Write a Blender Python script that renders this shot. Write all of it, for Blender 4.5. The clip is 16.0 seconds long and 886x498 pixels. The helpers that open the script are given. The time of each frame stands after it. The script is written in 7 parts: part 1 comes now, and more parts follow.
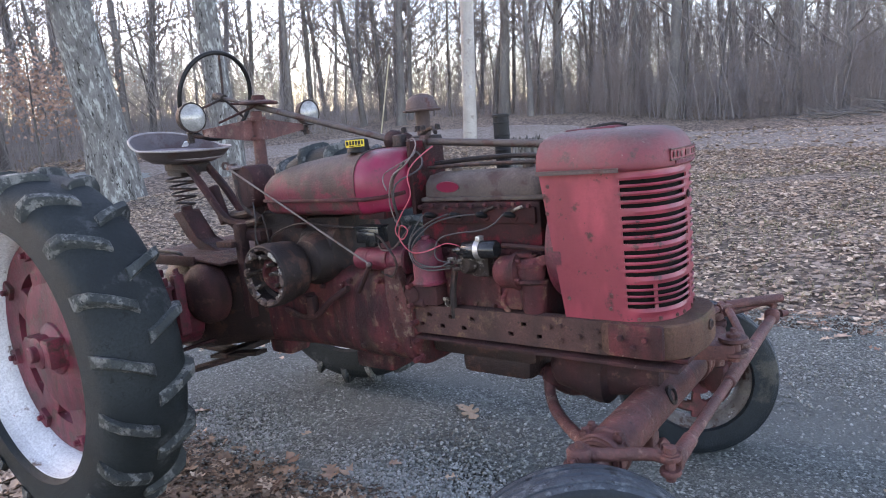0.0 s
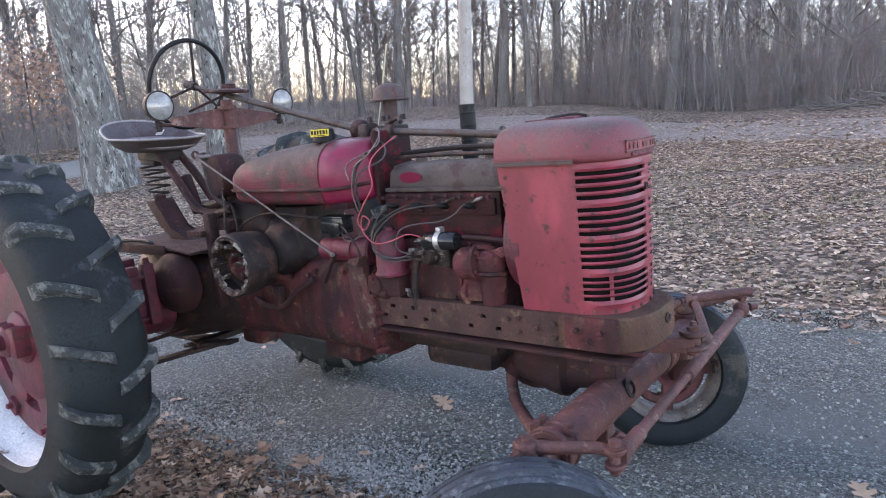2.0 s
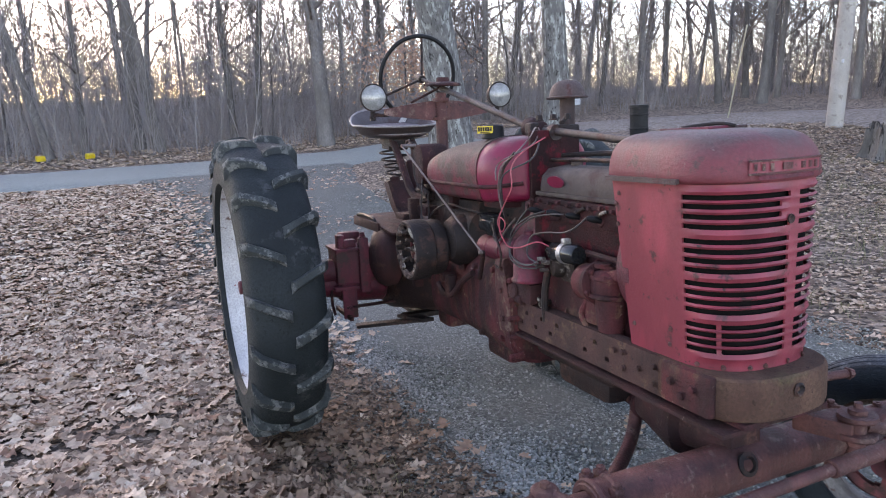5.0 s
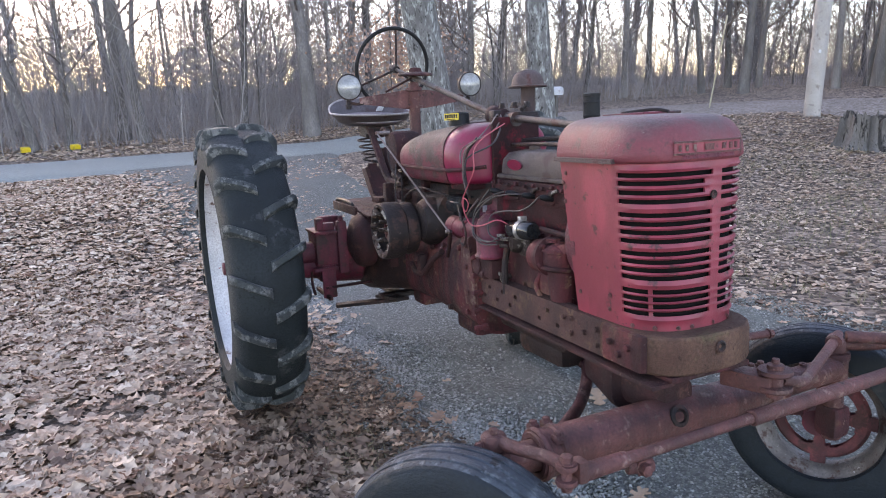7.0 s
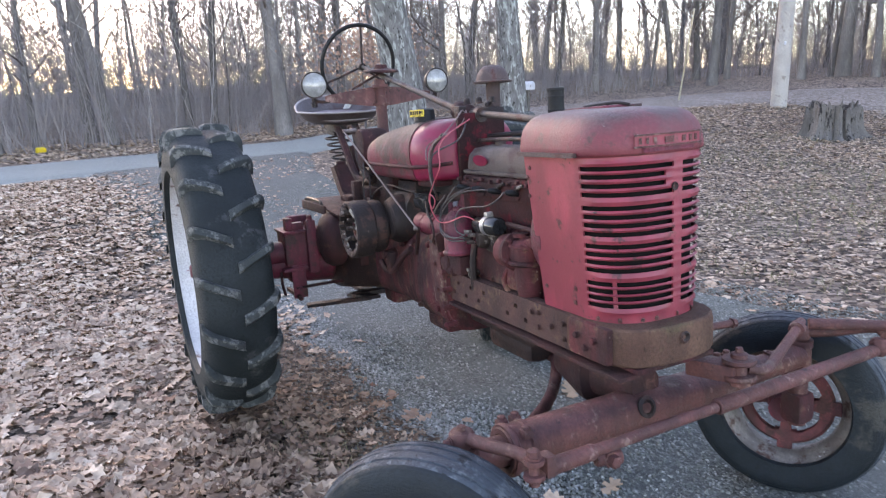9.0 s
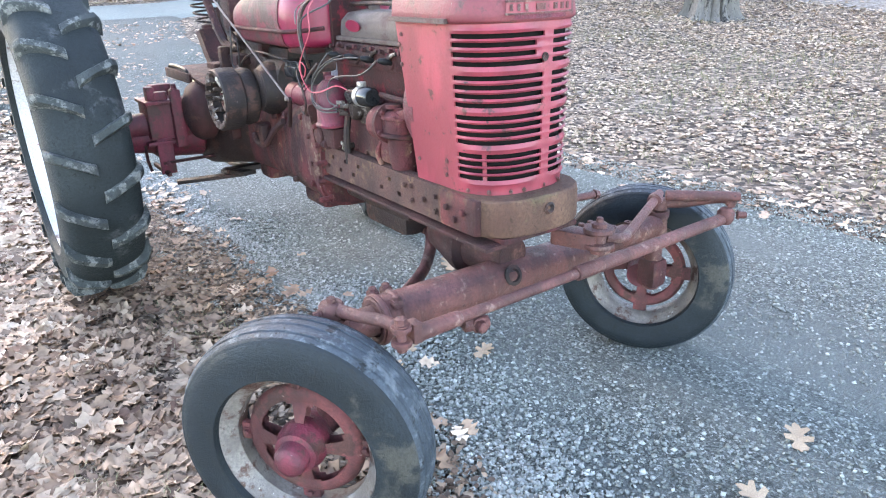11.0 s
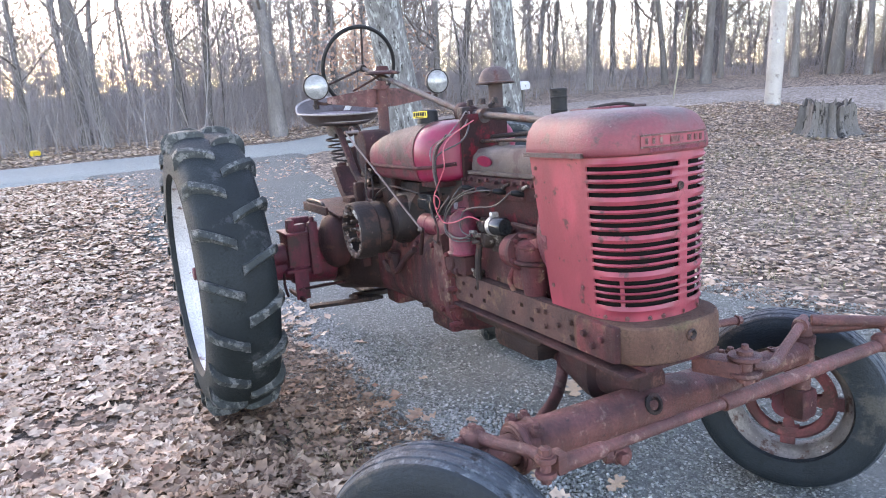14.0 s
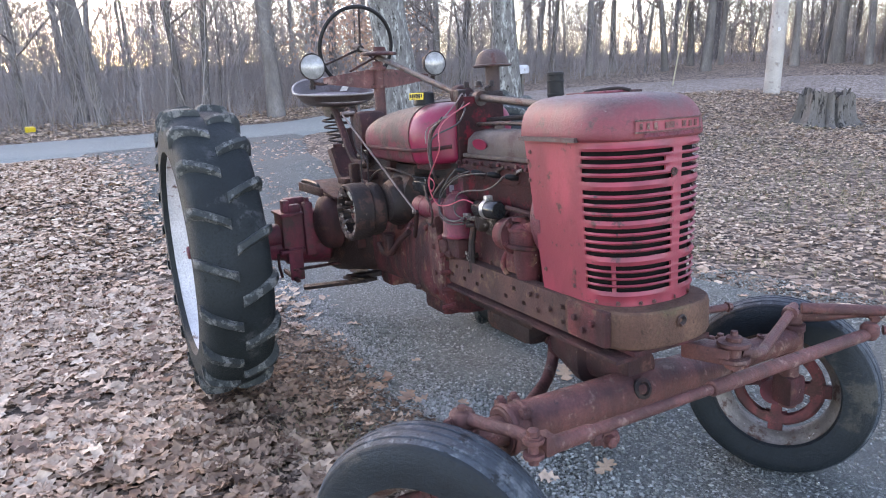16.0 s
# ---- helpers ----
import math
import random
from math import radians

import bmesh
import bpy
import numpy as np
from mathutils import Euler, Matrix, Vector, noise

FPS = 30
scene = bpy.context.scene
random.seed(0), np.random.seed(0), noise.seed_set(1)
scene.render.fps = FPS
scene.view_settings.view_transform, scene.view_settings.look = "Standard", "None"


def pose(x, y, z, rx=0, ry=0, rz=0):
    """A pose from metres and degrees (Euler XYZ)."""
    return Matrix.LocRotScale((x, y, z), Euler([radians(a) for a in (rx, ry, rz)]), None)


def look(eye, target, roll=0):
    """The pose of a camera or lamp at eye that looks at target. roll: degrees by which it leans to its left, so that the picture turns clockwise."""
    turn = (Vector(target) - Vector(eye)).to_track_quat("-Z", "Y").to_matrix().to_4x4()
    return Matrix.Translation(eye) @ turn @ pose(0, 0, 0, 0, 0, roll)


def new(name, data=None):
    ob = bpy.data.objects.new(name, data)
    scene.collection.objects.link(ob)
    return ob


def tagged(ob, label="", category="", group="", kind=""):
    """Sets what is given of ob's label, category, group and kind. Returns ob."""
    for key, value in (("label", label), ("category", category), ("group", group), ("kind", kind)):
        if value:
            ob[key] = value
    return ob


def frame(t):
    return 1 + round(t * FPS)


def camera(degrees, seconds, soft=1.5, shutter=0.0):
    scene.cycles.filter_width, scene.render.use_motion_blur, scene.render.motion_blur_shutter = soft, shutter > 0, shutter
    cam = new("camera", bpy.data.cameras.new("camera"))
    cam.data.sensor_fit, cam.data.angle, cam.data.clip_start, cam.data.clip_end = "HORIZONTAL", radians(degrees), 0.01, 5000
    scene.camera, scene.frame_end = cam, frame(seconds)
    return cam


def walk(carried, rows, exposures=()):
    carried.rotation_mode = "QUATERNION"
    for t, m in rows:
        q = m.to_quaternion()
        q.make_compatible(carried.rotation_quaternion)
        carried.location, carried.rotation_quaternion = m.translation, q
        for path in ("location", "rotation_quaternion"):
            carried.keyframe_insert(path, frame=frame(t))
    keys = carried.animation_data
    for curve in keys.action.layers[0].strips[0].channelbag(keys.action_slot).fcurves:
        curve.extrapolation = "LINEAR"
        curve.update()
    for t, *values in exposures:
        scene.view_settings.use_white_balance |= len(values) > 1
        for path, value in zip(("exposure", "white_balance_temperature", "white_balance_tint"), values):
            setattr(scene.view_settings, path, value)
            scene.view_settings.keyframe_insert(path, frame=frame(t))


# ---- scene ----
cam = camera(65.70, 16.0, soft=1.0, shutter=0.3)
PATH = [
    (0, (2.9882, -2.2181, 1.7837), (1.8211, -0.6457, 1.3766), -2.538),
    (0.5, (2.9809, -2.2099, 1.7852), (1.8331, -0.6281, 1.3601), -2.615),
    (1, (2.9616, -2.2039, 1.7814), (1.7828, -0.6403, 1.3747), -3.530),
    (1.5, (2.9768, -2.1829, 1.7765), (1.8305, -0.5939, 1.3753), -4.190),
    (2, (3.0981, -2.1188, 1.7772), (1.9298, -0.5547, 1.3428), -2.196),
    (2.5, (3.1589, -2.0015, 1.7812), (1.9844, -0.4471, 1.3290), -2.223),
    (3, (3.0561, -1.8304, 1.7786), (1.7988, -0.3362, 1.3465), -0.554),
    (3.5, (3.1019, -1.6155, 1.7825), (1.6880, -0.2613, 1.3737), -0.818),
    (4, (3.2452, -1.4534, 1.8034), (1.5633, -0.4720, 1.3472), -0.704),
    (4.2, (3.2957, -1.4495, 1.8054), (1.5300, -0.6249, 1.3559), -2.749),
    (6.3, (3.7473, -1.4843, 1.8105), (1.9597, -0.7105, 1.3569), -0.596),
    (6.5, (3.7390, -1.4708, 1.8005), (1.9445, -0.7277, 1.3234), -1.686),
    (7, (3.7363, -1.4687, 1.8023), (1.9714, -0.6572, 1.3264), -1.359),
    (7.5, (3.7375, -1.4697, 1.8035), (1.9564, -0.6930, 1.3294), -1.260),
    (8, (3.7341, -1.4691, 1.8129), (1.9907, -0.6081, 1.3443), -1.657),
    (8.5, (3.7277, -1.4547, 1.7908), (1.9574, -0.6327, 1.3543), -2.319),
    (9, (3.7433, -1.4324, 1.8013), (2.0101, -0.5617, 1.3133), -2.174),
    (9.5, (3.7406, -1.4291, 1.7502), (2.0921, -0.5785, 1.0026), -0.340),
    (10, (3.7566, -1.3707, 1.7211), (2.2579, -0.3767, 0.8459), 0.345),
    (10.2, (3.7598, -1.3437, 1.7467), (2.2989, -0.2985, 0.8673), -0.279),
    (12.3, (3.7540, -1.4419, 1.7837), (2.2229, -0.3772, 1.0610), 0.845),
    (12.5, (3.7521, -1.4463, 1.7782), (2.2005, -0.4280, 1.0329), 0.846),
    (13, (3.7399, -1.4540, 1.7782), (2.1501, -0.4773, 1.0580), 0.198),
    (13.5, (3.7340, -1.4661, 1.7947), (2.0576, -0.5388, 1.2205), -2.104),
    (14, (3.7391, -1.4751, 1.8082), (2.0128, -0.5911, 1.3199), -2.565),
    (14.5, (3.7519, -1.4714, 1.8113), (2.0132, -0.6149, 1.3180), -3.037),
    (15, (3.7346, -1.4758, 1.8050), (2.0008, -0.6110, 1.3092), -2.953),
    (15.5, (3.7347, -1.4726, 1.8051), (2.0089, -0.5918, 1.3089), -2.333),
    (16, (3.7484, -1.4679, 1.8047), (2.0369, -0.5819, 1.2702), -1.566),
]
EXPOSURES = [(t, stops, 9300, tint) for t, stops, tint in (
    (0, 3.25, 25), (1.5, 3.25, 25), (2.0, 3.28, 25), (2.5, 3.65, 25), (3.0, 3.7, 25), (3.5, 3.7, 25), (4.2, 3.05, 25), (6.3, 3.05, 25), (7.0, 3.2, 25), (7.5, 3.32, 25), (8.0, 3.42, 25),
    (8.5, 3.1, 25), (9.0, 3.42, 24), (9.5, 4.1, 20), (10.2, 4.4, 15), (12.3, 4.45, 17), (13.0, 4.45, 18), (13.5, 4.3, 20), (14.0, 3.88, 24), (14.5, 3.55, 25), (16.0, 3.55, 25))]
walk(cam, [(t, look(eye, target, roll)) for t, eye, target, roll in PATH], EXPOSURES)

# ---- sky and light: dusk, low glow behind the woods ----
SUN_AZ = 96.0          # degrees from +y towards -x
world = bpy.data.worlds.new("dusk_sky")
scene.world = world
world.use_nodes = True
wt = world.node_tree
sky = wt.nodes.new("ShaderNodeTexSky")
sky.sky_type, sky.sun_disc = "NISHITA", False
sky.sun_elevation, sky.sun_rotation = radians(20.0), radians(-SUN_AZ)
sky.air_density, sky.dust_density, sky.ozone_density = 0.70, 0.2, 2.0
wt.nodes["Background"].inputs["Strength"].default_value = 0.15
wt.links.new(sky.outputs[0], wt.nodes["Background"].inputs["Color"])
sun = new("sun", bpy.data.lights.new("sun", "SUN"))
sun.data.energy, sun.data.angle, sun.data.color = 0.5, radians(20), (1.0, 0.86, 0.76)
sun.matrix_world = look((-math.sin(radians(SUN_AZ)) * 50, math.cos(radians(SUN_AZ)) * 50, 14), (0, 0, 0))

# ---- materials ----
def surf(name, dark, light, scale=6.0, rough=(0.6, 0.9), metal=0.0, bump=0.3, fine=60.0, worn=None, worn_amount=0.45,
         worn_scale=9.0, spots=None, spot_amount=0.3, vary=0.0, coat=0.0, stretch=1.0, stain=0.0, dust=None, spec=0.35, grit=0.009, speck=0.42):
    """A mottled surface: two scales of grain, an optional worn colour (rust, bare metal) and small spots."""
    m = bpy.data.materials.new(name)
    m.use_nodes = True
    nt = m.node_tree
    N, L = nt.nodes.new, nt.links.new
    bs = nt.nodes["Principled BSDF"]
    co = N("ShaderNodeTexCoord").outputs["Object"]
    if stretch != 1.0:
        mp = N("ShaderNodeMapping")
        mp.inputs["Scale"].default_value = (1.0, 1.0, stretch)
        L(co, mp.inputs["Vector"])
        co = mp.outputs["Vector"]

    def noise_tex(s, detail=6.0, rgh=0.6):
        n = N("ShaderNodeTexNoise")
        n.inputs["Scale"].default_value, n.inputs["Detail"].default_value, n.inputs["Roughness"].default_value = s, detail, rgh
        L(co, n.inputs["Vector"])
        return n.outputs["Fac"]

    def ramp(fac, lo, hi):
        r = N("ShaderNodeMapRange")
        r.inputs["From Min"].default_value, r.inputs["From Max"].default_value = lo, hi
        L(fac, r.inputs["Value"])
        return r.outputs["Result"]

    def mix(fac, a, b):
        x = N("ShaderNodeMix")
        x.data_type = "RGBA"
        for sock, v in ((x.inputs["A"], a), (x.inputs["B"], b)):
            if isinstance(v, tuple):
                sock.default_value = (*v, 1.0)
            else:
                L(v, sock)
        if isinstance(fac, float):
            x.inputs["Factor"].default_value = fac
        else:
            L(fac, x.inputs["Factor"])
        return x.outputs["Result"]

    big, small = noise_tex(scale), noise_tex(fine * 1.7, 5.0, 0.72)
    col = mix(ramp(big, 0.32, 0.68), dark, light)
    col = mix(ramp(small, 0.38, 0.72), col, tuple(c * speck for c in light))
    height = small
    if worn:
        w = noise_tex(worn_scale, 9.0, 0.68)
        edge = 0.5 + 0.22 * (0.5 - worn_amount) * 2
        wf = ramp(w, edge - 0.035, edge + 0.035)
        col = mix(wf, col, mix(ramp(small, 0.3, 0.7), worn, tuple(c * 0.5 for c in worn)))
    if spots:
        s = noise_tex(fine * 0.5, 3.0, 0.8)
        e2 = 0.60 + 0.2 * (0.5 - spot_amount)
        col = mix(ramp(s, e2, e2 + 0.05), col, spots)
    if dust:
        # a film of dust and rust lying on the upper faces: colour, from height, to height
        xyz = N("ShaderNodeSeparateXYZ")
        L(co, xyz.inputs["Vector"])
        ma = N("ShaderNodeMath")
        ma.operation = "MULTIPLY_ADD"
        ma.inputs[1].default_value = 0.22
        L(noise_tex(9.0, 8.0, 0.65), ma.inputs[0])
        L(xyz.outputs["Z"], ma.inputs[2])
        col = mix(ramp(ma.outputs[0], dust[1] + 0.11, dust[2] + 0.11), col, mix(ramp(small, 0.35, 0.65), dust[0], tuple(c * 0.55 for c in dust[0])))
    if stain:
        # oily stains that run down
        mp2 = N("ShaderNodeMapping")
        mp2.inputs["Scale"].default_value = (1.0, 1.0, 0.35)
        L(co, mp2.inputs["Vector"])
        sn = N("ShaderNodeTexNoise")
        sn.inputs["Scale"].default_value, sn.inputs["Detail"].default_value = 13.0, 7.0
        L(mp2.outputs["Vector"], sn.inputs["Vector"])
        col = mix(ramp(sn.outputs["Fac"], 0.62, 0.40), col, mix(stain, col, (0.010, 0.007, 0.0065)))
    if vary:
        oi = N("ShaderNodeObjectInfo")
        hsv = N("ShaderNodeHueSaturation")
        mr = N("ShaderNodeMapRange")
        mr.inputs["To Min"].default_value, mr.inputs["To Max"].default_value = 1 - vary, 1 + vary
        L(oi.outputs["Random"], mr.inputs["Value"])
        L(mr.outputs["Result"], hsv.inputs["Value"])
        L(col, hsv.inputs["Color"])
        col = hsv.outputs["Color"]
    L(col, bs.inputs["Base Color"])
    r = N("ShaderNodeMapRange")
    r.inputs["To Min"].default_value, r.inputs["To Max"].default_value = rough
    L(big, r.inputs["Value"])
    L(r.outputs["Result"], bs.inputs["Roughness"])
    bs.inputs["Metallic"].default_value = metal
    bs.inputs["Specular IOR Level"].default_value = spec
    bs.inputs["Coat Weight"].default_value = coat
    if bump:
        b = N("ShaderNodeBump")
        b.inputs["Strength"].default_value, b.inputs["Distance"].default_value = bump, grit
        L(height, b.inputs["Height"])
        L(b.outputs["Normal"], bs.inputs["Normal"])
    return m


RUST = (0.10, 0.040, 0.028)
red = surf("faded_red_paint", (0.165, 0.015, 0.029), (0.265, 0.040, 0.055), 2.6, (0.33, 0.55), 0, 0.12, 60, (0.085, 0.028, 0.026), 0.22, 12.0, (0.045, 0.020, 0.017), 0.24, stain=0.30, speck=0.80)
red_worn = surf("worn_red_paint", (0.108, 0.010, 0.024), (0.185, 0.023, 0.042), 7.0, (0.4, 0.7), 0, 0.5, 60, (0.075, 0.026, 0.022), 0.34, 10.0, (0.30, 0.24, 0.22), 0.05, stain=0.55)
red_top = surf("dusty_red_hood_top", (0.105, 0.014, 0.022), (0.18, 0.036, 0.043), 4.0, (0.42, 0.72), 0, 0.3, 70, (0.085, 0.038, 0.034), 0.27, 8.0, (0.22, 0.15, 0.135), 0.06, dust=((0.095, 0.060, 0.057), 1.470, 1.565), speck=0.65)
rust = surf("rusted_cast_iron", (0.046, 0.010, 0.013), (0.112, 0.026, 0.029), 11.0, (0.65, 0.95), 0.1, 0.8, 80, (0.17, 0.075, 0.055), 0.30, 17.0, (0.30, 0.20, 0.16), 0.07, stain=0.7, spec=0.3)
rust_pink = surf("rusty_red_axle_iron", (0.080, 0.026, 0.024), (0.175, 0.062, 0.056), 12.0, (0.45, 0.75), 0.1, 0.7, 60, (0.26, 0.15, 0.125), 0.28, 20.0, (0.04, 0.018, 0.016), 0.35, stain=0.45)
grime = surf("greasy_black_iron", (0.010, 0.0066, 0.0066), (0.025, 0.0165, 0.016), 8.0, (0.4, 0.8), 0.0, 0.6, 60, (0.065, 0.030, 0.024), 0.36, 12.0, (0.10, 0.075, 0.062), 0.06, spec=0.25)
# near-black so the grille slots read as deep shade
slot_shade = surf("slot_shade_black", (0.0025, 0.0022, 0.0022), (0.008, 0.006, 0.0055), 8.0, (0.7, 0.95), 0.0, 0.3, 60, spec=0.08)
moss = surf("mossy_rusted_casting", (0.085, 0.040, 0.031), (0.150, 0.082, 0.058), 8.0, (0.7, 0.9), 0, 0.8, 60, (0.145, 0.105, 0.060), 0.32, 5.0, (0.045, 0.024, 0.018), 0.35, stain=0.3, spec=0.15)
rubber = surf("weathered_black_rubber", (0.008, 0.0112, 0.0125), (0.021, 0.027, 0.029), 4.0, (0.55, 0.8), 0, 0.5, 60, (0.055, 0.061, 0.064), 0.22, 5.0, (0.008, 0.010, 0.011), 0.5, spec=0.16)
rubber_lug = surf("scuffed_tread_rubber", (0.020, 0.025, 0.026), (0.055, 0.064, 0.064), 9.0, (0.5, 0.85), 0, 0.8, 70, (0.155, 0.158, 0.152), 0.40, 16.0, (0.014, 0.016, 0.017), 0.45, spec=0.15)
white_rim = surf("white_painted_rim", (0.40, 0.41, 0.43), (0.60, 0.61, 0.625), 4.0, (0.4, 0.6), 0, 0.2, 60, (0.15, 0.09, 0.08), 0.24, 10.0, (0.20, 0.03, 0.035), 0.1)
grey_rim = surf("weathered_silver_rim", (0.095, 0.080, 0.073), (0.23, 0.205, 0.19), 10.0, (0.4, 0.7), 0.3, 0.4, 60, (0.085, 0.042, 0.033), 0.36, 14.0, (0.50, 0.48, 0.47), 0.12)
bare_metal = surf("dull_bare_metal", (0.25, 0.24, 0.24), (0.5, 0.48, 0.46), 9.0, (0.3, 0.55), 0.8, 0.2, 90, RUST, 0.25, 12.0)
black_paint = surf("black_paint", (0.006, 0.006, 0.0065), (0.013, 0.013, 0.014), 6.0, (0.4, 0.65), 0, 0.2, 60, (0.045, 0.034, 0.031), 0.14, 10.0, spec=0.18)
grey_cast = surf("flaked_grey_iron", (0.028, 0.019, 0.017), (0.07, 0.05, 0.043), 12.0, (0.6, 0.9), 0.2, 0.6, 60, (0.30, 0.26, 0.23), 0.36, 20.0, stain=0.5, spec=0.12)
rubber_front = surf("cracked_front_tyre_rubber", (0.0055, 0.0085, 0.0105), (0.015, 0.022, 0.027), 6.0, (0.45, 0.7), 0, 0.5, 60, (0.050, 0.049, 0.043), 0.26, 4.5, (0.008, 0.010, 0.012), 0.5, spec=0.2)
rubber_tread = surf("worn_bluish_tread", (0.016, 0.023, 0.030), (0.046, 0.060, 0.074), 14.0, (0.4, 0.7), 0, 0.7, 50, (0.095, 0.112, 0.125), 0.34, 20.0, (0.008, 0.010, 0.012), 0.5, spec=0.2)
silver_lip = surf("dull_silver_rim_edge", (0.24, 0.24, 0.24), (0.40, 0.40, 0.40), 8.0, (0.4, 0.65), 0.3, 0.3, 60, (0.11, 0.06, 0.05), 0.24, 14.0)
rust_rail = surf("rusty_steel_rail", (0.052, 0.023, 0.020), (0.098, 0.043, 0.036), 12.0, (0.65, 0.9), 0.2, 0.6, 80, (0.15, 0.082, 0.052), 0.30, 18.0, (0.026, 0.013, 0.012), 0.4, stain=0.5)
rust_dark = surf("dark_rusty_iron", (0.028, 0.009, 0.010), (0.074, 0.023, 0.023), 10.0, (0.6, 0.9), 0.2, 0.6, 80, (0.14, 0.06, 0.045), 0.28, 15.0, (0.25, 0.17, 0.14), 0.06, stain=0.6, spec=0.3)
rust_bell = surf("rust_streaked_casting", (0.072, 0.014, 0.018), (0.148, 0.031, 0.033), 6.0, (0.65, 0.9), 0.1, 0.8, 70, (0.19, 0.090, 0.062), 0.32, 14.0, (0.32, 0.24, 0.20), 0.20, stain=0.75, spec=0.3)
grime_brown = surf("oily_brown_iron", (0.016, 0.0095, 0.0085), (0.042, 0.019, 0.017), 8.0, (0.4, 0.75), 0.1, 0.6, 60, (0.11, 0.046, 0.033), 0.32, 13.0, (0.16, 0.11, 0.09), 0.06, stain=0.5, spec=0.25)
red_grime = surf("grimy_red_iron", (0.022, 0.009, 0.009), (0.055, 0.017, 0.017), 9.0, (0.5, 0.85), 0, 0.5, 70, (0.15, 0.012, 0.020), 0.34, 12.0, stain=0.5, spec=0.12)
dusty_brown = surf("dusty_brown_steel", (0.038, 0.026, 0.023), (0.075, 0.054, 0.047), 7.0, (0.6, 0.85), 0.1, 0.35, 90, (0.045, 0.020, 0.018), 0.38, 10.0, (0.17, 0.13, 0.11), 0.06, dust=((0.13, 0.10, 0.088), 1.41, 1.46))
bright_red = surf("bright_red_paint", (0.14, 0.006, 0.026), (0.235, 0.013, 0.044), 5.0, (0.3, 0.5), 0, 0.12, 90, (0.10, 0.02, 0.022), 0.24, 8.0, (0.20, 0.10, 0.10), 0.05, stain=0.25, dust=((0.15, 0.075, 0.07), 1.51, 1.60), speck=0.8)
tank_rust = surf("rusted_red_tank", (0.115, 0.010, 0.022), (0.185, 0.022, 0.038), 5.0, (0.5, 0.8), 0, 0.5, 60, (0.070, 0.030, 0.025), 0.42, 11.0, (0.27, 0.145, 0.125), 0.16, stain=0.4, dust=((0.082, 0.054, 0.047), 1.40, 1.50))
black_gloss = surf("glossy_black_enamel", (0.010, 0.011, 0.012), (0.018, 0.019, 0.02), 6.0, (0.12, 0.3), 0, 0.0, 80)
yellow = surf("yellow_label_vinyl", (0.62, 0.42, 0.02), (0.72, 0.50, 0.03), 12.0, (0.4, 0.6), 0, 0.0, 80)
lens_mat = surf("dusty_lamp_glass", (0.12, 0.12, 0.116), (0.27, 0.27, 0.262), 30.0, (0.12, 0.3), 0, 0.05, 120, None, 0.4, 9.0, None, 0.3, 0.0, 0.6)
seat_metal = surf("grey_worn_seat_steel", (0.055, 0.043, 0.045), (0.115, 0.094, 0.096), 7.0, (0.4, 0.7), 0.3, 0.2, 80, (0.075, 0.045, 0.042), 0.36, 9.0)
seat_pad = surf("faded_mauve_vinyl", (0.060, 0.040, 0.045), (0.13, 0.092, 0.100), 6.0, (0.5, 0.75), 0, 0.2, 70, (0.24, 0.20, 0.21), 0.26, 8.0)
seat_pipe = surf("pale_piping", (0.20, 0.175, 0.178), (0.30, 0.27, 0.27), 12.0, (0.5, 0.7), 0, 0.1, 90)
shaft_steel = surf("grey_brown_steel_shaft", (0.040, 0.030, 0.029), (0.085, 0.067, 0.062), 10.0, (0.5, 0.75), 0.3, 0.35, 80, (0.055, 0.024, 0.020), 0.36, 16.0)
stack_brown = surf("grey_brown_intake_steel", (0.050, 0.032, 0.031), (0.095, 0.062, 0.058), 12.0, (0.6, 0.85), 0.1, 0.4, 80, (0.085, 0.030, 0.028), 0.30, 12.0)
paper = surf("white_paper", (0.70, 0.71, 0.73), (0.80, 0.81, 0.82), 20.0, (0.7, 0.9), 0, 0.0, 90)
grey_flake = surf("flaking_pale_grey_iron", (0.07, 0.045, 0.04), (0.15, 0.10, 0.085), 12.0, (0.6, 0.9), 0.2, 0.6, 60, (0.40, 0.36, 0.31), 0.40, 22.0)
tan_flake = surf("flaking_tan_casting", (0.072, 0.020, 0.020), (0.135, 0.042, 0.037), 9.0, (0.65, 0.9), 0.1, 0.9, 60, (0.22, 0.14, 0.105), 0.36, 17.0, (0.05, 0.022, 0.018), 0.35, stain=0.4)
bare_rod = surf("dull_pale_rod", (0.11, 0.085, 0.08), (0.20, 0.16, 0.15), 10.0, (0.4, 0.7), 0.4, 0.2, 90, (0.16, 0.07, 0.055), 0.3, 14.0)
pink_wire = surf("pinkish_red_wire", (0.34, 0.045, 0.062), (0.45, 0.080, 0.10), 10.0, (0.4, 0.6), 0, 0.0, 90)
grey_wire = surf("dull_grey_cable", (0.020, 0.018, 0.018), (0.048, 0.042, 0.042), 10.0, (0.5, 0.7), 0, 0.0, 90)
front_disc = surf("dull_rusted_red_disc", (0.095, 0.020, 0.023), (0.18, 0.046, 0.047), 10.0, (0.6, 0.85), 0, 0.5, 80, (0.085, 0.032, 0.027), 0.42, 12.0, (0.28, 0.19, 0.17), 0.07, stain=0.6)

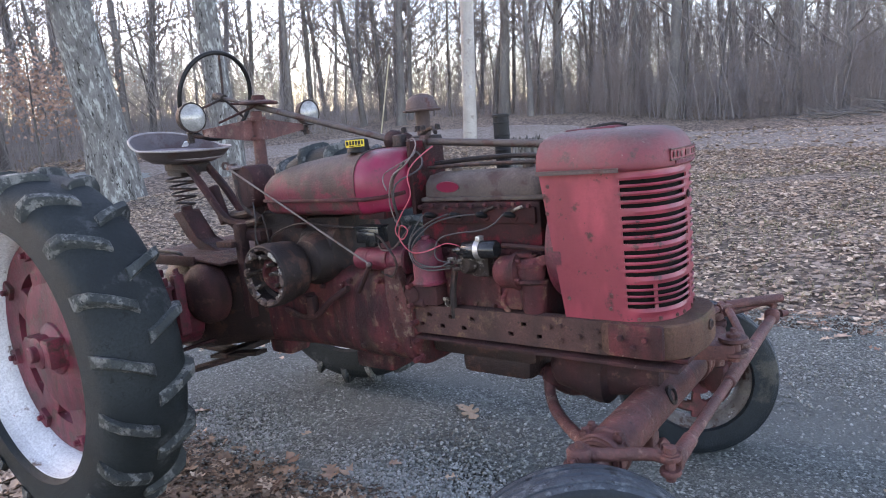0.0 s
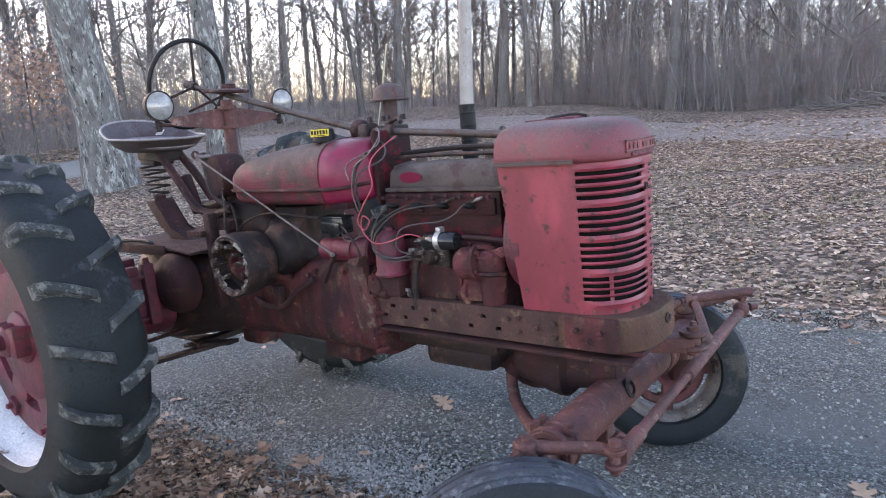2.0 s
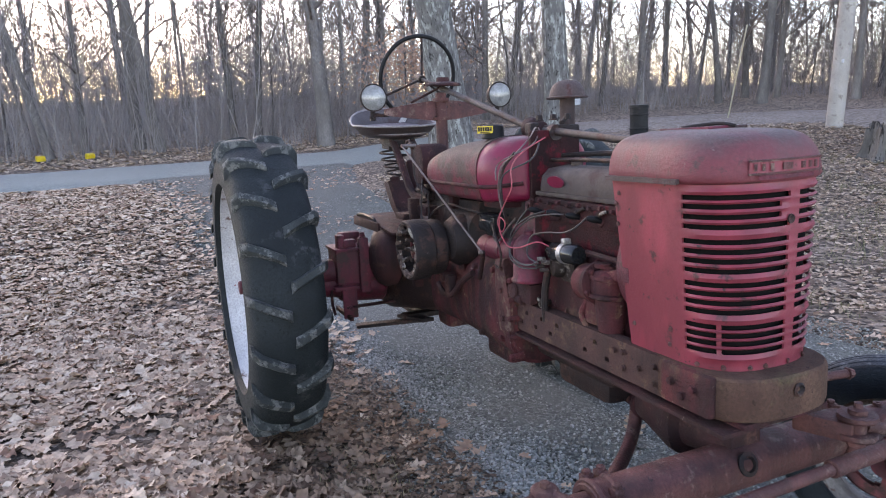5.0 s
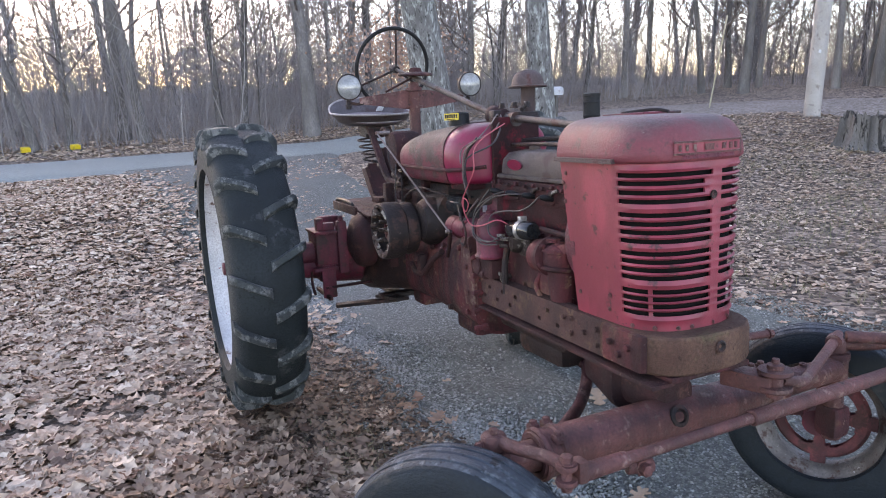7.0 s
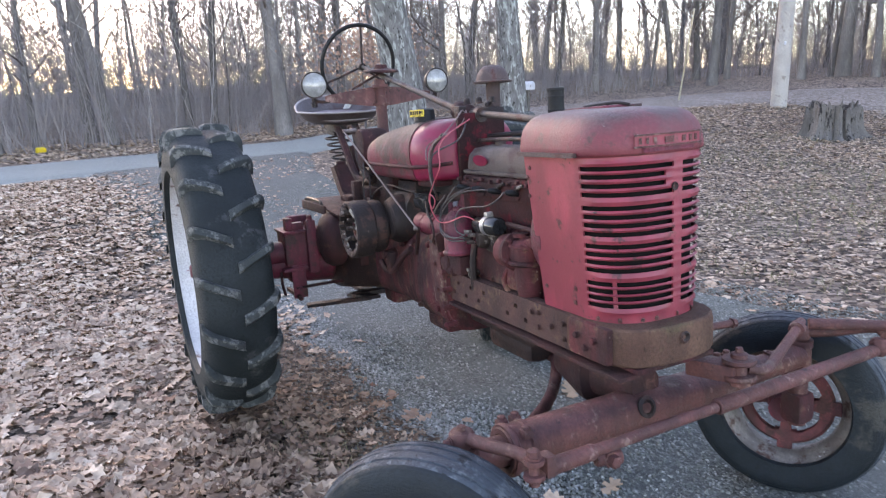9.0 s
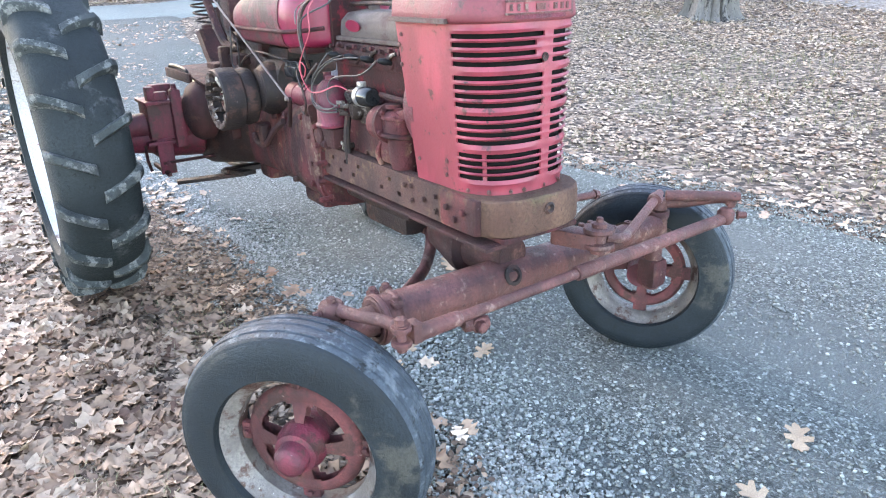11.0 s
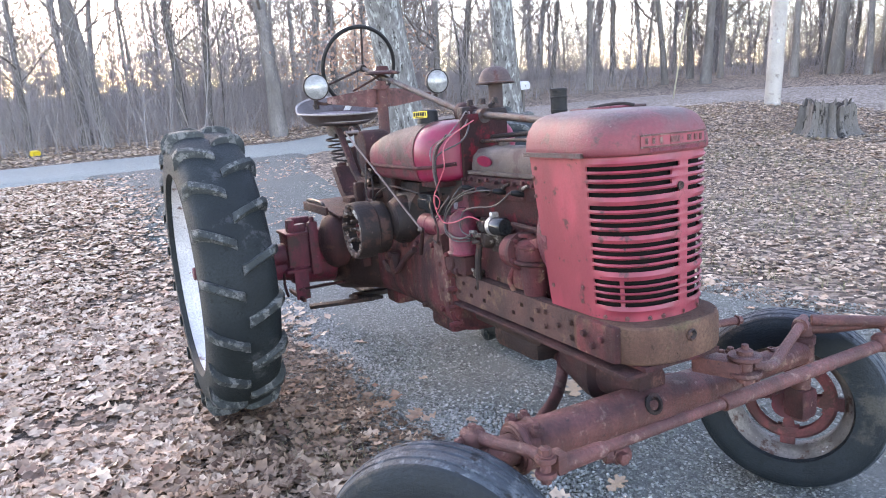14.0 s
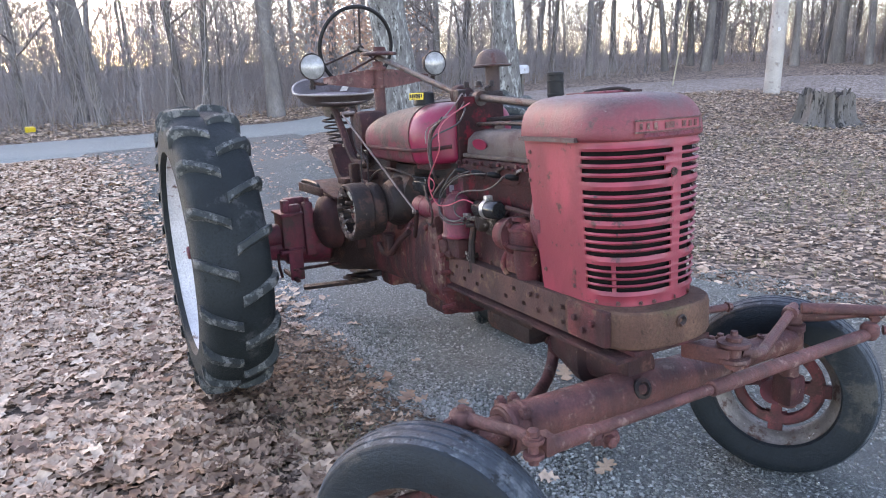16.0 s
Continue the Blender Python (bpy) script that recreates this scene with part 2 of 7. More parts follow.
# ---- mesh helpers ----
def part(name, bm, material, parent=None, label="", smooth=40):
    """Links a bmesh as one mesh object under a thing or a part."""
    me = bpy.data.meshes.new(name)
    bmesh.ops.recalc_face_normals(bm, faces=bm.faces)
    if smooth:
        for e in bm.edges:
            e.smooth = len(e.link_faces) == 2 and e.calc_face_angle(0) < radians(smooth)
        for f in bm.faces:
            f.smooth = True
    bm.to_mesh(me)
    bm.free()
    for m in (material if isinstance(material, (list, tuple)) else [material]):
        me.materials.append(m)
    ob = new(name, me)
    if parent is not None:
        ob.parent = parent
    return tagged(ob, label)


def thing(name, label, category, m=None, group="", kind=""):
    ob = new(name)
    ob.empty_display_size = 0.1
    if m is not None:
        ob.matrix_world = m
    return tagged(ob, label, category, group, kind)


def box(bm, c, s, bevel=0.0, rot=(0, 0, 0), taper=None):
    """A box of centre c and size s, with chamfered edges. taper: scale of the top face in x and y."""
    r = bmesh.ops.create_cube(bm, size=1.0)["verts"]
    for v in r:
        k = taper if taper and v.co.z > 0 else (1, 1)
        v.co = Vector((v.co.x * s[0] * k[0], v.co.y * s[1] * k[1], v.co.z * s[2]))
    if bevel:
        es = list({e for v in r for e in v.link_edges})
        r = list({v for f in bmesh.ops.bevel(bm, geom=es, offset=bevel, segments=2, affect="EDGES", profile=0.6)["faces"] for v in f.verts} | {v for v in r if v.is_valid})
    m = pose(*c, *rot)
    bmesh.ops.transform(bm, matrix=m, verts=[v for v in r if v.is_valid])
    return r


def aim(p0, p1):
    """A pose at p0 whose z points to p1."""
    d = Vector(p1) - Vector(p0)
    return Matrix.Translation(p0) @ d.to_track_quat("Z", "Y").to_matrix().to_4x4(), d.length


def lathe(bm, profile, m, seg=24, close=False):
    """A turned shape: profile of (radius, height) along z of the pose m."""
    rings = []
    for r, h in profile:
        if r < 1e-5:
            rings.append([bm.verts.new(m @ Vector((0, 0, h)))])
        else:
            rings.append([bm.verts.new(m @ Vector((r * math.cos(2 * math.pi * k / seg), r * math.sin(2 * math.pi * k / seg), h))) for k in range(seg)])
    pairs = list(zip(rings, rings[1:])) + ([(rings[-1], rings[0])] if close else [])
    for a, b in pairs:
        for k in range(seg):
            q = [a[k % len(a)], a[(k + 1) % len(a)], b[(k + 1) % len(b)], b[k % len(b)]]
            u = []
            for v in q:
                if v not in u:
                    u.append(v)
            if len(u) > 2:
                bm.faces.new(u)
    if not close:
        for ring in (rings[0], rings[-1]):
            if len(ring) > 2:
                bm.faces.new(ring)
    return rings


def rod(bm, p0, p1, r0, r1=None, seg=12, bev=0.15):
    m, d = aim(p0, p1)
    r1 = r0 if r1 is None else r1
    b = min(r0, r1) * bev
    lathe(bm, [(r0 - b, 0), (r0, b), (r1, d - b), (r1 - b, d)], m, seg)


def tube(bm, pts, r, seg=8, radii=None):
    """A bent round bar through points, smoothed."""
    P = [Vector(p) for p in pts]
    if len(P) > 2:
        Q = []
        for i in range(len(P) - 1):
            a, b, c, d = P[max(i - 1, 0)], P[i], P[i + 1], P[min(i + 2, len(P) - 1)]
            for k in range(4):
                t = k / 4
                Q.append(0.5 * ((2 * b) + (c - a) * t + (2 * a - 5 * b + 4 * c - d) * t * t + (3 * b - a - 3 * c + d) * t ** 3))
        Q.append(P[-1])
    else:
        Q = P
    prev, up = None, None
    n = len(Q)
    for i, p in enumerate(Q):
        d = (Q[min(i + 1, n - 1)] - Q[max(i - 1, 0)]).normalized()
        if up is None:
            up = d.orthogonal().normalized()
        up = (up - d * up.dot(d)).normalized()
        side = d.cross(up)
        rr = r if radii is None else radii[0] + (radii[1] - radii[0]) * i / (n - 1)
        ring = [bm.verts.new(p + rr * (math.cos(2 * math.pi * k / seg) * up + math.sin(2 * math.pi * k / seg) * side)) for k in range(seg)]
        if prev:
            for k in range(seg):
                bm.faces.new((prev[k], prev[(k + 1) % seg], ring[(k + 1) % seg], ring[k]))
        else:
            bm.faces.new(ring)
        prev = ring
    bm.faces.new(prev)


def prism(bm, outline, y0, y1, m=None, bevel=0.0):
    """A plate: an outline in x and z, from y0 to y1."""
    m = m or Matrix()
    a = [bm.verts.new(m @ Vector((x, y0, z))) for x, z in outline]
    b = [bm.verts.new(m @ Vector((x, y1, z))) for x, z in outline]
    n = len(a)
    fs = [bm.faces.new(a), bm.faces.new(b[::-1])]
    for k in range(n):
        fs.append(bm.faces.new((a[k], b[k], b[(k + 1) % n], a[(k + 1) % n])))
    if bevel:
        es = list({e for f in fs[:2] for e in f.edges})
        bmesh.ops.bevel(bm, geom=es, offset=bevel, segments=2, affect="EDGES", profile=0.6)


def bolt(bm, p, d, r=0.012, h=0.012):
    m, _ = aim(p, Vector(p) + Vector(d))
    lathe(bm, [(r * 1.35, 0), (r * 1.35, h * 0.2), (r, h * 0.22), (r, h), (r * 0.7, h * 1.15)], m, 6)


def loft(bm, sections, caps=True):
    """A skin through rings of equal length."""
    rings = [[bm.verts.new(p) for p in s] for s in sections]
    n = len(rings[0])
    for a, b in zip(rings, rings[1:]):
        for k in range(n):
            bm.faces.new((a[k], a[(k + 1) % n], b[(k + 1) % n], b[k]))
    if caps:
        bm.faces.new(rings[0][::-1])
        bm.faces.new(rings[-1])
    return rings


def oval(x, cy, cz, ry, rz, n=20, p=2.0):
    """A ring in the plane x: a superellipse."""
    out = []
    for k in range(n):
        a = 2 * math.pi * k / n
        c, s = math.cos(a), math.sin(a)
        out.append(Vector((x, cy + ry * math.copysign(abs(c) ** (2 / p), c), cz + rz * math.copysign(abs(s) ** (2 / p), s))))
    return out

# ---- ground, driveway, road ----
def sstep(a, b, x):
    t = min(1.0, max(0.0, (x - a) / (b - a)))
    return t * t * (3 - 2 * t)


def ground_z(x, y):
    s = sstep(-1.5, -8, x)
    base = 0.061 * min(max(x, -40), 7) * (1 - s) + 0.2 * s
    rise = 0.068 * max(0.0, min(y, 20) - 3.4) * sstep(3.2, 5, y)
    hill = min(40.0, 0.055 * max(0.0, y - 24) * sstep(-45, -4, x))
    return base + rise + hill


def bumpy(x, y):
    n = noise.noise(Vector((x * 0.55, y * 0.55, 3.0))) * 0.05 + noise.noise(Vector((x * 2.1, y * 2.1, 7.0))) * 0.015
    return n


DRIVE = [(-12.5, 0.7, 5.4), (-9.7, 0.5, 4.3), (-8, 0.5, 3.6), (-5, 0.6, 3.1), (-2.5, 0.95, 3.0), (0, 1.35, 3.5), (2, 1.4, 3.6), (4, 1.1, 4.0), (7, 0.4, 4.6), (12, -1.5, 5.0), (20, -6, 5.0)]
ROAD = [(-11.6, -60), (-12.4, -25), (-12.6, -10), (-12.7, -4), (-13.1, 0), (-14.1, 4.5), (-14.2, 8.5), (-11.8, 12.5), (-7, 15.4), (-1, 15.2), (6, 12.6), (16, 9.5), (40, 4)]


def along(line, w, steps):
    """Points of a smooth bent line with its width."""
    out = []
    for i in range(len(line) - 1):
        g = [Vector((*line[j][:2], line[j][2] if w is None else w)) for j in (max(i - 1, 0), i, i + 1, min(i + 2, len(line) - 1))]
        a, b, c, d = g
        for k in range(steps):
            t = k / steps
            out.append(0.5 * ((2 * b) + (c - a) * t + (2 * a - 5 * b + 4 * c - d) * t * t + (3 * b - a - 3 * c + d) * t ** 3))
    out.append(Vector((*line[-1][:2], line[-1][2] if w is None else w)))
    return out


DRIVE_LINE, ROAD_LINE = along(DRIVE, None, 6), along(ROAD, 3.7, 6)


def field(line, half):
    """Distance outside the edge of a strip, on a grid of 0.1 m."""
    gx, gy = np.meshgrid(np.arange(-30, 30.05, 0.1), np.arange(-30, 30.05, 0.1), indexing="ij")
    best, width = np.full(gx.shape, 1e9), np.zeros(gx.shape)
    for p, q in zip(line, line[1:]):
        dx, dy = q.x - p.x, q.y - p.y
        t = np.clip(((gx - p.x) * dx + (gy - p.y) * dy) / (dx * dx + dy * dy), 0, 1)
        d = np.hypot(gx - p.x - t * dx, gy - p.y - t * dy)
        near = d < best
        best[near], width[near] = d[near], (p.z + (q.z - p.z) * t)[near] / 2
    return (best - width).tolist()


def lookup(f, x, y):
    u, v = (x + 30) * 10, (y + 30) * 10
    if not (0 <= u < 599 and 0 <= v < 599):
        return 20.0
    i, j = int(u), int(v)
    u, v = u - i, v - j
    return (f[i][j] * (1 - u) + f[i + 1][j] * u) * (1 - v) + (f[i][j + 1] * (1 - u) + f[i + 1][j + 1] * u) * v


DRIVE_FIELD, ROAD_FIELD = field(DRIVE_LINE, None), field(ROAD_LINE, None)


def on_drive(x, y):
    return lookup(DRIVE_FIELD, x, y)


def on_road(x, y):
    return lookup(ROAD_FIELD, x, y)


def node_ground(name, cols, scales, bump, rough=0.95, patch=0.35, grain=0.7, lift=-0.05, dist=0.02):
    """Loose ground: three colours, patches, and grains as cells."""
    m = bpy.data.materials.new(name)
    m.use_nodes = True
    nt = m.node_tree
    N, L = nt.nodes.new, nt.links.new
    bs = nt.nodes["Principled BSDF"]
    co = N("ShaderNodeTexCoord").outputs["Object"]
    big, cell, fine = N("ShaderNodeTexNoise"), N("ShaderNodeTexVoronoi"), N("ShaderNodeTexNoise")
    for n, s in ((big, scales[0]), (cell, scales[1]), (fine, scales[2])):
        n.inputs["Scale"].default_value = s
        L(co, n.inputs["Vector"])
    big.inputs["Detail"].default_value, fine.inputs["Detail"].default_value = 8.0, 5.0
    cr = N("ShaderNodeValToRGB")
    cr.color_ramp.elements[0].color, cr.color_ramp.elements[1].color = (*cols[0], 1), (*cols[2], 1)
    cr.color_ramp.elements[0].position, cr.color_ramp.elements[1].position = 0.15, 0.9
    e = cr.color_ramp.elements.new(0.5)
    e.color = (*cols[1], 1)
    sep = N("ShaderNodeSeparateColor")
    L(cell.outputs["Color"], sep.inputs["Color"])
    add = N("ShaderNodeMath")
    add.operation = "MULTIPLY_ADD"
    add.inputs[1].default_value, add.inputs[2].default_value = grain, lift
    L(sep.outputs["Red"], add.inputs[0])
    mix = N("ShaderNodeMath")
    mix.operation = "MULTIPLY_ADD"
    mix.inputs[1].default_value = patch
    L(big.outputs["Fac"], mix.inputs[0])
    L(add.outputs[0], mix.inputs[2])
    L(mix.outputs[0], cr.inputs["Fac"])
    hs = N("ShaderNodeMix")
    hs.data_type, hs.blend_type = "RGBA", "MULTIPLY"
    hs.inputs["Factor"].default_value = 0.6
    L(cr.outputs["Color"], hs.inputs["A"])
    mr = N("ShaderNodeMapRange")
    mr.inputs["From Min"].default_value, mr.inputs["From Max"].default_value = 0.3, 0.7
    mr.inputs["To Min"].default_value, mr.inputs["To Max"].default_value = 0.45, 1.25
    L(fine.outputs["Fac"], mr.inputs["Value"])
    L(mr.outputs["Result"], hs.inputs["B"])
    L(hs.outputs["Result"], bs.inputs["Base Color"])
    bs.inputs["Roughness"].default_value = rough
    bp = N("ShaderNodeBump")
    bp.inputs["Strength"].default_value, bp.inputs["Distance"].default_value = bump, dist
    hm = N("ShaderNodeMath")
    hm.operation = "SUBTRACT"
    L(fine.outputs["Fac"], hm.inputs[0])
    L(cell.outputs["Distance"], hm.inputs[1])
    L(hm.outputs[0], bp.inputs["Height"])
    L(bp.outputs["Normal"], bs.inputs["Normal"])
    return m


litter = node_ground("leaf_litter_soil", ((0.030, 0.020, 0.014), (0.125, 0.086, 0.062), (0.34, 0.255, 0.20)), (0.6, 21.0, 60.0), 0.9, grain=0.8, lift=-0.1)


def gravel_bed(name):
    """Crushed stone: two sizes of chips with dark gaps, and long streaks of packed fines."""
    m = bpy.data.materials.new(name)
    m.use_nodes = True
    nt = m.node_tree
    N, L = nt.nodes.new, nt.links.new
    bs = nt.nodes["Principled BSDF"]
    co = N("ShaderNodeTexCoord").outputs["Object"]

    def chips(scale):
        v, e, sep, cr = N("ShaderNodeTexVoronoi"), N("ShaderNodeTexVoronoi"), N("ShaderNodeSeparateColor"), N("ShaderNodeValToRGB")
        e.feature = "DISTANCE_TO_EDGE"
        for n in (v, e):
            n.inputs["Scale"].default_value = scale
            L(co, n.inputs["Vector"])
        L(v.outputs["Color"], sep.inputs["Color"])
        el = cr.color_ramp.elements
        el[0].color, el[1].color = (0.045, 0.053, 0.048, 1), (0.40, 0.43, 0.405, 1)
        for p, c in ((0.35, (0.098, 0.112, 0.103)), (0.7, (0.16, 0.178, 0.165)), (0.9, (0.25, 0.272, 0.255))):
            x = el.new(p)
            x.color = (*c, 1)
        L(sep.outputs["Red"], cr.inputs["Fac"])
        gap = N("ShaderNodeMapRange")
        gap.inputs["From Max"].default_value = 0.14
        gap.inputs["To Min"].default_value = 0.35
        L(e.outputs["Distance"], gap.inputs["Value"])
        mul = N("ShaderNodeMix")
        mul.data_type, mul.blend_type = "RGBA", "MULTIPLY"
        mul.inputs["Factor"].default_value = 1.0
        L(cr.outputs["Color"], mul.inputs["A"])
        L(gap.outputs["Result"], mul.inputs["B"])
        return mul.outputs["Result"], e.outputs["Distance"], sep.outputs["Green"]

    def blend(f, a, b):
        x = N("ShaderNodeMix")
        x.data_type = "RGBA"
        L(f, x.inputs["Factor"])
        for sock, v in ((x.inputs["A"], a), (x.inputs["B"], b)):
            if isinstance(v, tuple):
                sock.default_value = (*v, 1)
            else:
                L(v, sock)
        return x.outputs["Result"]

    def span(v, lo, hi, out=1.0):
        r = N("ShaderNodeMapRange")
        r.inputs["From Min"].default_value, r.inputs["From Max"].default_value, r.inputs["To Max"].default_value = lo, hi, out
        L(v, r.inputs["Value"])
        return r.outputs["Result"]

    def cloud(scale, stretch, detail=7.0):
        mp, n = N("ShaderNodeMapping"), N("ShaderNodeTexNoise")
        mp.inputs["Scale"].default_value = stretch
        L(co, mp.inputs["Vector"])
        n.inputs["Scale"].default_value, n.inputs["Detail"].default_value, n.inputs["Roughness"].default_value = scale, detail, 0.65
        L(mp.outputs["Vector"], n.inputs["Vector"])
        return n.outputs["Fac"]

    c1, d1, pick = chips(95.0)
    c2, d2, _ = chips(48.0)
    col = blend(span(pick, 0.72, 0.76), c1, c2)
    fines = blend(cloud(160.0, (1, 1, 1), 4.0), (0.052, 0.060, 0.056), (0.165, 0.182, 0.174))
    col = blend(span(cloud(1.6, (0.35, 1.5, 1.0)), 0.44, 0.60, 0.85), col, fines)
    col = blend(span(cloud(2.2, (0.5, 1.2, 1.0)), 0.56, 0.72, 0.45), col, (0.060, 0.057, 0.046))
    L(col, bs.inputs["Base Color"])
    bs.inputs["Roughness"].default_value = 0.85
    bp = N("ShaderNodeBump")
    bp.inputs["Strength"].default_value, bp.inputs["Distance"].default_value = 0.9, 0.012
    L(span(d1, 0.0, 0.3), bp.inputs["Height"])
    L(bp.outputs["Normal"], bs.inputs["Normal"])
    return m


gravel = gravel_bed("blue_grey_gravel")
earth = node_ground("trodden_grey_earth", ((0.10, 0.078, 0.064), (0.19, 0.155, 0.132), (0.30, 0.255, 0.225)), (0.8, 22.0, 60.0), 0.7)
tarmac = node_ground("pale_grey_road", ((0.135, 0.152, 0.140), (0.182, 0.202, 0.187), (0.24, 0.262, 0.244)), (0.4, 60.0, 140.0), 0.3)


def axis(lo, hi, fine_lo, fine_hi, step):
    out = [fine_lo + step * k for k in range(int((fine_hi - fine_lo) / step) + 1)]
    s, v = step, fine_hi
    while v < hi:
        s *= 1.16
        v += s
        out.append(v)
    s, v = step, fine_lo
    while v > lo:
        s *= 1.16
        v -= s
        out.insert(0, v)
    return out


bm = bmesh.new()
xs, ys = axis(-420, 420, -13, 7, 0.22), axis(-420, 420, -7, 15, 0.22)
grid = [[bm.verts.new((x, y, ground_z(x, y) + bumpy(x, y) * min(1.0, max(0.0, on_drive(x, y) * 1.2 if abs(x) < 25 and abs(y) < 25 else 1)) - (0.05 if abs(x) < 25 and abs(y) < 30 and (on_drive(x, y) < -0.1 or on_road(x, y) < -0.1) else 0))) for y in ys] for x in xs]
for i in range(len(xs) - 1):
    for j in range(len(ys) - 1):
        bm.faces.new((grid[i][j], grid[i + 1][j], grid[i + 1][j + 1], grid[i][j + 1]))
tagged(part("ground", bm, litter), "brown leaf-covered yard rising to a wooded hill", "ground", kind="structure")


def strip(name, line, lift, material, label, wob, across=10):
    bm = bmesh.new()
    prev = None
    for i, p in enumerate(line):
        d = (line[min(i + 1, len(line) - 1)] - line[max(i - 1, 0)]).to_2d().normalized()
        side = Vector((-d.y, d.x))
        row = []
        for k in range(across + 1):
            u = k / across * 2 - 1
            w = p.z / 2 + wob * noise.noise(Vector((p.x * 0.9, p.y * 0.9, 11.0 * math.copysign(1, u))))
            q = p.to_2d() + side * u * w
            drop = -0.10 if abs(u) > 0.999 else 0.0
            row.append(bm.verts.new((q.x, q.y, ground_z(q.x, q.y) + lift + drop + 0.012 * noise.noise(Vector((q.x, q.y, 0))))))
        if prev:
            for k in range(across):
                bm.faces.new((prev[k], prev[k + 1], row[k + 1], row[k]))
        prev = row
    return tagged(part(name, bm, material), label, name, kind="structure")


strip("road", ROAD_LINE[:35], 0.022, tarmac, "pale grey country road past the yard", 0.10)
tagged(strip("track", ROAD_LINE[34:], 0.018, earth, "grey-brown dirt track across the leafy yard", 0.25), "grey-brown dirt track across the leafy yard", "track", kind="structure")
strip("driveway", DRIVE_LINE, 0.012, gravel, "blue-grey crushed stone driveway under the tractor", 0.12, 14)

# ---- the tractor: x ahead, y to its left, z up from the ground below the rear axle ----
AXLE, RR_RADIUS = -0.055, 0.788
TILT = pose(0, 0, -0.001, 0, -3.5, 0)
DROP = 0.0
tractor = thing("tractor", "old rusty red farm tractor with faded paint on gravel", "tractor", TILT)


def under(name, build, material, parent=None, label="", smooth=40):
    """A part of the tractor from a function that fills a bmesh."""
    bm = bmesh.new()
    build(bm)
    if DROP:
        bmesh.ops.translate(bm, vec=(0, 0, DROP), verts=bm.verts)
    return part(name, bm, material, parent or tractor, label, smooth)


def outward(side):
    """The pose whose z points out of the tractor's side."""
    return pose(0, 0, 0, -90 * side, 0, 0)


def tyre_section(r, w, rim_r, n=24, square=0.5):
    """Tyre section as (radius, across): from one bead over the tread to the other."""
    pts = []
    for k in range(n + 1):
        a = math.pi * k / n
        c, s = math.cos(a), math.sin(a)
        pts.append((rim_r + (r - rim_r) * abs(s) ** square, -math.copysign(abs(c) ** 0.7, c) * w / 2))
    return pts


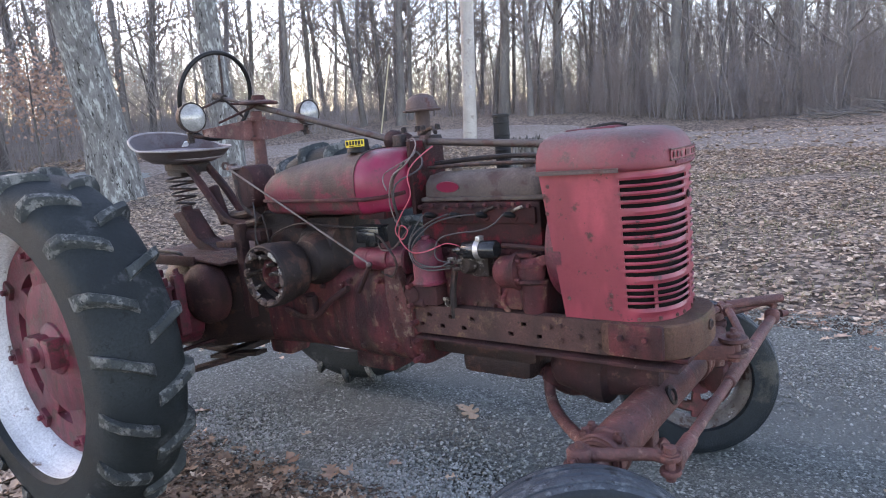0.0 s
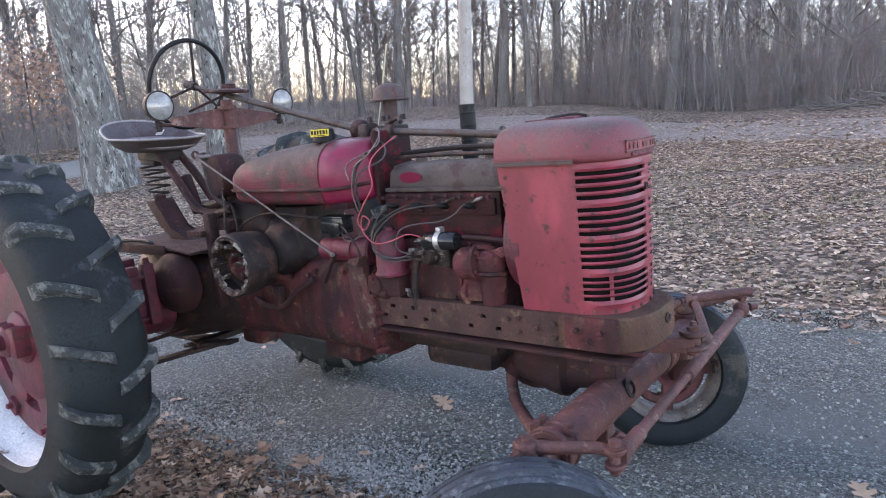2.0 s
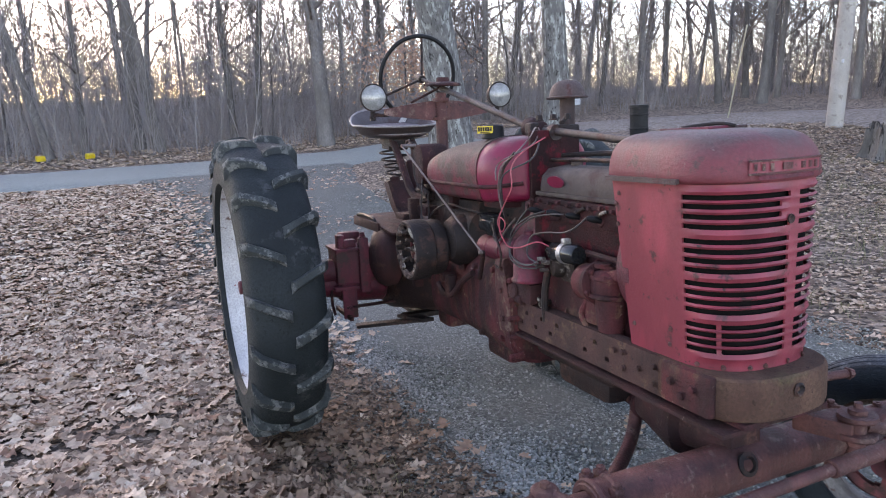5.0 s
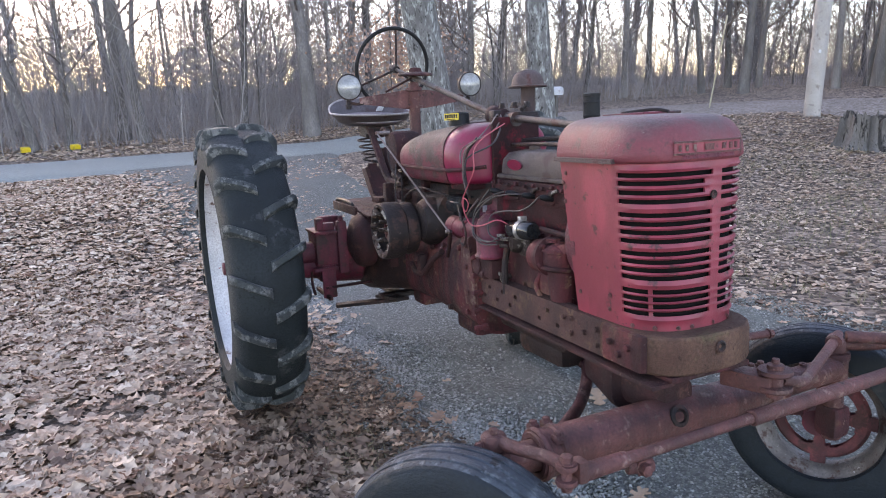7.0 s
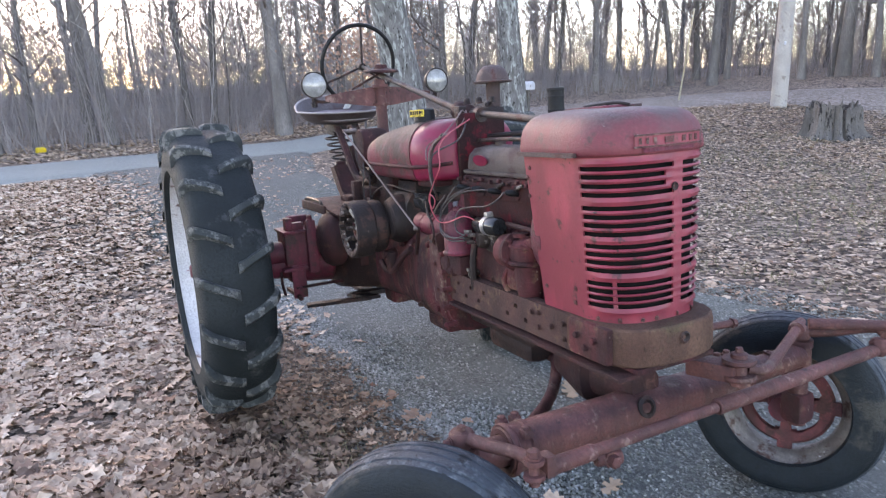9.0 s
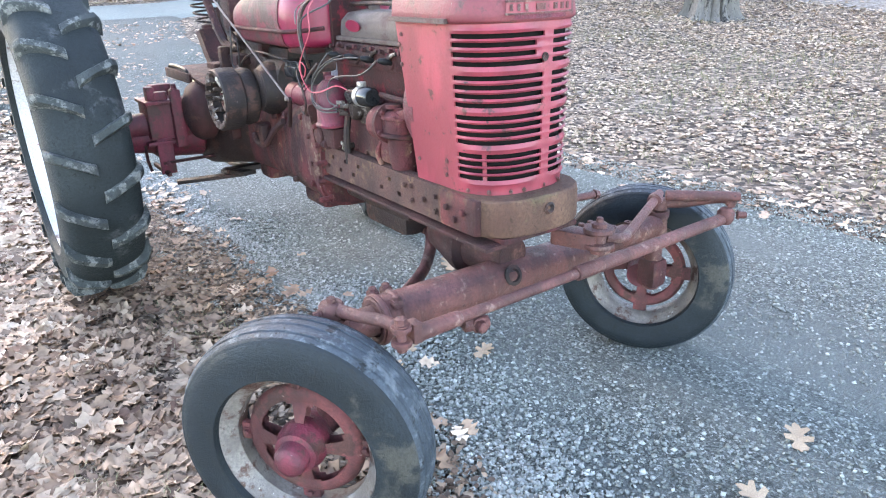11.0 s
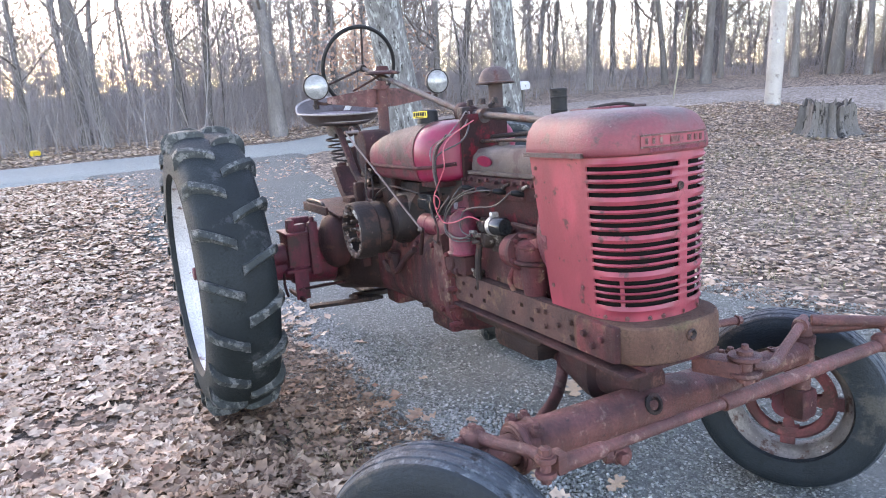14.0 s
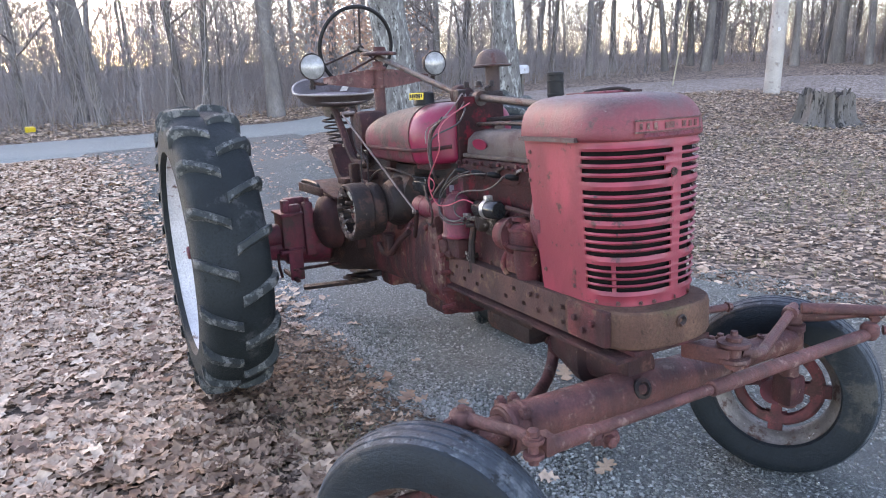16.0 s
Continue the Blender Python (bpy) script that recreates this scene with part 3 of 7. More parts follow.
def rear_wheel(side):
    R, W, RR = RR_RADIUS, 0.352, 0.543
    m = outward(side) @ Matrix.Translation((0, 0, 0.0))
    hub = bmesh.new()
    # cast disc with windows: rings and spokes
    lathe(hub, [(0.10, -0.03), (0.285, -0.045), (0.312, -0.03), (0.312, 0.0), (0.285, 0.012), (0.10, 0.02)], m, 48, True)
    lathe(hub, [(0.355, -0.04), (0.475, -0.045), (0.492, -0.03), (0.492, 0.0), (0.475, 0.015), (0.355, 0.01)], m, 48, True)
    wheel = part("rear_wheel", hub, red_worn, tractor, "faded red cast wheel with white rim and bar tread tyre")
    wheel.matrix_local = pose(AXLE, side * 0.916, R + 0.036)
    for k in range(8):
        bm = bmesh.new()
        box(bm, (0.325, 0, -0.015), (0.10, 0.145, 0.05), 0.012)
        bmesh.ops.transform(bm, matrix=m @ pose(0, 0, 0, 0, 0, 45 * k + 12), verts=bm.verts)
        part("spoke", bm, red_worn, wheel)
    # rim: white well, seen inside
    bm = bmesh.new()
    hubm, m = m, outward(side)
    prof = [(RR, -0.150), (RR + 0.022, -0.165), (RR + 0.024, -0.155), (RR - 0.005, -0.140), (RR - 0.03, -0.10), (RR - 0.055, -0.06), (RR - 0.055, 0.03),
            (RR - 0.03, 0.07), (RR - 0.012, 0.10), (RR - 0.006, 0.145), (RR + 0.022, 0.158), (RR + 0.024, 0.150), (RR + 0.005, 0.13), (RR - 0.018, 0.09), (RR - 0.04, 0.04), (RR - 0.04, -0.07), (RR - 0.015, -0.12)]
    lathe(bm, prof, m, 72, True)
    part("rim", bm, white_rim, wheel, "white-painted steel rim")
    for k in range(8):
        bm = bmesh.new()
        t = hubm @ pose(0, 0, 0, 0, 0, 45 * k + 12)
        vs = box(bm, (0.435, 0, 0.005), (0.07, 0.075, 0.06), 0.012)
        bmesh.ops.transform(bm, matrix=t, verts=[v for v in vs if v.is_valid])
        bolt(bm, t @ Vector((0.425, 0, 0.035)), t.to_3x3() @ Vector((0, 0, 1)), 0.014, 0.02)
        part("rim_clamp", bm, red_worn, wheel)
    bm = bmesh.new()
    m = hubm
    lathe(bm, [(0.0, -0.06), (0.12, -0.06), (0.135, -0.02), (0.115, 0.03), (0.075, 0.05), (0.07, 0.095), (0.06, 0.10), (0.0, 0.10)], m, 28)
    rod(bm, m @ Vector((0, 0, 0.05)), m @ Vector((0, 0, 0.13)), 0.036, seg=18)
    for s in (-1, 1):
        vs = box(bm, (s * 0.075, 0, 0.05), (0.07, 0.13, 0.09), 0.012)
        bmesh.ops.transform(bm, matrix=m, verts=[v for v in vs if v.is_valid])
    part("hub", bm, red_worn, wheel)
    m = outward(side)
    ty = bmesh.new()
    lathe(ty, [(RR - 0.004, -W * 0.42)] + tyre_section(R - 0.030, W, RR + 0.01, 24, 0.42) + [(RR - 0.004, W * 0.42)], m, 96)
    for f in list(ty.faces):
        if len(f.verts) > 4:
            ty.faces.remove(f)
    part("tyre", ty, rubber, wheel, "weathered black tyre with worn bars")
    # tread bars: worn blocks that slant from each shoulder past the middle
    bm = bmesh.new()
    n = 19
    for half in (-1, 1):
        for k in range(n):
            a0 = 2 * math.pi * (k + (0.5 if half > 0 else 0) + 0.06 * noise.noise(Vector((k * 1.7, half, 0)))) / n
            rows = []
            for i in range(8):
                t = i / 7
                across = half * (t * (W / 2 + 0.004) + 0.004)
                u = min(1.0, abs(across) / (W / 2))
                base = R - 0.075 - 0.05 * u ** 6
                top = R - 0.002 - 0.024 * u ** 3.2 - (0.034 if i == 7 else 0.012 if i == 0 else 0) + 0.005 * noise.noise(Vector((k, i, half)))
                ang = a0 + 0.115 * t
                wd = (0.0215 + 0.004 * noise.noise(Vector((k * 3.1, i * 0.8, half))) + (0.006 if i == 0 else 0)) / R
                rows.append([Vector((rr * math.cos(ang + da * wd), across, rr * math.sin(ang + da * wd))) for da, rr in ((-1.5, base), (-0.95, top - 0.006), (-0.7, top), (0.7, top), (0.95, top - 0.006), (1.5, base))])
            loft(bm, rows)
    part("tread", bm, rubber_lug, wheel, "scuffed grey tread bars")
    return wheel


for s in (-1, 1):
    rear_wheel(s)


def front_wheel(side, x, y, steer, lean):
    R, W, RR = 0.363, 0.182, 0.232
    m = outward(side)
    hub = bmesh.new()
    lathe(hub, [(0.04, -0.005), (0.060, -0.008), (0.070, -0.008), (0.124, -0.010), (0.132, -0.010), (0.148, -0.012), (0.162, -0.012), (0.174, 0.0), (0.168, 0.014), (0.156, 0.021), (0.140, 0.022),
                (0.1321, 0.020), (0.1241, 0.022), (0.0701, 0.034), (0.0601, 0.037), (0.04, 0.04)], m, 90, True)
    # four kidney windows are cut out of the disc
    cut = []
    for f in hub.faces:
        c = m.inverted() @ f.calc_center_median()
        a, q = math.degrees(math.atan2(c.y, c.x)) % 90, math.hypot(c.x, c.y)
        if 0.070 < q < 0.124 and 11 < a < 79 or (0.0602 < q < 0.0699 or 0.1242 < q < 0.1319) and 18 < a < 72:
            cut.append(f)
    bmesh.ops.delete(hub, geom=cut, context="FACES")
    for k in range(4):
        a = radians(90 * k)
        vs = box(hub, (0.182, 0, 0.0), (0.040, 0.055, 0.022), 0.005)
        bmesh.ops.transform(hub, matrix=m @ Matrix.Rotation(a, 4, "Z"), verts=[v for v in vs if v.is_valid])
        bolt(hub, m @ Vector((0.178 * math.cos(a), 0.178 * math.sin(a), 0.010)), m.to_3x3() @ Vector((0, 0, 1)), 0.010, 0.014)
    wheel = part("front_wheel", hub, front_disc, tractor, "rusty red disc wheel with ribbed tyre, steered to its left")
    wheel.matrix_local = pose(x, y, R + 0.006, lean, 0, steer)
    bm = bmesh.new()
    prof = [(RR, -0.072), (RR + 0.014, -0.082), (RR + 0.016, -0.074), (RR - 0.002, -0.062), (RR - 0.02, -0.04), (RR - 0.036, -0.02), (RR - 0.036, 0.03), (RR - 0.018, 0.05), (RR - 0.004, 0.066),
            (RR + 0.014, 0.080), (RR + 0.016, 0.072), (RR + 0.006, 0.062), (RR - 0.01, 0.044), (RR - 0.028, 0.026), (RR - 0.028, -0.016), (RR - 0.012, -0.036)]
    lathe(bm, prof, m, 56, True)
    part("rim", bm, grey_rim, wheel, "weathered silver rim with rust")
    bm = bmesh.new()
    lathe(bm, [(0.0, -0.10), (0.05, -0.10), (0.056, -0.04), (0.072, 0.015), (0.071, 0.042), (0.062, 0.056), (0.060, 0.074), (0.046, 0.078), (0.045, 0.108), (0.038, 0.121), (0.022, 0.128), (0.0, 0.130)], m, 28)
    for k in range(6):
        a = radians(60 * k + 15)
        bolt(bm, m @ Vector((0.052 * math.cos(a), 0.052 * math.sin(a), 0.040)), m.to_3x3() @ Vector((0, 0, 1)), 0.009, 0.012)
    part("hub_cap", bm, red_worn, wheel, "rounded red hub cap")
    bm = bmesh.new()
    lathe(bm, [(RR + 0.004, 0.070), (RR + 0.014, 0.083), (RR + 0.019, 0.083), (RR + 0.019, 0.077), (RR + 0.008, 0.066)], m, 56, True)
    part("rim_lip", bm, silver_lip, wheel, "pale silver rim edge")
    sec = tyre_section(R, W, RR + 0.004, 30, 0.5)
    fine = []
    for (r0, a0), (r1, a1) in zip(sec, sec[1:]):
        for k in range(4):
            t = k / 4
            r, a = r0 + (r1 - r0) * t, a0 + (a1 - a0) * t
            g = min(abs(abs(a) - 0.017), abs(abs(a) - 0.048))
            fine.append((r - (0.004 if g < 0.0030 else 0.0) + (0.003 if abs(abs(a) - 0.0735) < 0.0022 else 0), a))
    fine.append(sec[-1])
    ty = bmesh.new()
    lathe(ty, [(RR - 0.002, -W * 0.40)] + fine + [(RR - 0.002, W * 0.40)], m, 72)
    for f in list(ty.faces):
        if len(f.verts) > 4:
            ty.faces.remove(f)
    for f in ty.faces:
        if abs((m.inverted() @ f.calc_center_median()).z) < 0.066:
            f.material_index = 1
    part("tyre", ty, [rubber_front, rubber_tread], wheel, "cracked blue-black ribbed tyre")
    return wheel


front_wheel(-1, 2.342, -0.777, 39, 0)
front_wheel(1, 2.148, 0.885, 29, -2)


# frame rails with their punched holes
def rail(bm, s):
    x0, x1, z0, z1 = 1.36, 2.20, 0.828, 0.942
    holes = [(1.425, 0.868), (1.465, 0.905), (1.525, 0.866), (1.568, 0.905), (1.625, 0.865), (1.665, 0.905), (1.83, 0.862), (1.885, 0.905), (1.945, 0.862)]
    xs = sorted({x0, x1, *[h[0] - 0.0105 for h in holes], *[h[0] + 0.0105 for h in holes]})
    zs = [z0, 0.858, 0.873, 0.898, 0.912, z1]
    cells = {}
    for i, x in enumerate(xs):
        for j, z in enumerate(zs):
            cells[i, j] = bm.verts.new((x, s * 0.195, z))
    for i in range(len(xs) - 1):
        for j in range(len(zs) - 1):
            cx, cz = (xs[i] + xs[i + 1]) / 2, (zs[j] + zs[j + 1]) / 2
            if not any(abs(cx - hx) < 0.0095 and abs(cz - hz) < 0.0125 for hx, hz in holes):
                bm.faces.new((cells[i, j], cells[i + 1, j], cells[i + 1, j + 1], cells[i, j + 1]))
    g = bmesh.ops.extrude_face_region(bm, geom=bm.faces[:], use_keep_orig=True)["geom"]
    bmesh.ops.translate(bm, vec=(0, -0.012 * s, 0), verts=[v for v in g if isinstance(v, bmesh.types.BMVert)])
    for z in (z0 + 0.006, z1 - 0.006):
        box(bm, ((x0 + x1) / 2, s * 0.164, z), (x1 - x0 - 0.004, 0.034, 0.012), 0.003)


for s in (-1, 1):
    r = under("frame_rail", lambda bm: rail(bm, s), rust_rail, None, "rusty steel side rail with punched holes", 30)
    for x, z in ((2.03, 0.865), (2.03, 0.915), (2.10, 0.885), (2.165, 0.86), (2.165, 0.91), (1.99, 0.91), (1.39, 0.85), (1.39, 0.92)):
        under("bolt", lambda bm: bolt(bm, (x, s * 0.199, z), (0, s, 0), 0.0085, 0.008), rust_rail, r)


# ---- radiator shell, hood and bolster ----
def nose(t, w=1.0, x0=1.99, grow=0.0):
    """A point of the shell's outline: t from -1 (rear right) over 0 (front) to 1 (rear left)."""
    s, a = (-1 if t < 0 else 1), 1 - abs(t)
    if a < 0.4:
        x, y = x0 + (2.215 - x0) * a / 0.4, 0.2
    else:
        q = (a - 0.4) / 0.6 * math.pi / 2
        x, y = 2.215 + 0.184 * math.sin(q) ** (2 / 2.6), 0.2 * max(0.0, math.cos(q)) ** (2 / 2.6)
    if s > 0:
        y *= 1.11
    return Vector((x + grow * (0.3 + 0.7 * max(0, a - 0.4) / 0.6), s * (y * w + (grow if y > 0.03 else grow * y / 0.03)), 0))


def width_at(z):
    return 0.90 + 0.125 * (z - 0.95) / 0.46


SLOTS = [1.395 - 0.000792 * (v - 303) for v in (303, 332, 365, 397, 445, 477, 508, 540, 585, 615, 645, 675, 725, 753, 780, 808)]


def shell(bm):
    zs = [0.943, 0.965]
    for z in reversed(SLOTS):
        zs += [z - 0.0065, z + 0.0065]
    zs += [1.418, 1.44]
    allz = []
    for a, b in zip(zs, zs[1:]):
        allz += [a] if any(abs((a + b) / 2 - z) < 0.001 for z in SLOTS) else [a, (a + b) / 2]
    allz.append(zs[-1])
    ts = [-1, -0.93, -0.86, -0.78, -0.70, -0.62, -0.56]
    ts += [-0.53, -0.46, -0.40, -0.34, -0.325, -0.31, -0.26, -0.20, -0.15, -0.105, -0.06]
    ts = ts + [0.0, 0.028, 0.078] + [-t for t in reversed(ts) if t < -0.1]
    v = {}
    for i, t in enumerate(ts):
        for j, z in enumerate(allz):
            proud = 0.0
            mid = any(abs(z - (a + b) / 2) < 1e-6 for a, b in zip(zs, zs[1:]))
            if mid and (-0.53 < t < 0.02 or 0.08 < t < 0.53) and 0.97 < z < 1.41:
                proud = 0.005
            p = nose(t, width_at(z), 1.99 + 0.055 * (1.44 - z) / 0.5, proud)
            p.z = z
            v[i, j] = bm.verts.new(p)
    for i in range(len(ts) - 1):
        for j in range(len(allz) - 1):
            side, zm = (ts[i] + ts[i + 1]) / 2, (allz[j] + allz[j + 1]) / 2
            tm = abs(side)
            slot = next((k for k, z in enumerate(SLOTS) if abs(z - zm) < 0.0064), None)
            if slot is not None and (-0.53 < side < (0.0 if slot in (1, 2) else 0.028) or 0.078 < side < 0.53) and not (slot >= 12 and 0.31 < tm < 0.34):
                continue
            bm.faces.new((v[i, j], v[i + 1, j], v[i + 1, j + 1], v[i, j + 1]))
    bmesh.ops.recalc_face_normals(bm, faces=bm.faces)
    bmesh.ops.solidify(bm, geom=bm.faces[:], thickness=0.006)


grille = under("grille_shell", shell, red, None, "faded red sheet-metal shell with slotted grille", 35)
under("radiator_core", lambda bm: box(bm, (2.15, 0, 1.19), (0.10, 0.345, 0.47), 0.01), grime)
# added sheet inside the shell: its black stands in for shade behind the slots
under("grille_backing", lambda bm: loft(bm, [[Vector((2.06 + (p.x - 2.06) * 0.955, p.y * 0.955, z)) for p in (nose(-1 + 2 * i / 40, width_at(z), 2.06) for i in range(41))] for z in (0.955, 1.2, 1.425)]), slot_shade, grille, "added near-black sheet that shades the slots")
under("fan_shroud", lambda bm: lathe(bm, [(0.155, 0), (0.188, 0.0), (0.193, 0.02), (0.193, 0.06), (0.178, 0.075), (0.155, 0.07)], pose(1.985, 0, 1.16, 0, 90, 0), 36, True), red_worn)
for t, z in [(-0.99, 1.36), (-0.96, 1.39), (-0.98, 1.30), (-0.60, 1.03), (-0.61, 0.985), (-0.46, 0.953), (-0.30, 0.953), (-0.14, 0.953), (-0.05, 0.953), (0.05, 0.953), (0.2, 0.953), (-0.88, 1.01)]:
    p = nose(t, width_at(z), 2.0, 0.0)
    q = nose(t, width_at(z), 2.0, 0.01) - p
    under("rivet", lambda bm: bolt(bm, (p.x, p.y, z), q if q.length > 0 else (1, 0, 0), 0.006, 0.005), rust_pink, grille)


def hood(bm):
    secs = []
    for z, k, g in ((1.428, 1.0, 0.006), (1.436, 1.0, 0.012), (1.455, 1.0, 0.011), (1.484, 0.995, 0.008), (1.506, 0.975, 0.004), (1.525, 0.935, 0), (1.539, 0.87, 0), (1.550, 0.76, 0), (1.557, 0.58, 0), (1.560, 0.36, 0), (1.561, 0.12, 0)):
        ring = []
        for i in range(49):
            p = nose(-1 + 2 * i / 48, 1.02, 1.985, g)
            c = Vector((2.18, 0, 0))
            p = c + Vector(((p.x - c.x) * (1 - (1 - k) * 0.8), (p.y - c.y) * k, 0))
            p.z = z + 0.02 * (2.2 - p.x) * (z - 1.43) / 0.13
            ring.append(p)
        secs.append(ring)
    loft(bm, secs)


hood_top = under("hood", hood, red_top, None, "dusty faded red rounded hood", 50)


def band(bm, t0, t1, z0, z1, g, thick, n=16):
    secs = []
    for i in range(n + 1):
        t = t0 + (t1 - t0) * i / n
        a, b = nose(t, 1.02, 1.985, g), nose(t, 1.02, 1.985, g + thick)
        secs.append([Vector((a.x, a.y, z0)), Vector((b.x, b.y, z0)), Vector((b.x, b.y, z1)), Vector((a.x, a.y, z1))])
    loft(bm, secs)


under("hood_lip", lambda bm: band(bm, -1.0, -0.53, 1.428, 1.441, 0.006, 0.022), stack_brown, hood_top, "bare worn metal lip")
plate = under("name_plate", lambda bm: band(bm, -0.155, 0.165, 1.449, 1.484, 0.008, 0.006), red, hood_top, "raised red nose plate with worn marks")
for z in (1.448, 1.480):
    under("plate_edge", lambda bm: band(bm, -0.157, 0.167, z, z + 0.005, 0.008, 0.011), rust_pink, plate)
under("plate_lip", lambda bm: band(bm, -0.105, 0.11, 1.436, 1.447, 0.008, 0.007), red_worn, hood_top)
for k in range(7):
    t = -0.130 + 0.040 * k
    under("mark", lambda bm: band(bm, t, t + 0.016, 1.458, 1.475, 0.014, 0.003, 3), rust_pink, plate)
under("latch_hole", lambda bm: lathe(bm, [(0.002, 0.001), (0.011, 0.001), (0.013, 0.003), (0.012, 0.006), (0.008, 0.003), (0.002, 0.002)], pose(2.399, 0.03, 1.331, 0, 90, 4), 16, True), grime, grille, "dark round hole")
under("hood_strap", lambda bm: tube(bm, [(2.10, -0.05, 1.566), (2.13, 0.0, 1.572), (2.17, 0.03, 1.574), (2.20, 0.05, 1.566)], 0.005), grime, hood_top)
under("filler_plate", lambda bm: box(bm, (2.10, 0.03, 1.562), (0.17, 0.17, 0.010), 0.004, (0, -1, 8)), red_worn, hood_top)


def bolster(bm):
    secs = []
    for z, k in ((0.830, 0.955), (0.835, 0.985), (0.845, 1.0), (0.925, 1.0), (0.938, 0.99), (0.944, 0.965)):
        half = [(2.02, 0.15), (2.205, 0.203)] + [(2.30 + 0.168 * math.sin(radians(q)) ** 0.8, 0.206 * math.cos(radians(q)) ** 0.72) for q in (0, 18, 34, 48, 60, 70, 78, 84, 88)]
        ring = [Vector((2.25 + (x - 2.25) * k, -y * k, z)) for x, y in half] + [Vector((2.25 + (x - 2.25) * k, y * k, z)) for x, y in reversed(half)]
        secs.append(ring)
    loft(bm, secs)


bol = under("front_bolster", bolster, moss, None, "mossy rusted iron nose casting", 30)
under("front_hole", lambda bm: lathe(bm, [(0.006, 0), (0.016, 0.0), (0.019, 0.004), (0.014, 0.008), (0.010, 0.004)], pose(2.468, 0.0, 0.905, 0, 90, 0), 16, True), grime, bol)
under("side_plate", lambda bm: box(bm, (2.295, -0.198, 0.889), (0.18, 0.030, 0.112), 0.012), rust_bell, bol, "rusty red rounded corner piece")
for x, z in ((2.25, 0.90), (2.33, 0.90), (2.29, 0.87)):
    under("bolt", lambda bm: bolt(bm, (x, -0.212, z), (0, -1, 0), 0.010, 0.012), rust, bol)
under("crank_stud", lambda bm: (rod(bm, (2.40, 0.13, 0.885), (2.43, 0.235, 0.89), 0.012), bolt(bm, (2.43, 0.235, 0.89), (0.2, 1, 0), 0.013, 0.016)), rust_pink, bol)
under("lower_apron", lambda bm: prism(bm, [(2.10, 0.815), (2.44, 0.812), (2.44, 0.828), (2.10, 0.83)], -0.15, 0.15, None, 0.004), rust)


# ---- wide front axle and steering ----
DROP = -0.017
def axle(bm):
    m, d = aim((2.285, -0.515, 0.640), (2.285, 0.44, 0.640))
    lathe(bm, [(0.05, 0.0), (0.064, 0.0), (0.068, 0.006), (0.068, d - 0.006), (0.064, d), (0.05, d)], m, 32, True)


ax = under("front_axle", axle, rust_pink, None, "thick rusty red tubular front axle")
for s, y in ((-1, -0.475), (1, 0.40)):
    def collar(bm):
        m, _ = aim((2.285, y - 0.035, 0.640), (2.285, y + 0.05, 0.640))
        lathe(bm, [(0.066, 0.0), (0.074, 0.0), (0.077, 0.005), (0.077, 0.016), (0.071, 0.022), (0.071, 0.054), (0.077, 0.060), (0.077, 0.072), (0.066, 0.076)], m, 32, True)
        for dx, dy in ((-0.045, -0.01), (-0.045, 0.035), (0.05, 0.012)):
            box(bm, (2.285 + dx, y + dy, 0.700), (0.030, 0.030, 0.024), 0.005)
            bolt(bm, (2.285 + dx, y + dy, 0.710), (0, 0, 1), 0.012, 0.012)
    under("clamp", collar, rust_pink, ax)
    king = Vector((2.30, -0.648, 0)) if s < 0 else Vector((2.272, 0.778, 0))
    def extension(bm):
        rod(bm, (2.285, y + s * -0.05, 0.640), (2.285, king.y - s * 0.02, 0.645), 0.047, 0.043, 20)
        for h in (0.05, 0.13):
            p = (2.285, y + s * (0.06 + h), 0.69)
            lathe(bm, [(0.006, 0), (0.013, 0), (0.013, 0.008), (0.006, 0.008)], pose(*p), 12, True)
        lathe(bm, [(0.0, 0.0), (0.040, 0.0), (0.043, 0.012), (0.041, 0.09), (0.046, 0.10), (0.046, 0.125), (0.0, 0.127)], pose(king.x, king.y, 0.575), 20)
        lathe(bm, [(0.0, 0.0), (0.030, 0.0), (0.034, 0.01), (0.034, 0.21), (0.0, 0.212)], pose(king.x, king.y, 0.37), 16)
    under("axle_extension", extension, rust_pink, ax)
    def cap(bm):
        lathe(bm, [(0.0, 0.0), (0.034, 0.0), (0.036, 0.007), (0.036, 0.034), (0.030, 0.042), (0.013, 0.045), (0.012, 0.056), (0.0, 0.057)], pose(king.x, king.y, 0.704), 20)
        bolt(bm, (king.x, king.y + s * 0.036, 0.722), (0, s, 0), 0.011, 0.018)
    under("king_pin_cap", cap, rust_pink, ax)
    # spindle to the wheel
    hubp = Vector((2.342, -0.777, 0.385)) if s < 0 else Vector((2.148, 0.885, 0.385))
    under("spindle", lambda bm: (rod(bm, (king.x, king.y, 0.42), hubp, 0.05, 0.034, 16), box(bm, (king.x, king.y, 0.44), (0.09, 0.09, 0.12), 0.025)), rust, ax)
    tip = Vector((2.515, -0.56, 0.715)) if s < 0 else Vector((2.480, 0.945, 0.735))
    under("steering_arm", lambda bm: tube(bm, [(king.x, king.y, 0.728), king.lerp(tip, 0.35) + Vector((0, 0, 0.728 * 0.65 + 0.004)), (tip.x - 0.05, tip.y + 0.01 * s, tip.z + 0.012), tip], 0.018, 10, (0.020, 0.016)), rust_pink, ax)


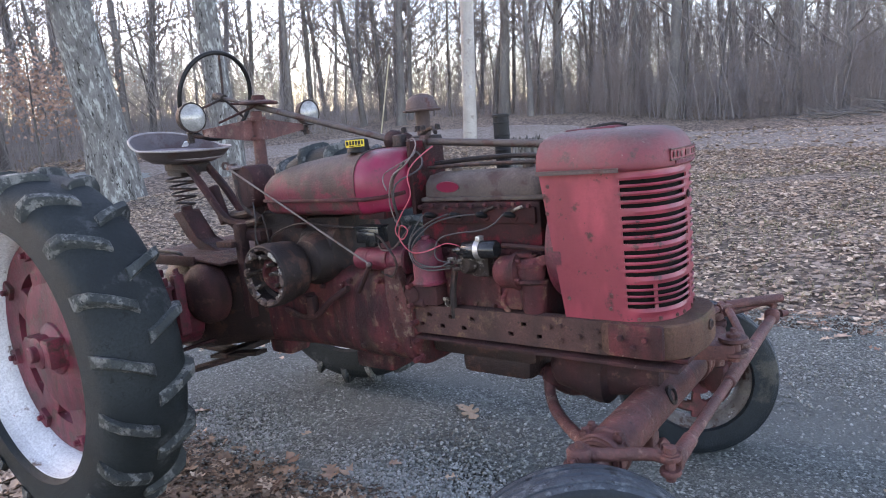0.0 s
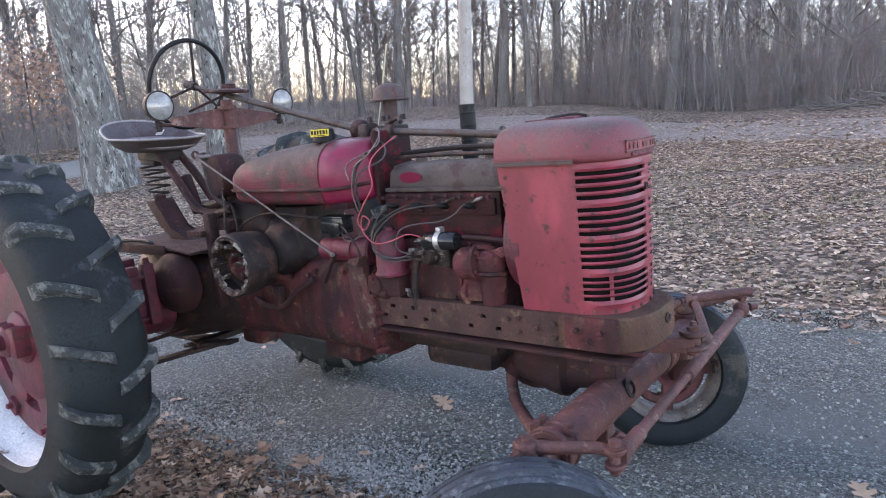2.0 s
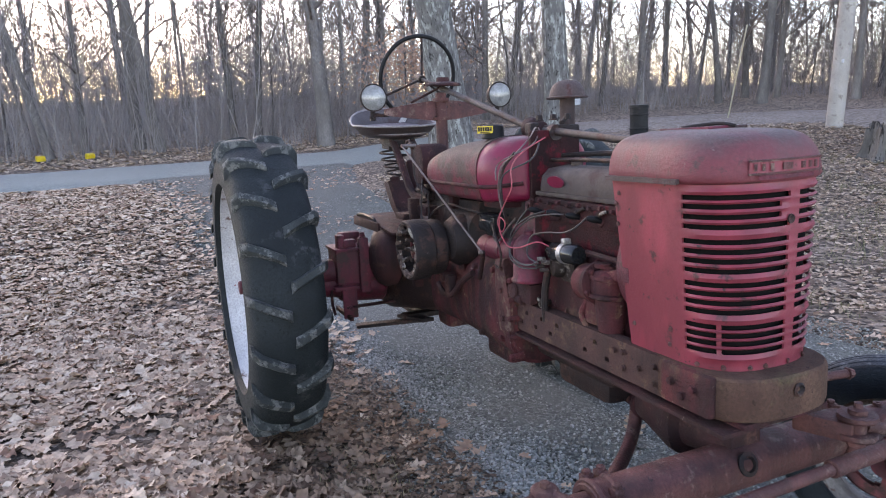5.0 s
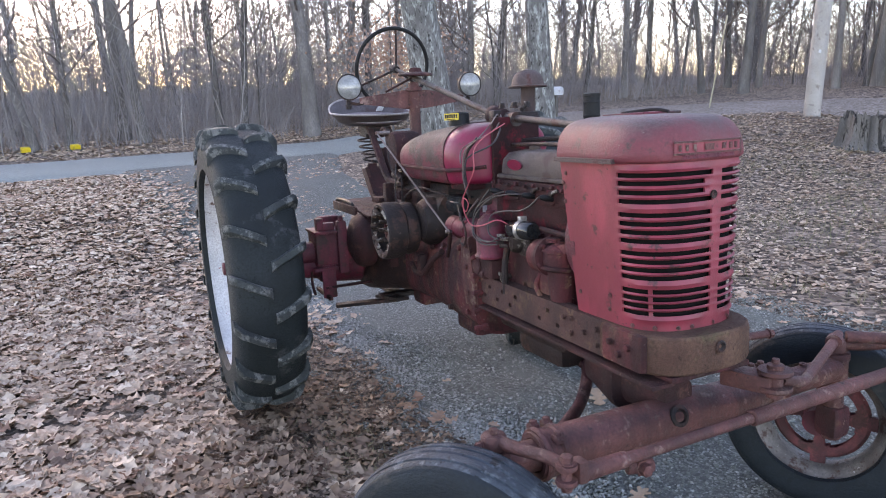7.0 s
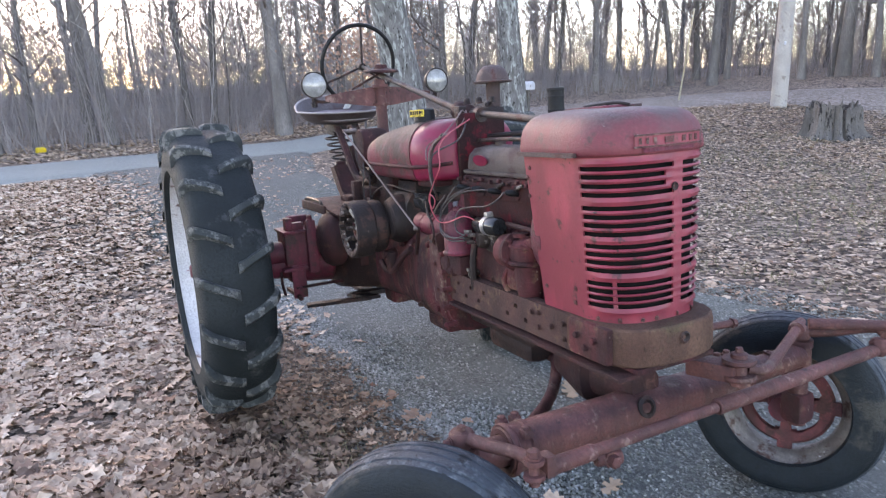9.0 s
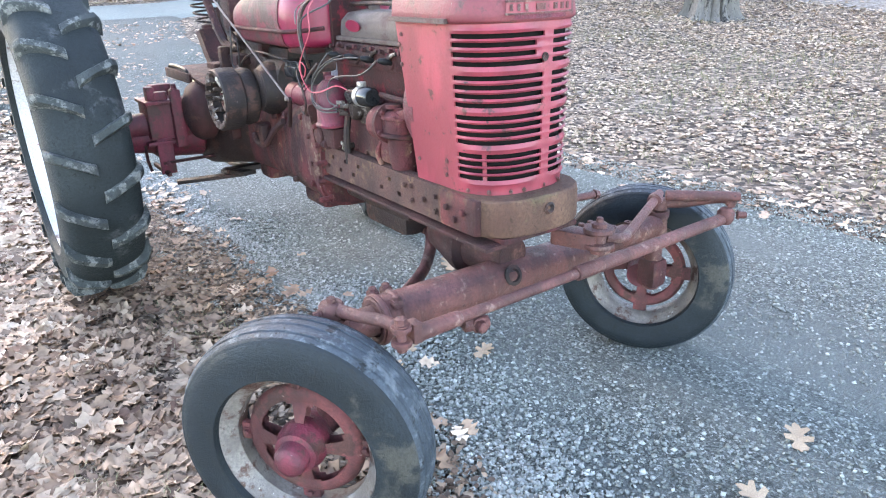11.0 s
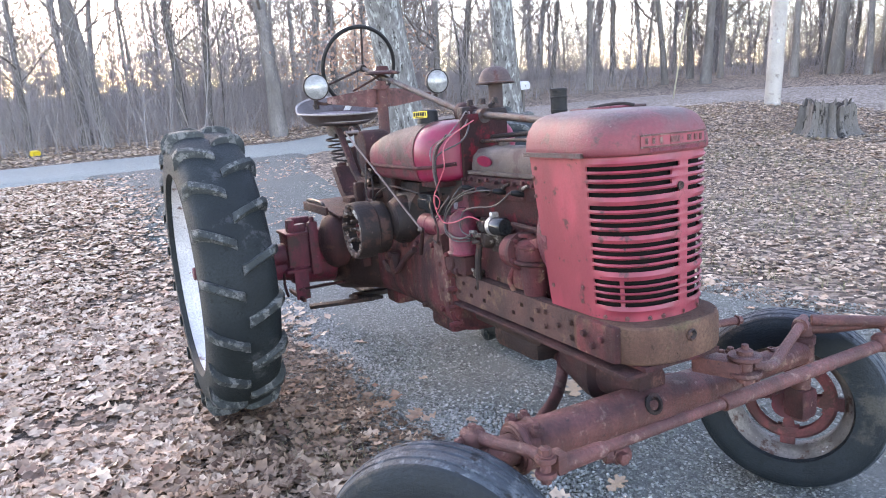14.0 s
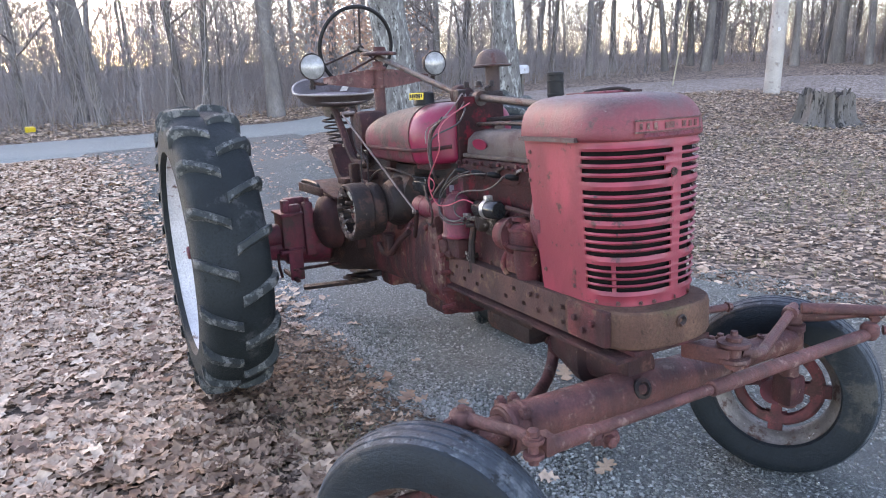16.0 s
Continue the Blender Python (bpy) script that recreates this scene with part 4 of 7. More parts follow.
def tie_rod(bm):
    a, b = Vector((2.515, -0.558, 0.695)), Vector((2.470, 0.905, 0.685))
    j = a.lerp(b, 0.45)
    rod(bm, a.lerp(b, 0.10), j, 0.0165, seg=14)
    rod(bm, j, b, 0.024, 0.022, 14)
    rod(bm, a.lerp(b, 0.03), a.lerp(b, 0.13), 0.024, 0.022, 14)


under("tie_rod", tie_rod, rust_pink, None, "long rusty tie rod")


def clevis(bm):
    for dz in (-0.012, 0.03):
        lathe(bm, [(0.012, 0), (0.027, 0), (0.029, 0.006), (0.027, 0.014), (0.012, 0.014)], pose(2.515, -0.56, 0.685 + dz + 0.005), 18, True)
    box(bm, (2.515, -0.52, 0.706), (0.045, 0.03, 0.06), 0.008, (0, 0, 0))
    lathe(bm, [(0.0, 0), (0.014, 0), (0.014, 0.085), (0.010, 0.09), (0.0, 0.09)], pose(2.515, -0.56, 0.66), 12)
    bolt(bm, (2.515, -0.56, 0.735), (0, 0, 1), 0.017, 0.02)


under("clevis", clevis, rust_pink, None, "rusted clevis with a pin")
under("rod_end", lambda bm: (lathe(bm, [(0.0, 0), (0.022, 0), (0.032, 0.02), (0.032, 0.045), (0.02, 0.06), (0.0, 0.062)], pose(2.472, 0.925, 0.665), 18), bolt(bm, (2.50, 0.955, 0.70), (0.6, 0.6, 0), 0.014, 0.03)), rust_pink)


def bell_crank(bm):
    for z in (0.755, 0.805):
        lathe(bm, [(0.012, 0), (0.046, 0), (0.050, 0.006), (0.048, 0.016), (0.012, 0.018)], pose(2.49, 0.20, z), 20, True)
    lathe(bm, [(0.0, 0), (0.024, 0), (0.024, 0.10), (0.012, 0.105), (0.010, 0.118), (0.0, 0.118)], pose(2.49, 0.20, 0.735), 16)
    box(bm, (2.42, 0.17, 0.775), (0.15, 0.075, 0.055), 0.012, (0, 0, 22))
    tube(bm, [(2.50, 0.22, 0.785), (2.515, 0.28, 0.772), (2.49, 0.34, 0.765), (2.44, 0.46, 0.778), (2.37, 0.62, 0.79), (2.31, 0.73, 0.785)], 0.016, 10)
    rod(bm, (2.32, 0.755, 0.775), (2.508, 0.945, 0.775), 0.021, 0.019, 14)
    lathe(bm, [(0.012, -0.02), (0.026, -0.02), (0.026, 0.02), (0.012, 0.02)], aim((2.36, 0.64, 0.79), (2.31, 0.73, 0.785))[0], 14, True)


under("drag_link", bell_crank, rust_pink, None, "rusty steering crank with its bent link")
under("axle_lug", lambda bm: (box(bm, (2.32, -0.19, 0.567), (0.05, 0.06, 0.075), 0.012), rod(bm, (2.33, -0.22, 0.545), (2.355, -0.14, 0.545), 0.022), bolt(bm, (2.352, -0.18, 0.545), (1, 0, 0), 0.02, 0.03)), rust_pink)
under("pivot_plug", lambda bm: lathe(bm, [(0.0, 0), (0.032, 0.0), (0.034, 0.012), (0.022, 0.016), (0.018, 0.006), (0.0, 0.005)], pose(2.338, -0.03, 0.668, 0, 70, 0), 18), grime)
under("pivot_bracket", lambda bm: (loft(bm, [oval(x, 0, z, ry, rz, 20, 2.6) for x, z, ry, rz in ((1.90, 0.715, 0.045, 0.045), (1.93, 0.715, 0.075, 0.07), (2.00, 0.715, 0.09, 0.085), (2.06, 0.71, 0.10, 0.10), (2.10, 0.71, 0.112, 0.105), (2.125, 0.71, 0.112, 0.105), (2.14, 0.715, 0.085, 0.08), (2.27, 0.72, 0.075, 0.065), (2.31, 0.72, 0.055, 0.05))]), box(bm, (2.12, 0, 0.80), (0.30, 0.16, 0.05), 0.015)), rust_dark, None, "dark cast axle pivot housing")
for s in (-1, 1):
    under("stay_rod", lambda bm: tube(bm, [(1.875, 0.02 * s, 0.665), (1.895, 0.05 * s, 0.60), (1.98, 0.15 * s, 0.575), (2.24, 0.44 * s, 0.625)], 0.022, 10), rust_pink)
under("stay_ball", lambda bm: (bmesh.ops.create_uvsphere(bm, u_segments=16, v_segments=10, radius=0.05, matrix=pose(1.89, 0, 0.67)), tube(bm, [(1.89, -0.02, 0.675), (1.6, -0.05, 0.735), (1.38, -0.08, 0.79)], 0.018)), rust)


DROP = 0.0

# ---- engine ----
def block(bm):
    box(bm, (1.66, 0.0, 0.99), (0.56, 0.24, 0.34), 0.02)
    box(bm, (1.66, -0.115, 0.93), (0.50, 0.05, 0.20), 0.02)
    for k in range(4):
        box(bm, (1.47 + 0.125 * k, -0.122, 1.09), (0.07, 0.03, 0.09), 0.014)
    box(bm, (1.66, -0.13, 0.905), (0.16, 0.02, 0.11), 0.006)
    for k in range(10):
        bolt(bm, (1.42 + 0.055 * k, -0.120, 1.145), (0, -1, 0), 0.008, 0.010)


eng = under("engine_block", block, rust, None, "grimy rusty four-cylinder engine")


def pan(bm):
    box(bm, (1.65, 0, 0.775), (0.48, 0.26, 0.10), 0.03)
    box(bm, (1.70, 0, 0.705), (0.31, 0.24, 0.10), 0.035)
    box(bm, (1.66, 0, 0.822), (0.56, 0.30, 0.014), 0.004)
    for k in range(9):
        bolt(bm, (1.42 + 0.06 * k, -0.13, 0.815), (0, 0, -1), 0.009, 0.012)


under("oil_pan", pan, grime_brown, None, "brown oily sump")


def head(bm):
    box(bm, (1.68, 0, 1.252), (0.53, 0.25, 0.165), 0.016)
    box(bm, (1.68, -0.128, 1.285), (0.50, 0.02, 0.06), 0.008)
    for k in range(7):
        bolt(bm, (1.45 + 0.078 * k, -0.10, 1.333), (0, 0, 1), 0.012, 0.018)
    for k in range(4):
        rod(bm, (1.49 + 0.118 * k, -0.11, 1.275), (1.49 + 0.118 * k, -0.140, 1.282), 0.022, 0.018)


hd = under("cylinder_head", head, red_grime, None, "dark cylinder head with flaking red paint")


def cover(bm):
    secs = []
    for x, k in ((1.425, 0.86), (1.435, 0.97), (1.46, 1.0), (1.90, 1.0), (1.935, 0.96), (1.945, 0.86)):
        ring = []
        for y, z in ((-0.105, 0.0), (-0.108, 0.02), (-0.10, 0.065), (-0.07, 0.092), (0, 0.10), (0.07, 0.092), (0.10, 0.065), (0.108, 0.02), (0.105, 0.0)):
            ring.append(Vector((x, y * k, 1.345 + z * k)))
        secs.append(ring)
    loft(bm, secs)
    box(bm, (1.685, 0, 1.345), (0.535, 0.235, 0.016), 0.005)
    for x in (1.52, 1.84):
        lathe(bm, [(0.0, 0), (0.022, 0), (0.022, 0.012), (0.012, 0.014), (0.010, 0.03), (0.0, 0.03)], pose(x, 0, 1.443), 12)


vc = under("valve_cover", cover, dusty_brown, None, "dusty brown rocker cover with a red oval patch", 50)
under("oval_patch", lambda bm: lathe(bm, [(0.0, 0), (0.052, 0), (0.052, 0.004), (0.0, 0.004)], Matrix.Translation((1.545, -0.1085, 1.392)) @ Matrix.Rotation(radians(-78), 4, "X") @ Matrix.Rotation(radians(180), 4, "X") @ Matrix.Diagonal((1, 0.42, 1, 1)), 20), bright_red, vc, "bright red oval patch")
for k in range(4):
    x = 1.49 + 0.118 * k
    sp = under("spark_plug", lambda bm: (rod(bm, (x, -0.125, 1.280), (x, -0.158, 1.290), 0.010, 0.008), lathe(bm, [(0.0, 0), (0.010, 0), (0.012, 0.012), (0.009, 0.030), (0.006, 0.036), (0.0, 0.036)], aim((x, -0.15, 1.288), (x - 0.02, -0.20, 1.300))[0], 12)), black_paint, hd)
    if k > 1:
        under("plug_clip", lambda bm: (tube(bm, [(x - 0.01, -0.135, 1.298), (x + 0.025, -0.152, 1.312), (x + 0.045, -0.148, 1.318)], 0.006), lathe(bm, [(0.0, 0), (0.012, 0), (0.012, 0.01), (0.0, 0.012)], pose(x - 0.012, -0.13, 1.298, 90, 0, 0), 10)), grey_cast, hd)
for k in range(9):
    under("stud", lambda bm: bolt(bm, (1.43 + 0.06 * k, -0.138, 1.318 + 0.006 * (k % 2)), (0, -1, 0.2), 0.008, 0.012), rust, hd)
for x, z, q in ((0.98, 0.99, 0.014), (1.06, 1.02, 0.012), (1.22, 1.03, 0.013), (1.28, 0.76, 0.013), (1.10, 0.74, 0.012), (0.86, 0.98, 0.012), (1.30, 0.98, 0.012)):
    under("housing_bolt", lambda bm: bolt(bm, (x, -0.196 if x > 1 else -0.168, z), (0, -1, 0), q, 0.016), rust_bell)
under("side_cover", lambda bm: (box(bm, (1.62, -0.137, 1.02), (0.30, 0.018, 0.17), 0.008), *[bolt(bm, (1.50 + 0.08 * k, -0.146, 0.95 + 0.145 * j), (0, -1, 0), 0.008, 0.010) for k in range(4) for j in (0, 1)]), rust_bell, None, "rusty side cover of the engine")
under("drain_cock", lambda bm: (rod(bm, (1.55, -0.14, 0.96), (1.55, -0.19, 0.955), 0.011), rod(bm, (1.55, -0.18, 0.955), (1.55, -0.18, 0.925), 0.007), box(bm, (1.55, -0.19, 0.972), (0.03, 0.006, 0.014), 0.002)), grey_cast)
wire_pts = [(1.24, -0.20, 1.20), (1.28, -0.225, 1.165), (1.345, -0.235, 1.17), (1.40, -0.235, 1.215), (1.43, -0.21, 1.26)]
under("oil_line", lambda bm: tube(bm, wire_pts, 0.0045, 6), shaft_steel, None, "thin bent oil line")
# oil filter, coil, distributor, governor
under("oil_filter", lambda bm: lathe(bm, [(0.0, 0), (0.066, 0.0), (0.068, 0.008), (0.062, 0.014), (0.060, 0.018), (0.058, 0.13), (0.050, 0.15), (0.028, 0.17), (0.018, 0.172), (0.018, 0.185), (0.0, 0.187)], pose(1.475, -0.185, 1.03), 28), red_worn, None, "red oil filter canister")
under("filter_base", lambda bm: (box(bm, (1.47, -0.16, 0.985), (0.11, 0.11, 0.08), 0.015), rod(bm, (1.405, -0.17, 0.985), (1.405, -0.225, 0.985), 0.035), rod(bm, (1.405, -0.20, 0.955), (1.46, -0.205, 0.955), 0.02)), rust_dark)
coil = under("ignition_coil", lambda bm: (lathe(bm, [(0.0, 0), (0.030, 0.0), (0.033, 0.004), (0.033, 0.135), (0.028, 0.142), (0.0, 0.142)], aim((1.655, -0.190, 1.165), (1.80, -0.19, 1.172))[0], 24), lathe(bm, [(0.0, 0), (0.022, 0), (0.018, 0.03), (0.009, 0.034), (0.008, 0.05), (0.0, 0.05)], aim((1.656, -0.190, 1.165), (1.55, -0.19, 1.16))[0], 16)), black_gloss, None, "glossy black ignition coil with metal band")
under("coil_band", lambda bm: (lathe(bm, [(0.033, 0), (0.0355, 0), (0.0355, 0.022), (0.033, 0.022)], aim((1.712, -0.190, 1.168), (1.80, -0.19, 1.172))[0], 24, True), box(bm, (1.724, -0.19, 1.21), (0.02, 0.03, 0.018), 0.003)), bare_metal, coil, "shiny metal clamp band")
under("distributor", lambda bm: (lathe(bm, [(0.0, 0), (0.040, 0.0), (0.042, 0.006), (0.042, 0.035), (0.036, 0.05), (0.0, 0.054)], aim((1.665, -0.15, 1.115), (1.62, -0.30, 1.12))[0], 20), *[rod(bm, (1.63 + 0.02 * math.cos(a), -0.205, 1.117 + 0.02 * math.sin(a)), (1.615 + 0.02 * math.cos(a), -0.232, 1.118 + 0.02 * math.sin(a)), 0.008) for a in (0.5, 2.0, 3.6, 5.2)], box(bm, (1.70, -0.14, 1.10), (0.09, 0.07, 0.08), 0.02)), grey_cast, None, "grey distributor with plug leads")


def governor(bm):
    lathe(bm, [(0.0, 0), (0.045, 0), (0.058, 0.02), (0.06, 0.075), (0.068, 0.08), (0.068, 0.095), (0.05, 0.10), (0.0, 0.10)], aim((1.785, -0.17, 1.085), (1.90, -0.17, 1.095))[0], 22)
    lathe(bm, [(0.0, 0), (0.050, 0), (0.064, 0.006), (0.064, 0.016), (0.052, 0.020), (0.056, 0.035), (0.056, 0.060), (0.062, 0.062), (0.062, 0.072), (0.045, 0.085), (0.026, 0.092), (0.024, 0.105), (0.0, 0.107)], pose(1.905, -0.165, 1.045, -8, 0, 0), 22)
    for k in range(6):
        a = radians(60 * k + 10)
        bolt(bm, (1.905 + 0.054 * math.cos(a), -0.155 + 0.054 * math.sin(a), 1.115), (0, 0.1, 1), 0.008, 0.012)
    lathe(bm, [(0.0, 0), (0.038, 0), (0.045, 0.04), (0.052, 0.13), (0.0, 0.13)], pose(1.91, -0.15, 0.93), 20)
    box(bm, (1.84, -0.155, 1.0), (0.07, 0.05, 0.10), 0.012)
    tube(bm, [(1.82, -0.17, 1.03), (1.80, -0.185, 0.98), (1.82, -0.18, 0.94)], 0.010)
    lathe(bm, [(0.0, 0), (0.028, 0), (0.028, 0.012), (0.0, 0.014)], pose(1.89, -0.165, 1.146), 14)
    box(bm, (1.955, -0.17, 1.13), (0.06, 0.02, 0.035), 0.006, (0, -18, 0))
    for k in range(5):
        a = 1.2 + k * 1.15
        bolt(bm, (1.885, -0.17 + 0.06 * math.cos(a), 1.092 + 0.06 * math.sin(a)), (1, 0, 0), 0.009, 0.012)


under("governor", governor, rust_bell, None, "rusty pinkish governor housing")
under("filler_tube", lambda bm: tube(bm, [(1.58, -0.185, 0.90), (1.585, -0.19, 1.0), (1.60, -0.185, 1.085)], 0.013), grime)
under("throttle_rod", lambda bm: tube(bm, [(1.80, -0.16, 1.18), (1.90, -0.165, 1.178), (1.98, -0.15, 1.17)], 0.009), rust_dark)
under("water_pump", lambda bm: (box(bm, (1.965, 0, 1.23), (0.06, 0.15, 0.22), 0.03), lathe(bm, [(0.0, 0), (0.075, 0), (0.08, 0.01), (0.062, 0.02), (0.08, 0.03), (0.075, 0.04), (0.0, 0.04)], pose(1.975, 0, 1.20, 0, 90, 0), 24)), grime)
under("starter", lambda bm: (lathe(bm, [(0.0, 0), (0.038, 0), (0.046, 0.008), (0.046, 0.07), (0.048, 0.072), (0.048, 0.078), (0.046, 0.08), (0.046, 0.18), (0.0, 0.18)], aim((1.10, -0.170, 1.112), (1.3, -0.170, 1.114))[0], 24), rod(bm, (1.26, -0.165, 1.112), (1.36, -0.15, 1.112), 0.046, 0.06, 20)), red_worn, None, "red painted starter motor")
under("regulator", lambda bm: (box(bm, (1.20, -0.185, 1.215), (0.125, 0.06, 0.062), 0.006), box(bm, (1.20, -0.218, 1.212), (0.10, 0.014, 0.036), 0.004), box(bm, (1.20, -0.185, 1.250), (0.135, 0.072, 0.008), 0.002), box(bm, (1.20, -0.19, 1.178), (0.05, 0.03, 0.02), 0.004)), black_gloss, None, "small black voltage regulator box")
under("manifold", lambda bm: (tube(bm, [(1.45, 0.16, 1.30), (1.55, 0.19, 1.33), (1.7, 0.19, 1.33), (1.9, 0.17, 1.30)], 0.045, 12), tube(bm, [(1.40, 0.02, 1.475), (1.6, 0.05, 1.485), (1.8, 0.05, 1.485), (1.95, 0.04, 1.47)], 0.010), tube(bm, [(1.40, -0.03, 1.462), (1.65, -0.045, 1.468), (1.96, -0.04, 1.462)], 0.008)), grime)
under("exhaust_pipe", lambda bm: (lathe(bm, [(0.024, 0), (0.032, 0.0), (0.032, 0.36), (0.034, 0.362), (0.034, 0.372), (0.024, 0.374), (0.024, 0.2)], pose(1.612, 0.205, 1.275), 20), *[lathe(bm, [(0.032, 0), (0.034, 0.002), (0.034, 0.006), (0.032, 0.008)], pose(1.612, 0.205, z), 20, True) for z in (1.50, 1.56, 1.61)]), black_paint, None, "short upright black exhaust pipe", 30)


def precleaner(bm):
    lathe(bm, [(0.0, 0), (0.030, 0.0), (0.030, 0.19), (0.034, 0.195), (0.034, 0.205), (0.0, 0.21)], pose(1.275, 0.127, 1.50), 20)
    lathe(bm, [(0.03, 0.0), (0.082, -0.002), (0.084, 0.004), (0.070, 0.008), (0.066, 0.03), (0.055, 0.052), (0.035, 0.066), (0.012, 0.071), (0.0, 0.072)], pose(1.275, 0.127, 1.695), 26)


under("air_intake", precleaner, stack_brown, None, "rusty mushroom-capped air intake stack")
under("intake_bracket", lambda bm: (box(bm, (1.33, 0.05, 1.575), (0.12, 0.11, 0.035), 0.012, (0, 0, 10)), box(bm, (1.27, -0.02, 1.545), (0.05, 0.07, 0.12), 0.012), *[bolt(bm, (1.27 + 0.05 * k, 0.0 + 0.03 * (k % 2), 1.61), (0, 0, 1), 0.012, 0.02) for k in range(4)], tube(bm, [(1.30, 0.08, 1.60), (1.37, 0.06, 1.62), (1.43, 0.0, 1.60)], 0.009)), grime)

# ---- fuel tank ----
def tank_ring(x, k, n=36, kz=None):
    """Cross-section of the tank: flat below, round above."""
    ring = []
    for i in range(n):
        a = 2 * math.pi * i / n
        c, s = math.cos(a), math.sin(a)
        y = (0.245 if s > 0 else 0.232) * math.copysign(abs(c) ** (2 / (3.6 if s > 0 else 8.0)), c)
        z = 1.40 + (0.157 if s > 0 else 0.105) * math.copysign(abs(s) ** (2 / (2.7 if s > 0 else 6.0)), s)
        ring.append(Vector((x, y * k, 1.366 + (z - 1.366) * (kz if z > 1.366 and kz else 0.4 + 0.6 * k))))
    return ring


tank = under("fuel_tank", lambda bm: loft(bm, [tank_ring(x, k, 36, q) for x, k, q in ((0.535, 0.50, 0.22), (0.545, 0.66, 0.38), (0.575, 0.80, 0.54), (0.62, 0.90, 0.66), (0.70, 0.96, 0.76), (0.80, 0.99, 0.85), (0.92, 1.0, 0.92), (1.05, 1.0, 0.97), (1.172, 1.0, 1.0))]), tank_rust, None, "long rounded fuel tank, rusty at the rear and red in front", 50)
under("tank_front", lambda bm: loft(bm, [tank_ring(x, k, 36, q) for x, k, q in ((1.176, 1.0, 1.0), (1.22, 0.985, 1.0), (1.26, 0.93, 1.0), (1.295, 0.83, 0.995), (1.322, 0.70, 0.985), (1.338, 0.58, 0.97), (1.348, 0.48, 0.93), (1.352, 0.42, 0.86))]), bright_red, tank, "bright red front half of the tank", 50)
under("tank_seam", lambda bm: loft(bm, [tank_ring(1.160, 1.014, 36, 1.02), tank_ring(1.188, 1.014, 36, 1.02)]), tank_rust, tank)
under("tank_rim", lambda bm: [tube(bm, [(0.545, s * 0.16, 1.366), (0.60, s * 0.215, 1.366), (0.72, s * 0.24, 1.366), (0.90, s * 0.248, 1.366), (1.19, s * 0.25, 1.366), (1.25, s * 0.235, 1.367), (1.30, s * 0.20, 1.370), (1.347, s * 0.125, 1.378)], 0.008) for s in (-1, 1)], rust, tank)
for name, c, z in (("tank_bracket", (1.372, 0, 1.43), (0.022, 0.22, 0.29)), ("tank_foot", (1.22, -0.15, 1.295), (0.14, 0.10, 0.03)), ("tank_saddle", (0.72, 0, 1.28), (0.05, 0.30, 0.10))):
    under(name, lambda bm: box(bm, c, z, 0.008), red_grime)
cap = under("fuel_cap", lambda bm: lathe(bm, [(0.0, 0), (0.046, 0.0), (0.048, 0.006), (0.045, 0.014), (0.043, 0.05), (0.036, 0.056), (0.0, 0.058)], pose(1.132, -0.135, 1.548), 24), black_paint, None, "black fuel cap with a yellow warning label")
under("warning_label", lambda bm: [prism(bm, [(-0.04, -0.014), (0.04, -0.014), (0.04, 0.014), (-0.04, 0.014)], -0.002, 0.0, pose(1.162, -0.185, 1.586, -4, 0, 22))], yellow, cap, "yellow label with dark unreadable lettering", 0)
for dx, w, dz, h in ((-0.031, 0.010, 0.002, 0.016), (-0.018, 0.009, 0.002, 0.016), (-0.006, 0.008, 0.002, 0.016), (0.006, 0.009, 0.002, 0.016), (0.019, 0.011, 0.002, 0.016), (0.032, 0.007, 0.002, 0.016), (0, 0.05, -0.0105, 0.003)):
    under("label_bar", lambda bm: prism(bm, [(dx - w / 2, dz - h / 2), (dx + w / 2, dz - h / 2), (dx + w / 2, dz + h / 2), (dx - w / 2, dz + h / 2)], -0.0035, -0.0025, pose(1.162, -0.185, 1.586, -4, 0, 22)), black_paint, cap, "", 0)

# ---- steering column and wheel ----
HUB, JOINT = Vector((0.11, -0.035, 1.878)), Vector((1.236, 0.0, 1.577))
sm, _ = aim(HUB, JOINT)
sw = under("steering_wheel", lambda bm: lathe(bm, [(0.214 + 0.011 * math.cos(2 * math.pi * k / 12), 0.011 * math.sin(2 * math.pi * k / 12)) for k in range(12)], sm, 56, True), black_paint, None, "thin black steering wheel with three spokes")
for a in (3, 123, 243):
    d = math.cos(radians(a)) * Vector((0.25, 0, 0.968)) + math.sin(radians(a)) * Vector((0, 1, 0))
    z = sm.to_3x3() @ Vector((0, 0, 1))
    under("spoke", lambda bm: tube(bm, [HUB + z * 0.05, HUB + d * 0.10 + z * 0.03, HUB + d * 0.208], 0.0065), grime, sw)
under("wheel_hub", lambda bm: lathe(bm, [(0.0, -0.01), (0.020, -0.01), (0.024, 0.02), (0.020, 0.06), (0.0, 0.06)], sm, 18), grime, sw)
under("steering_shaft", lambda bm: (rod(bm, HUB.lerp(JOINT, 0.25), JOINT, 0.0140, seg=14), rod(bm, HUB, HUB.lerp(JOINT, 0.26), 0.0085, seg=10)), shaft_steel, None, "rusty steering shaft over the tank")


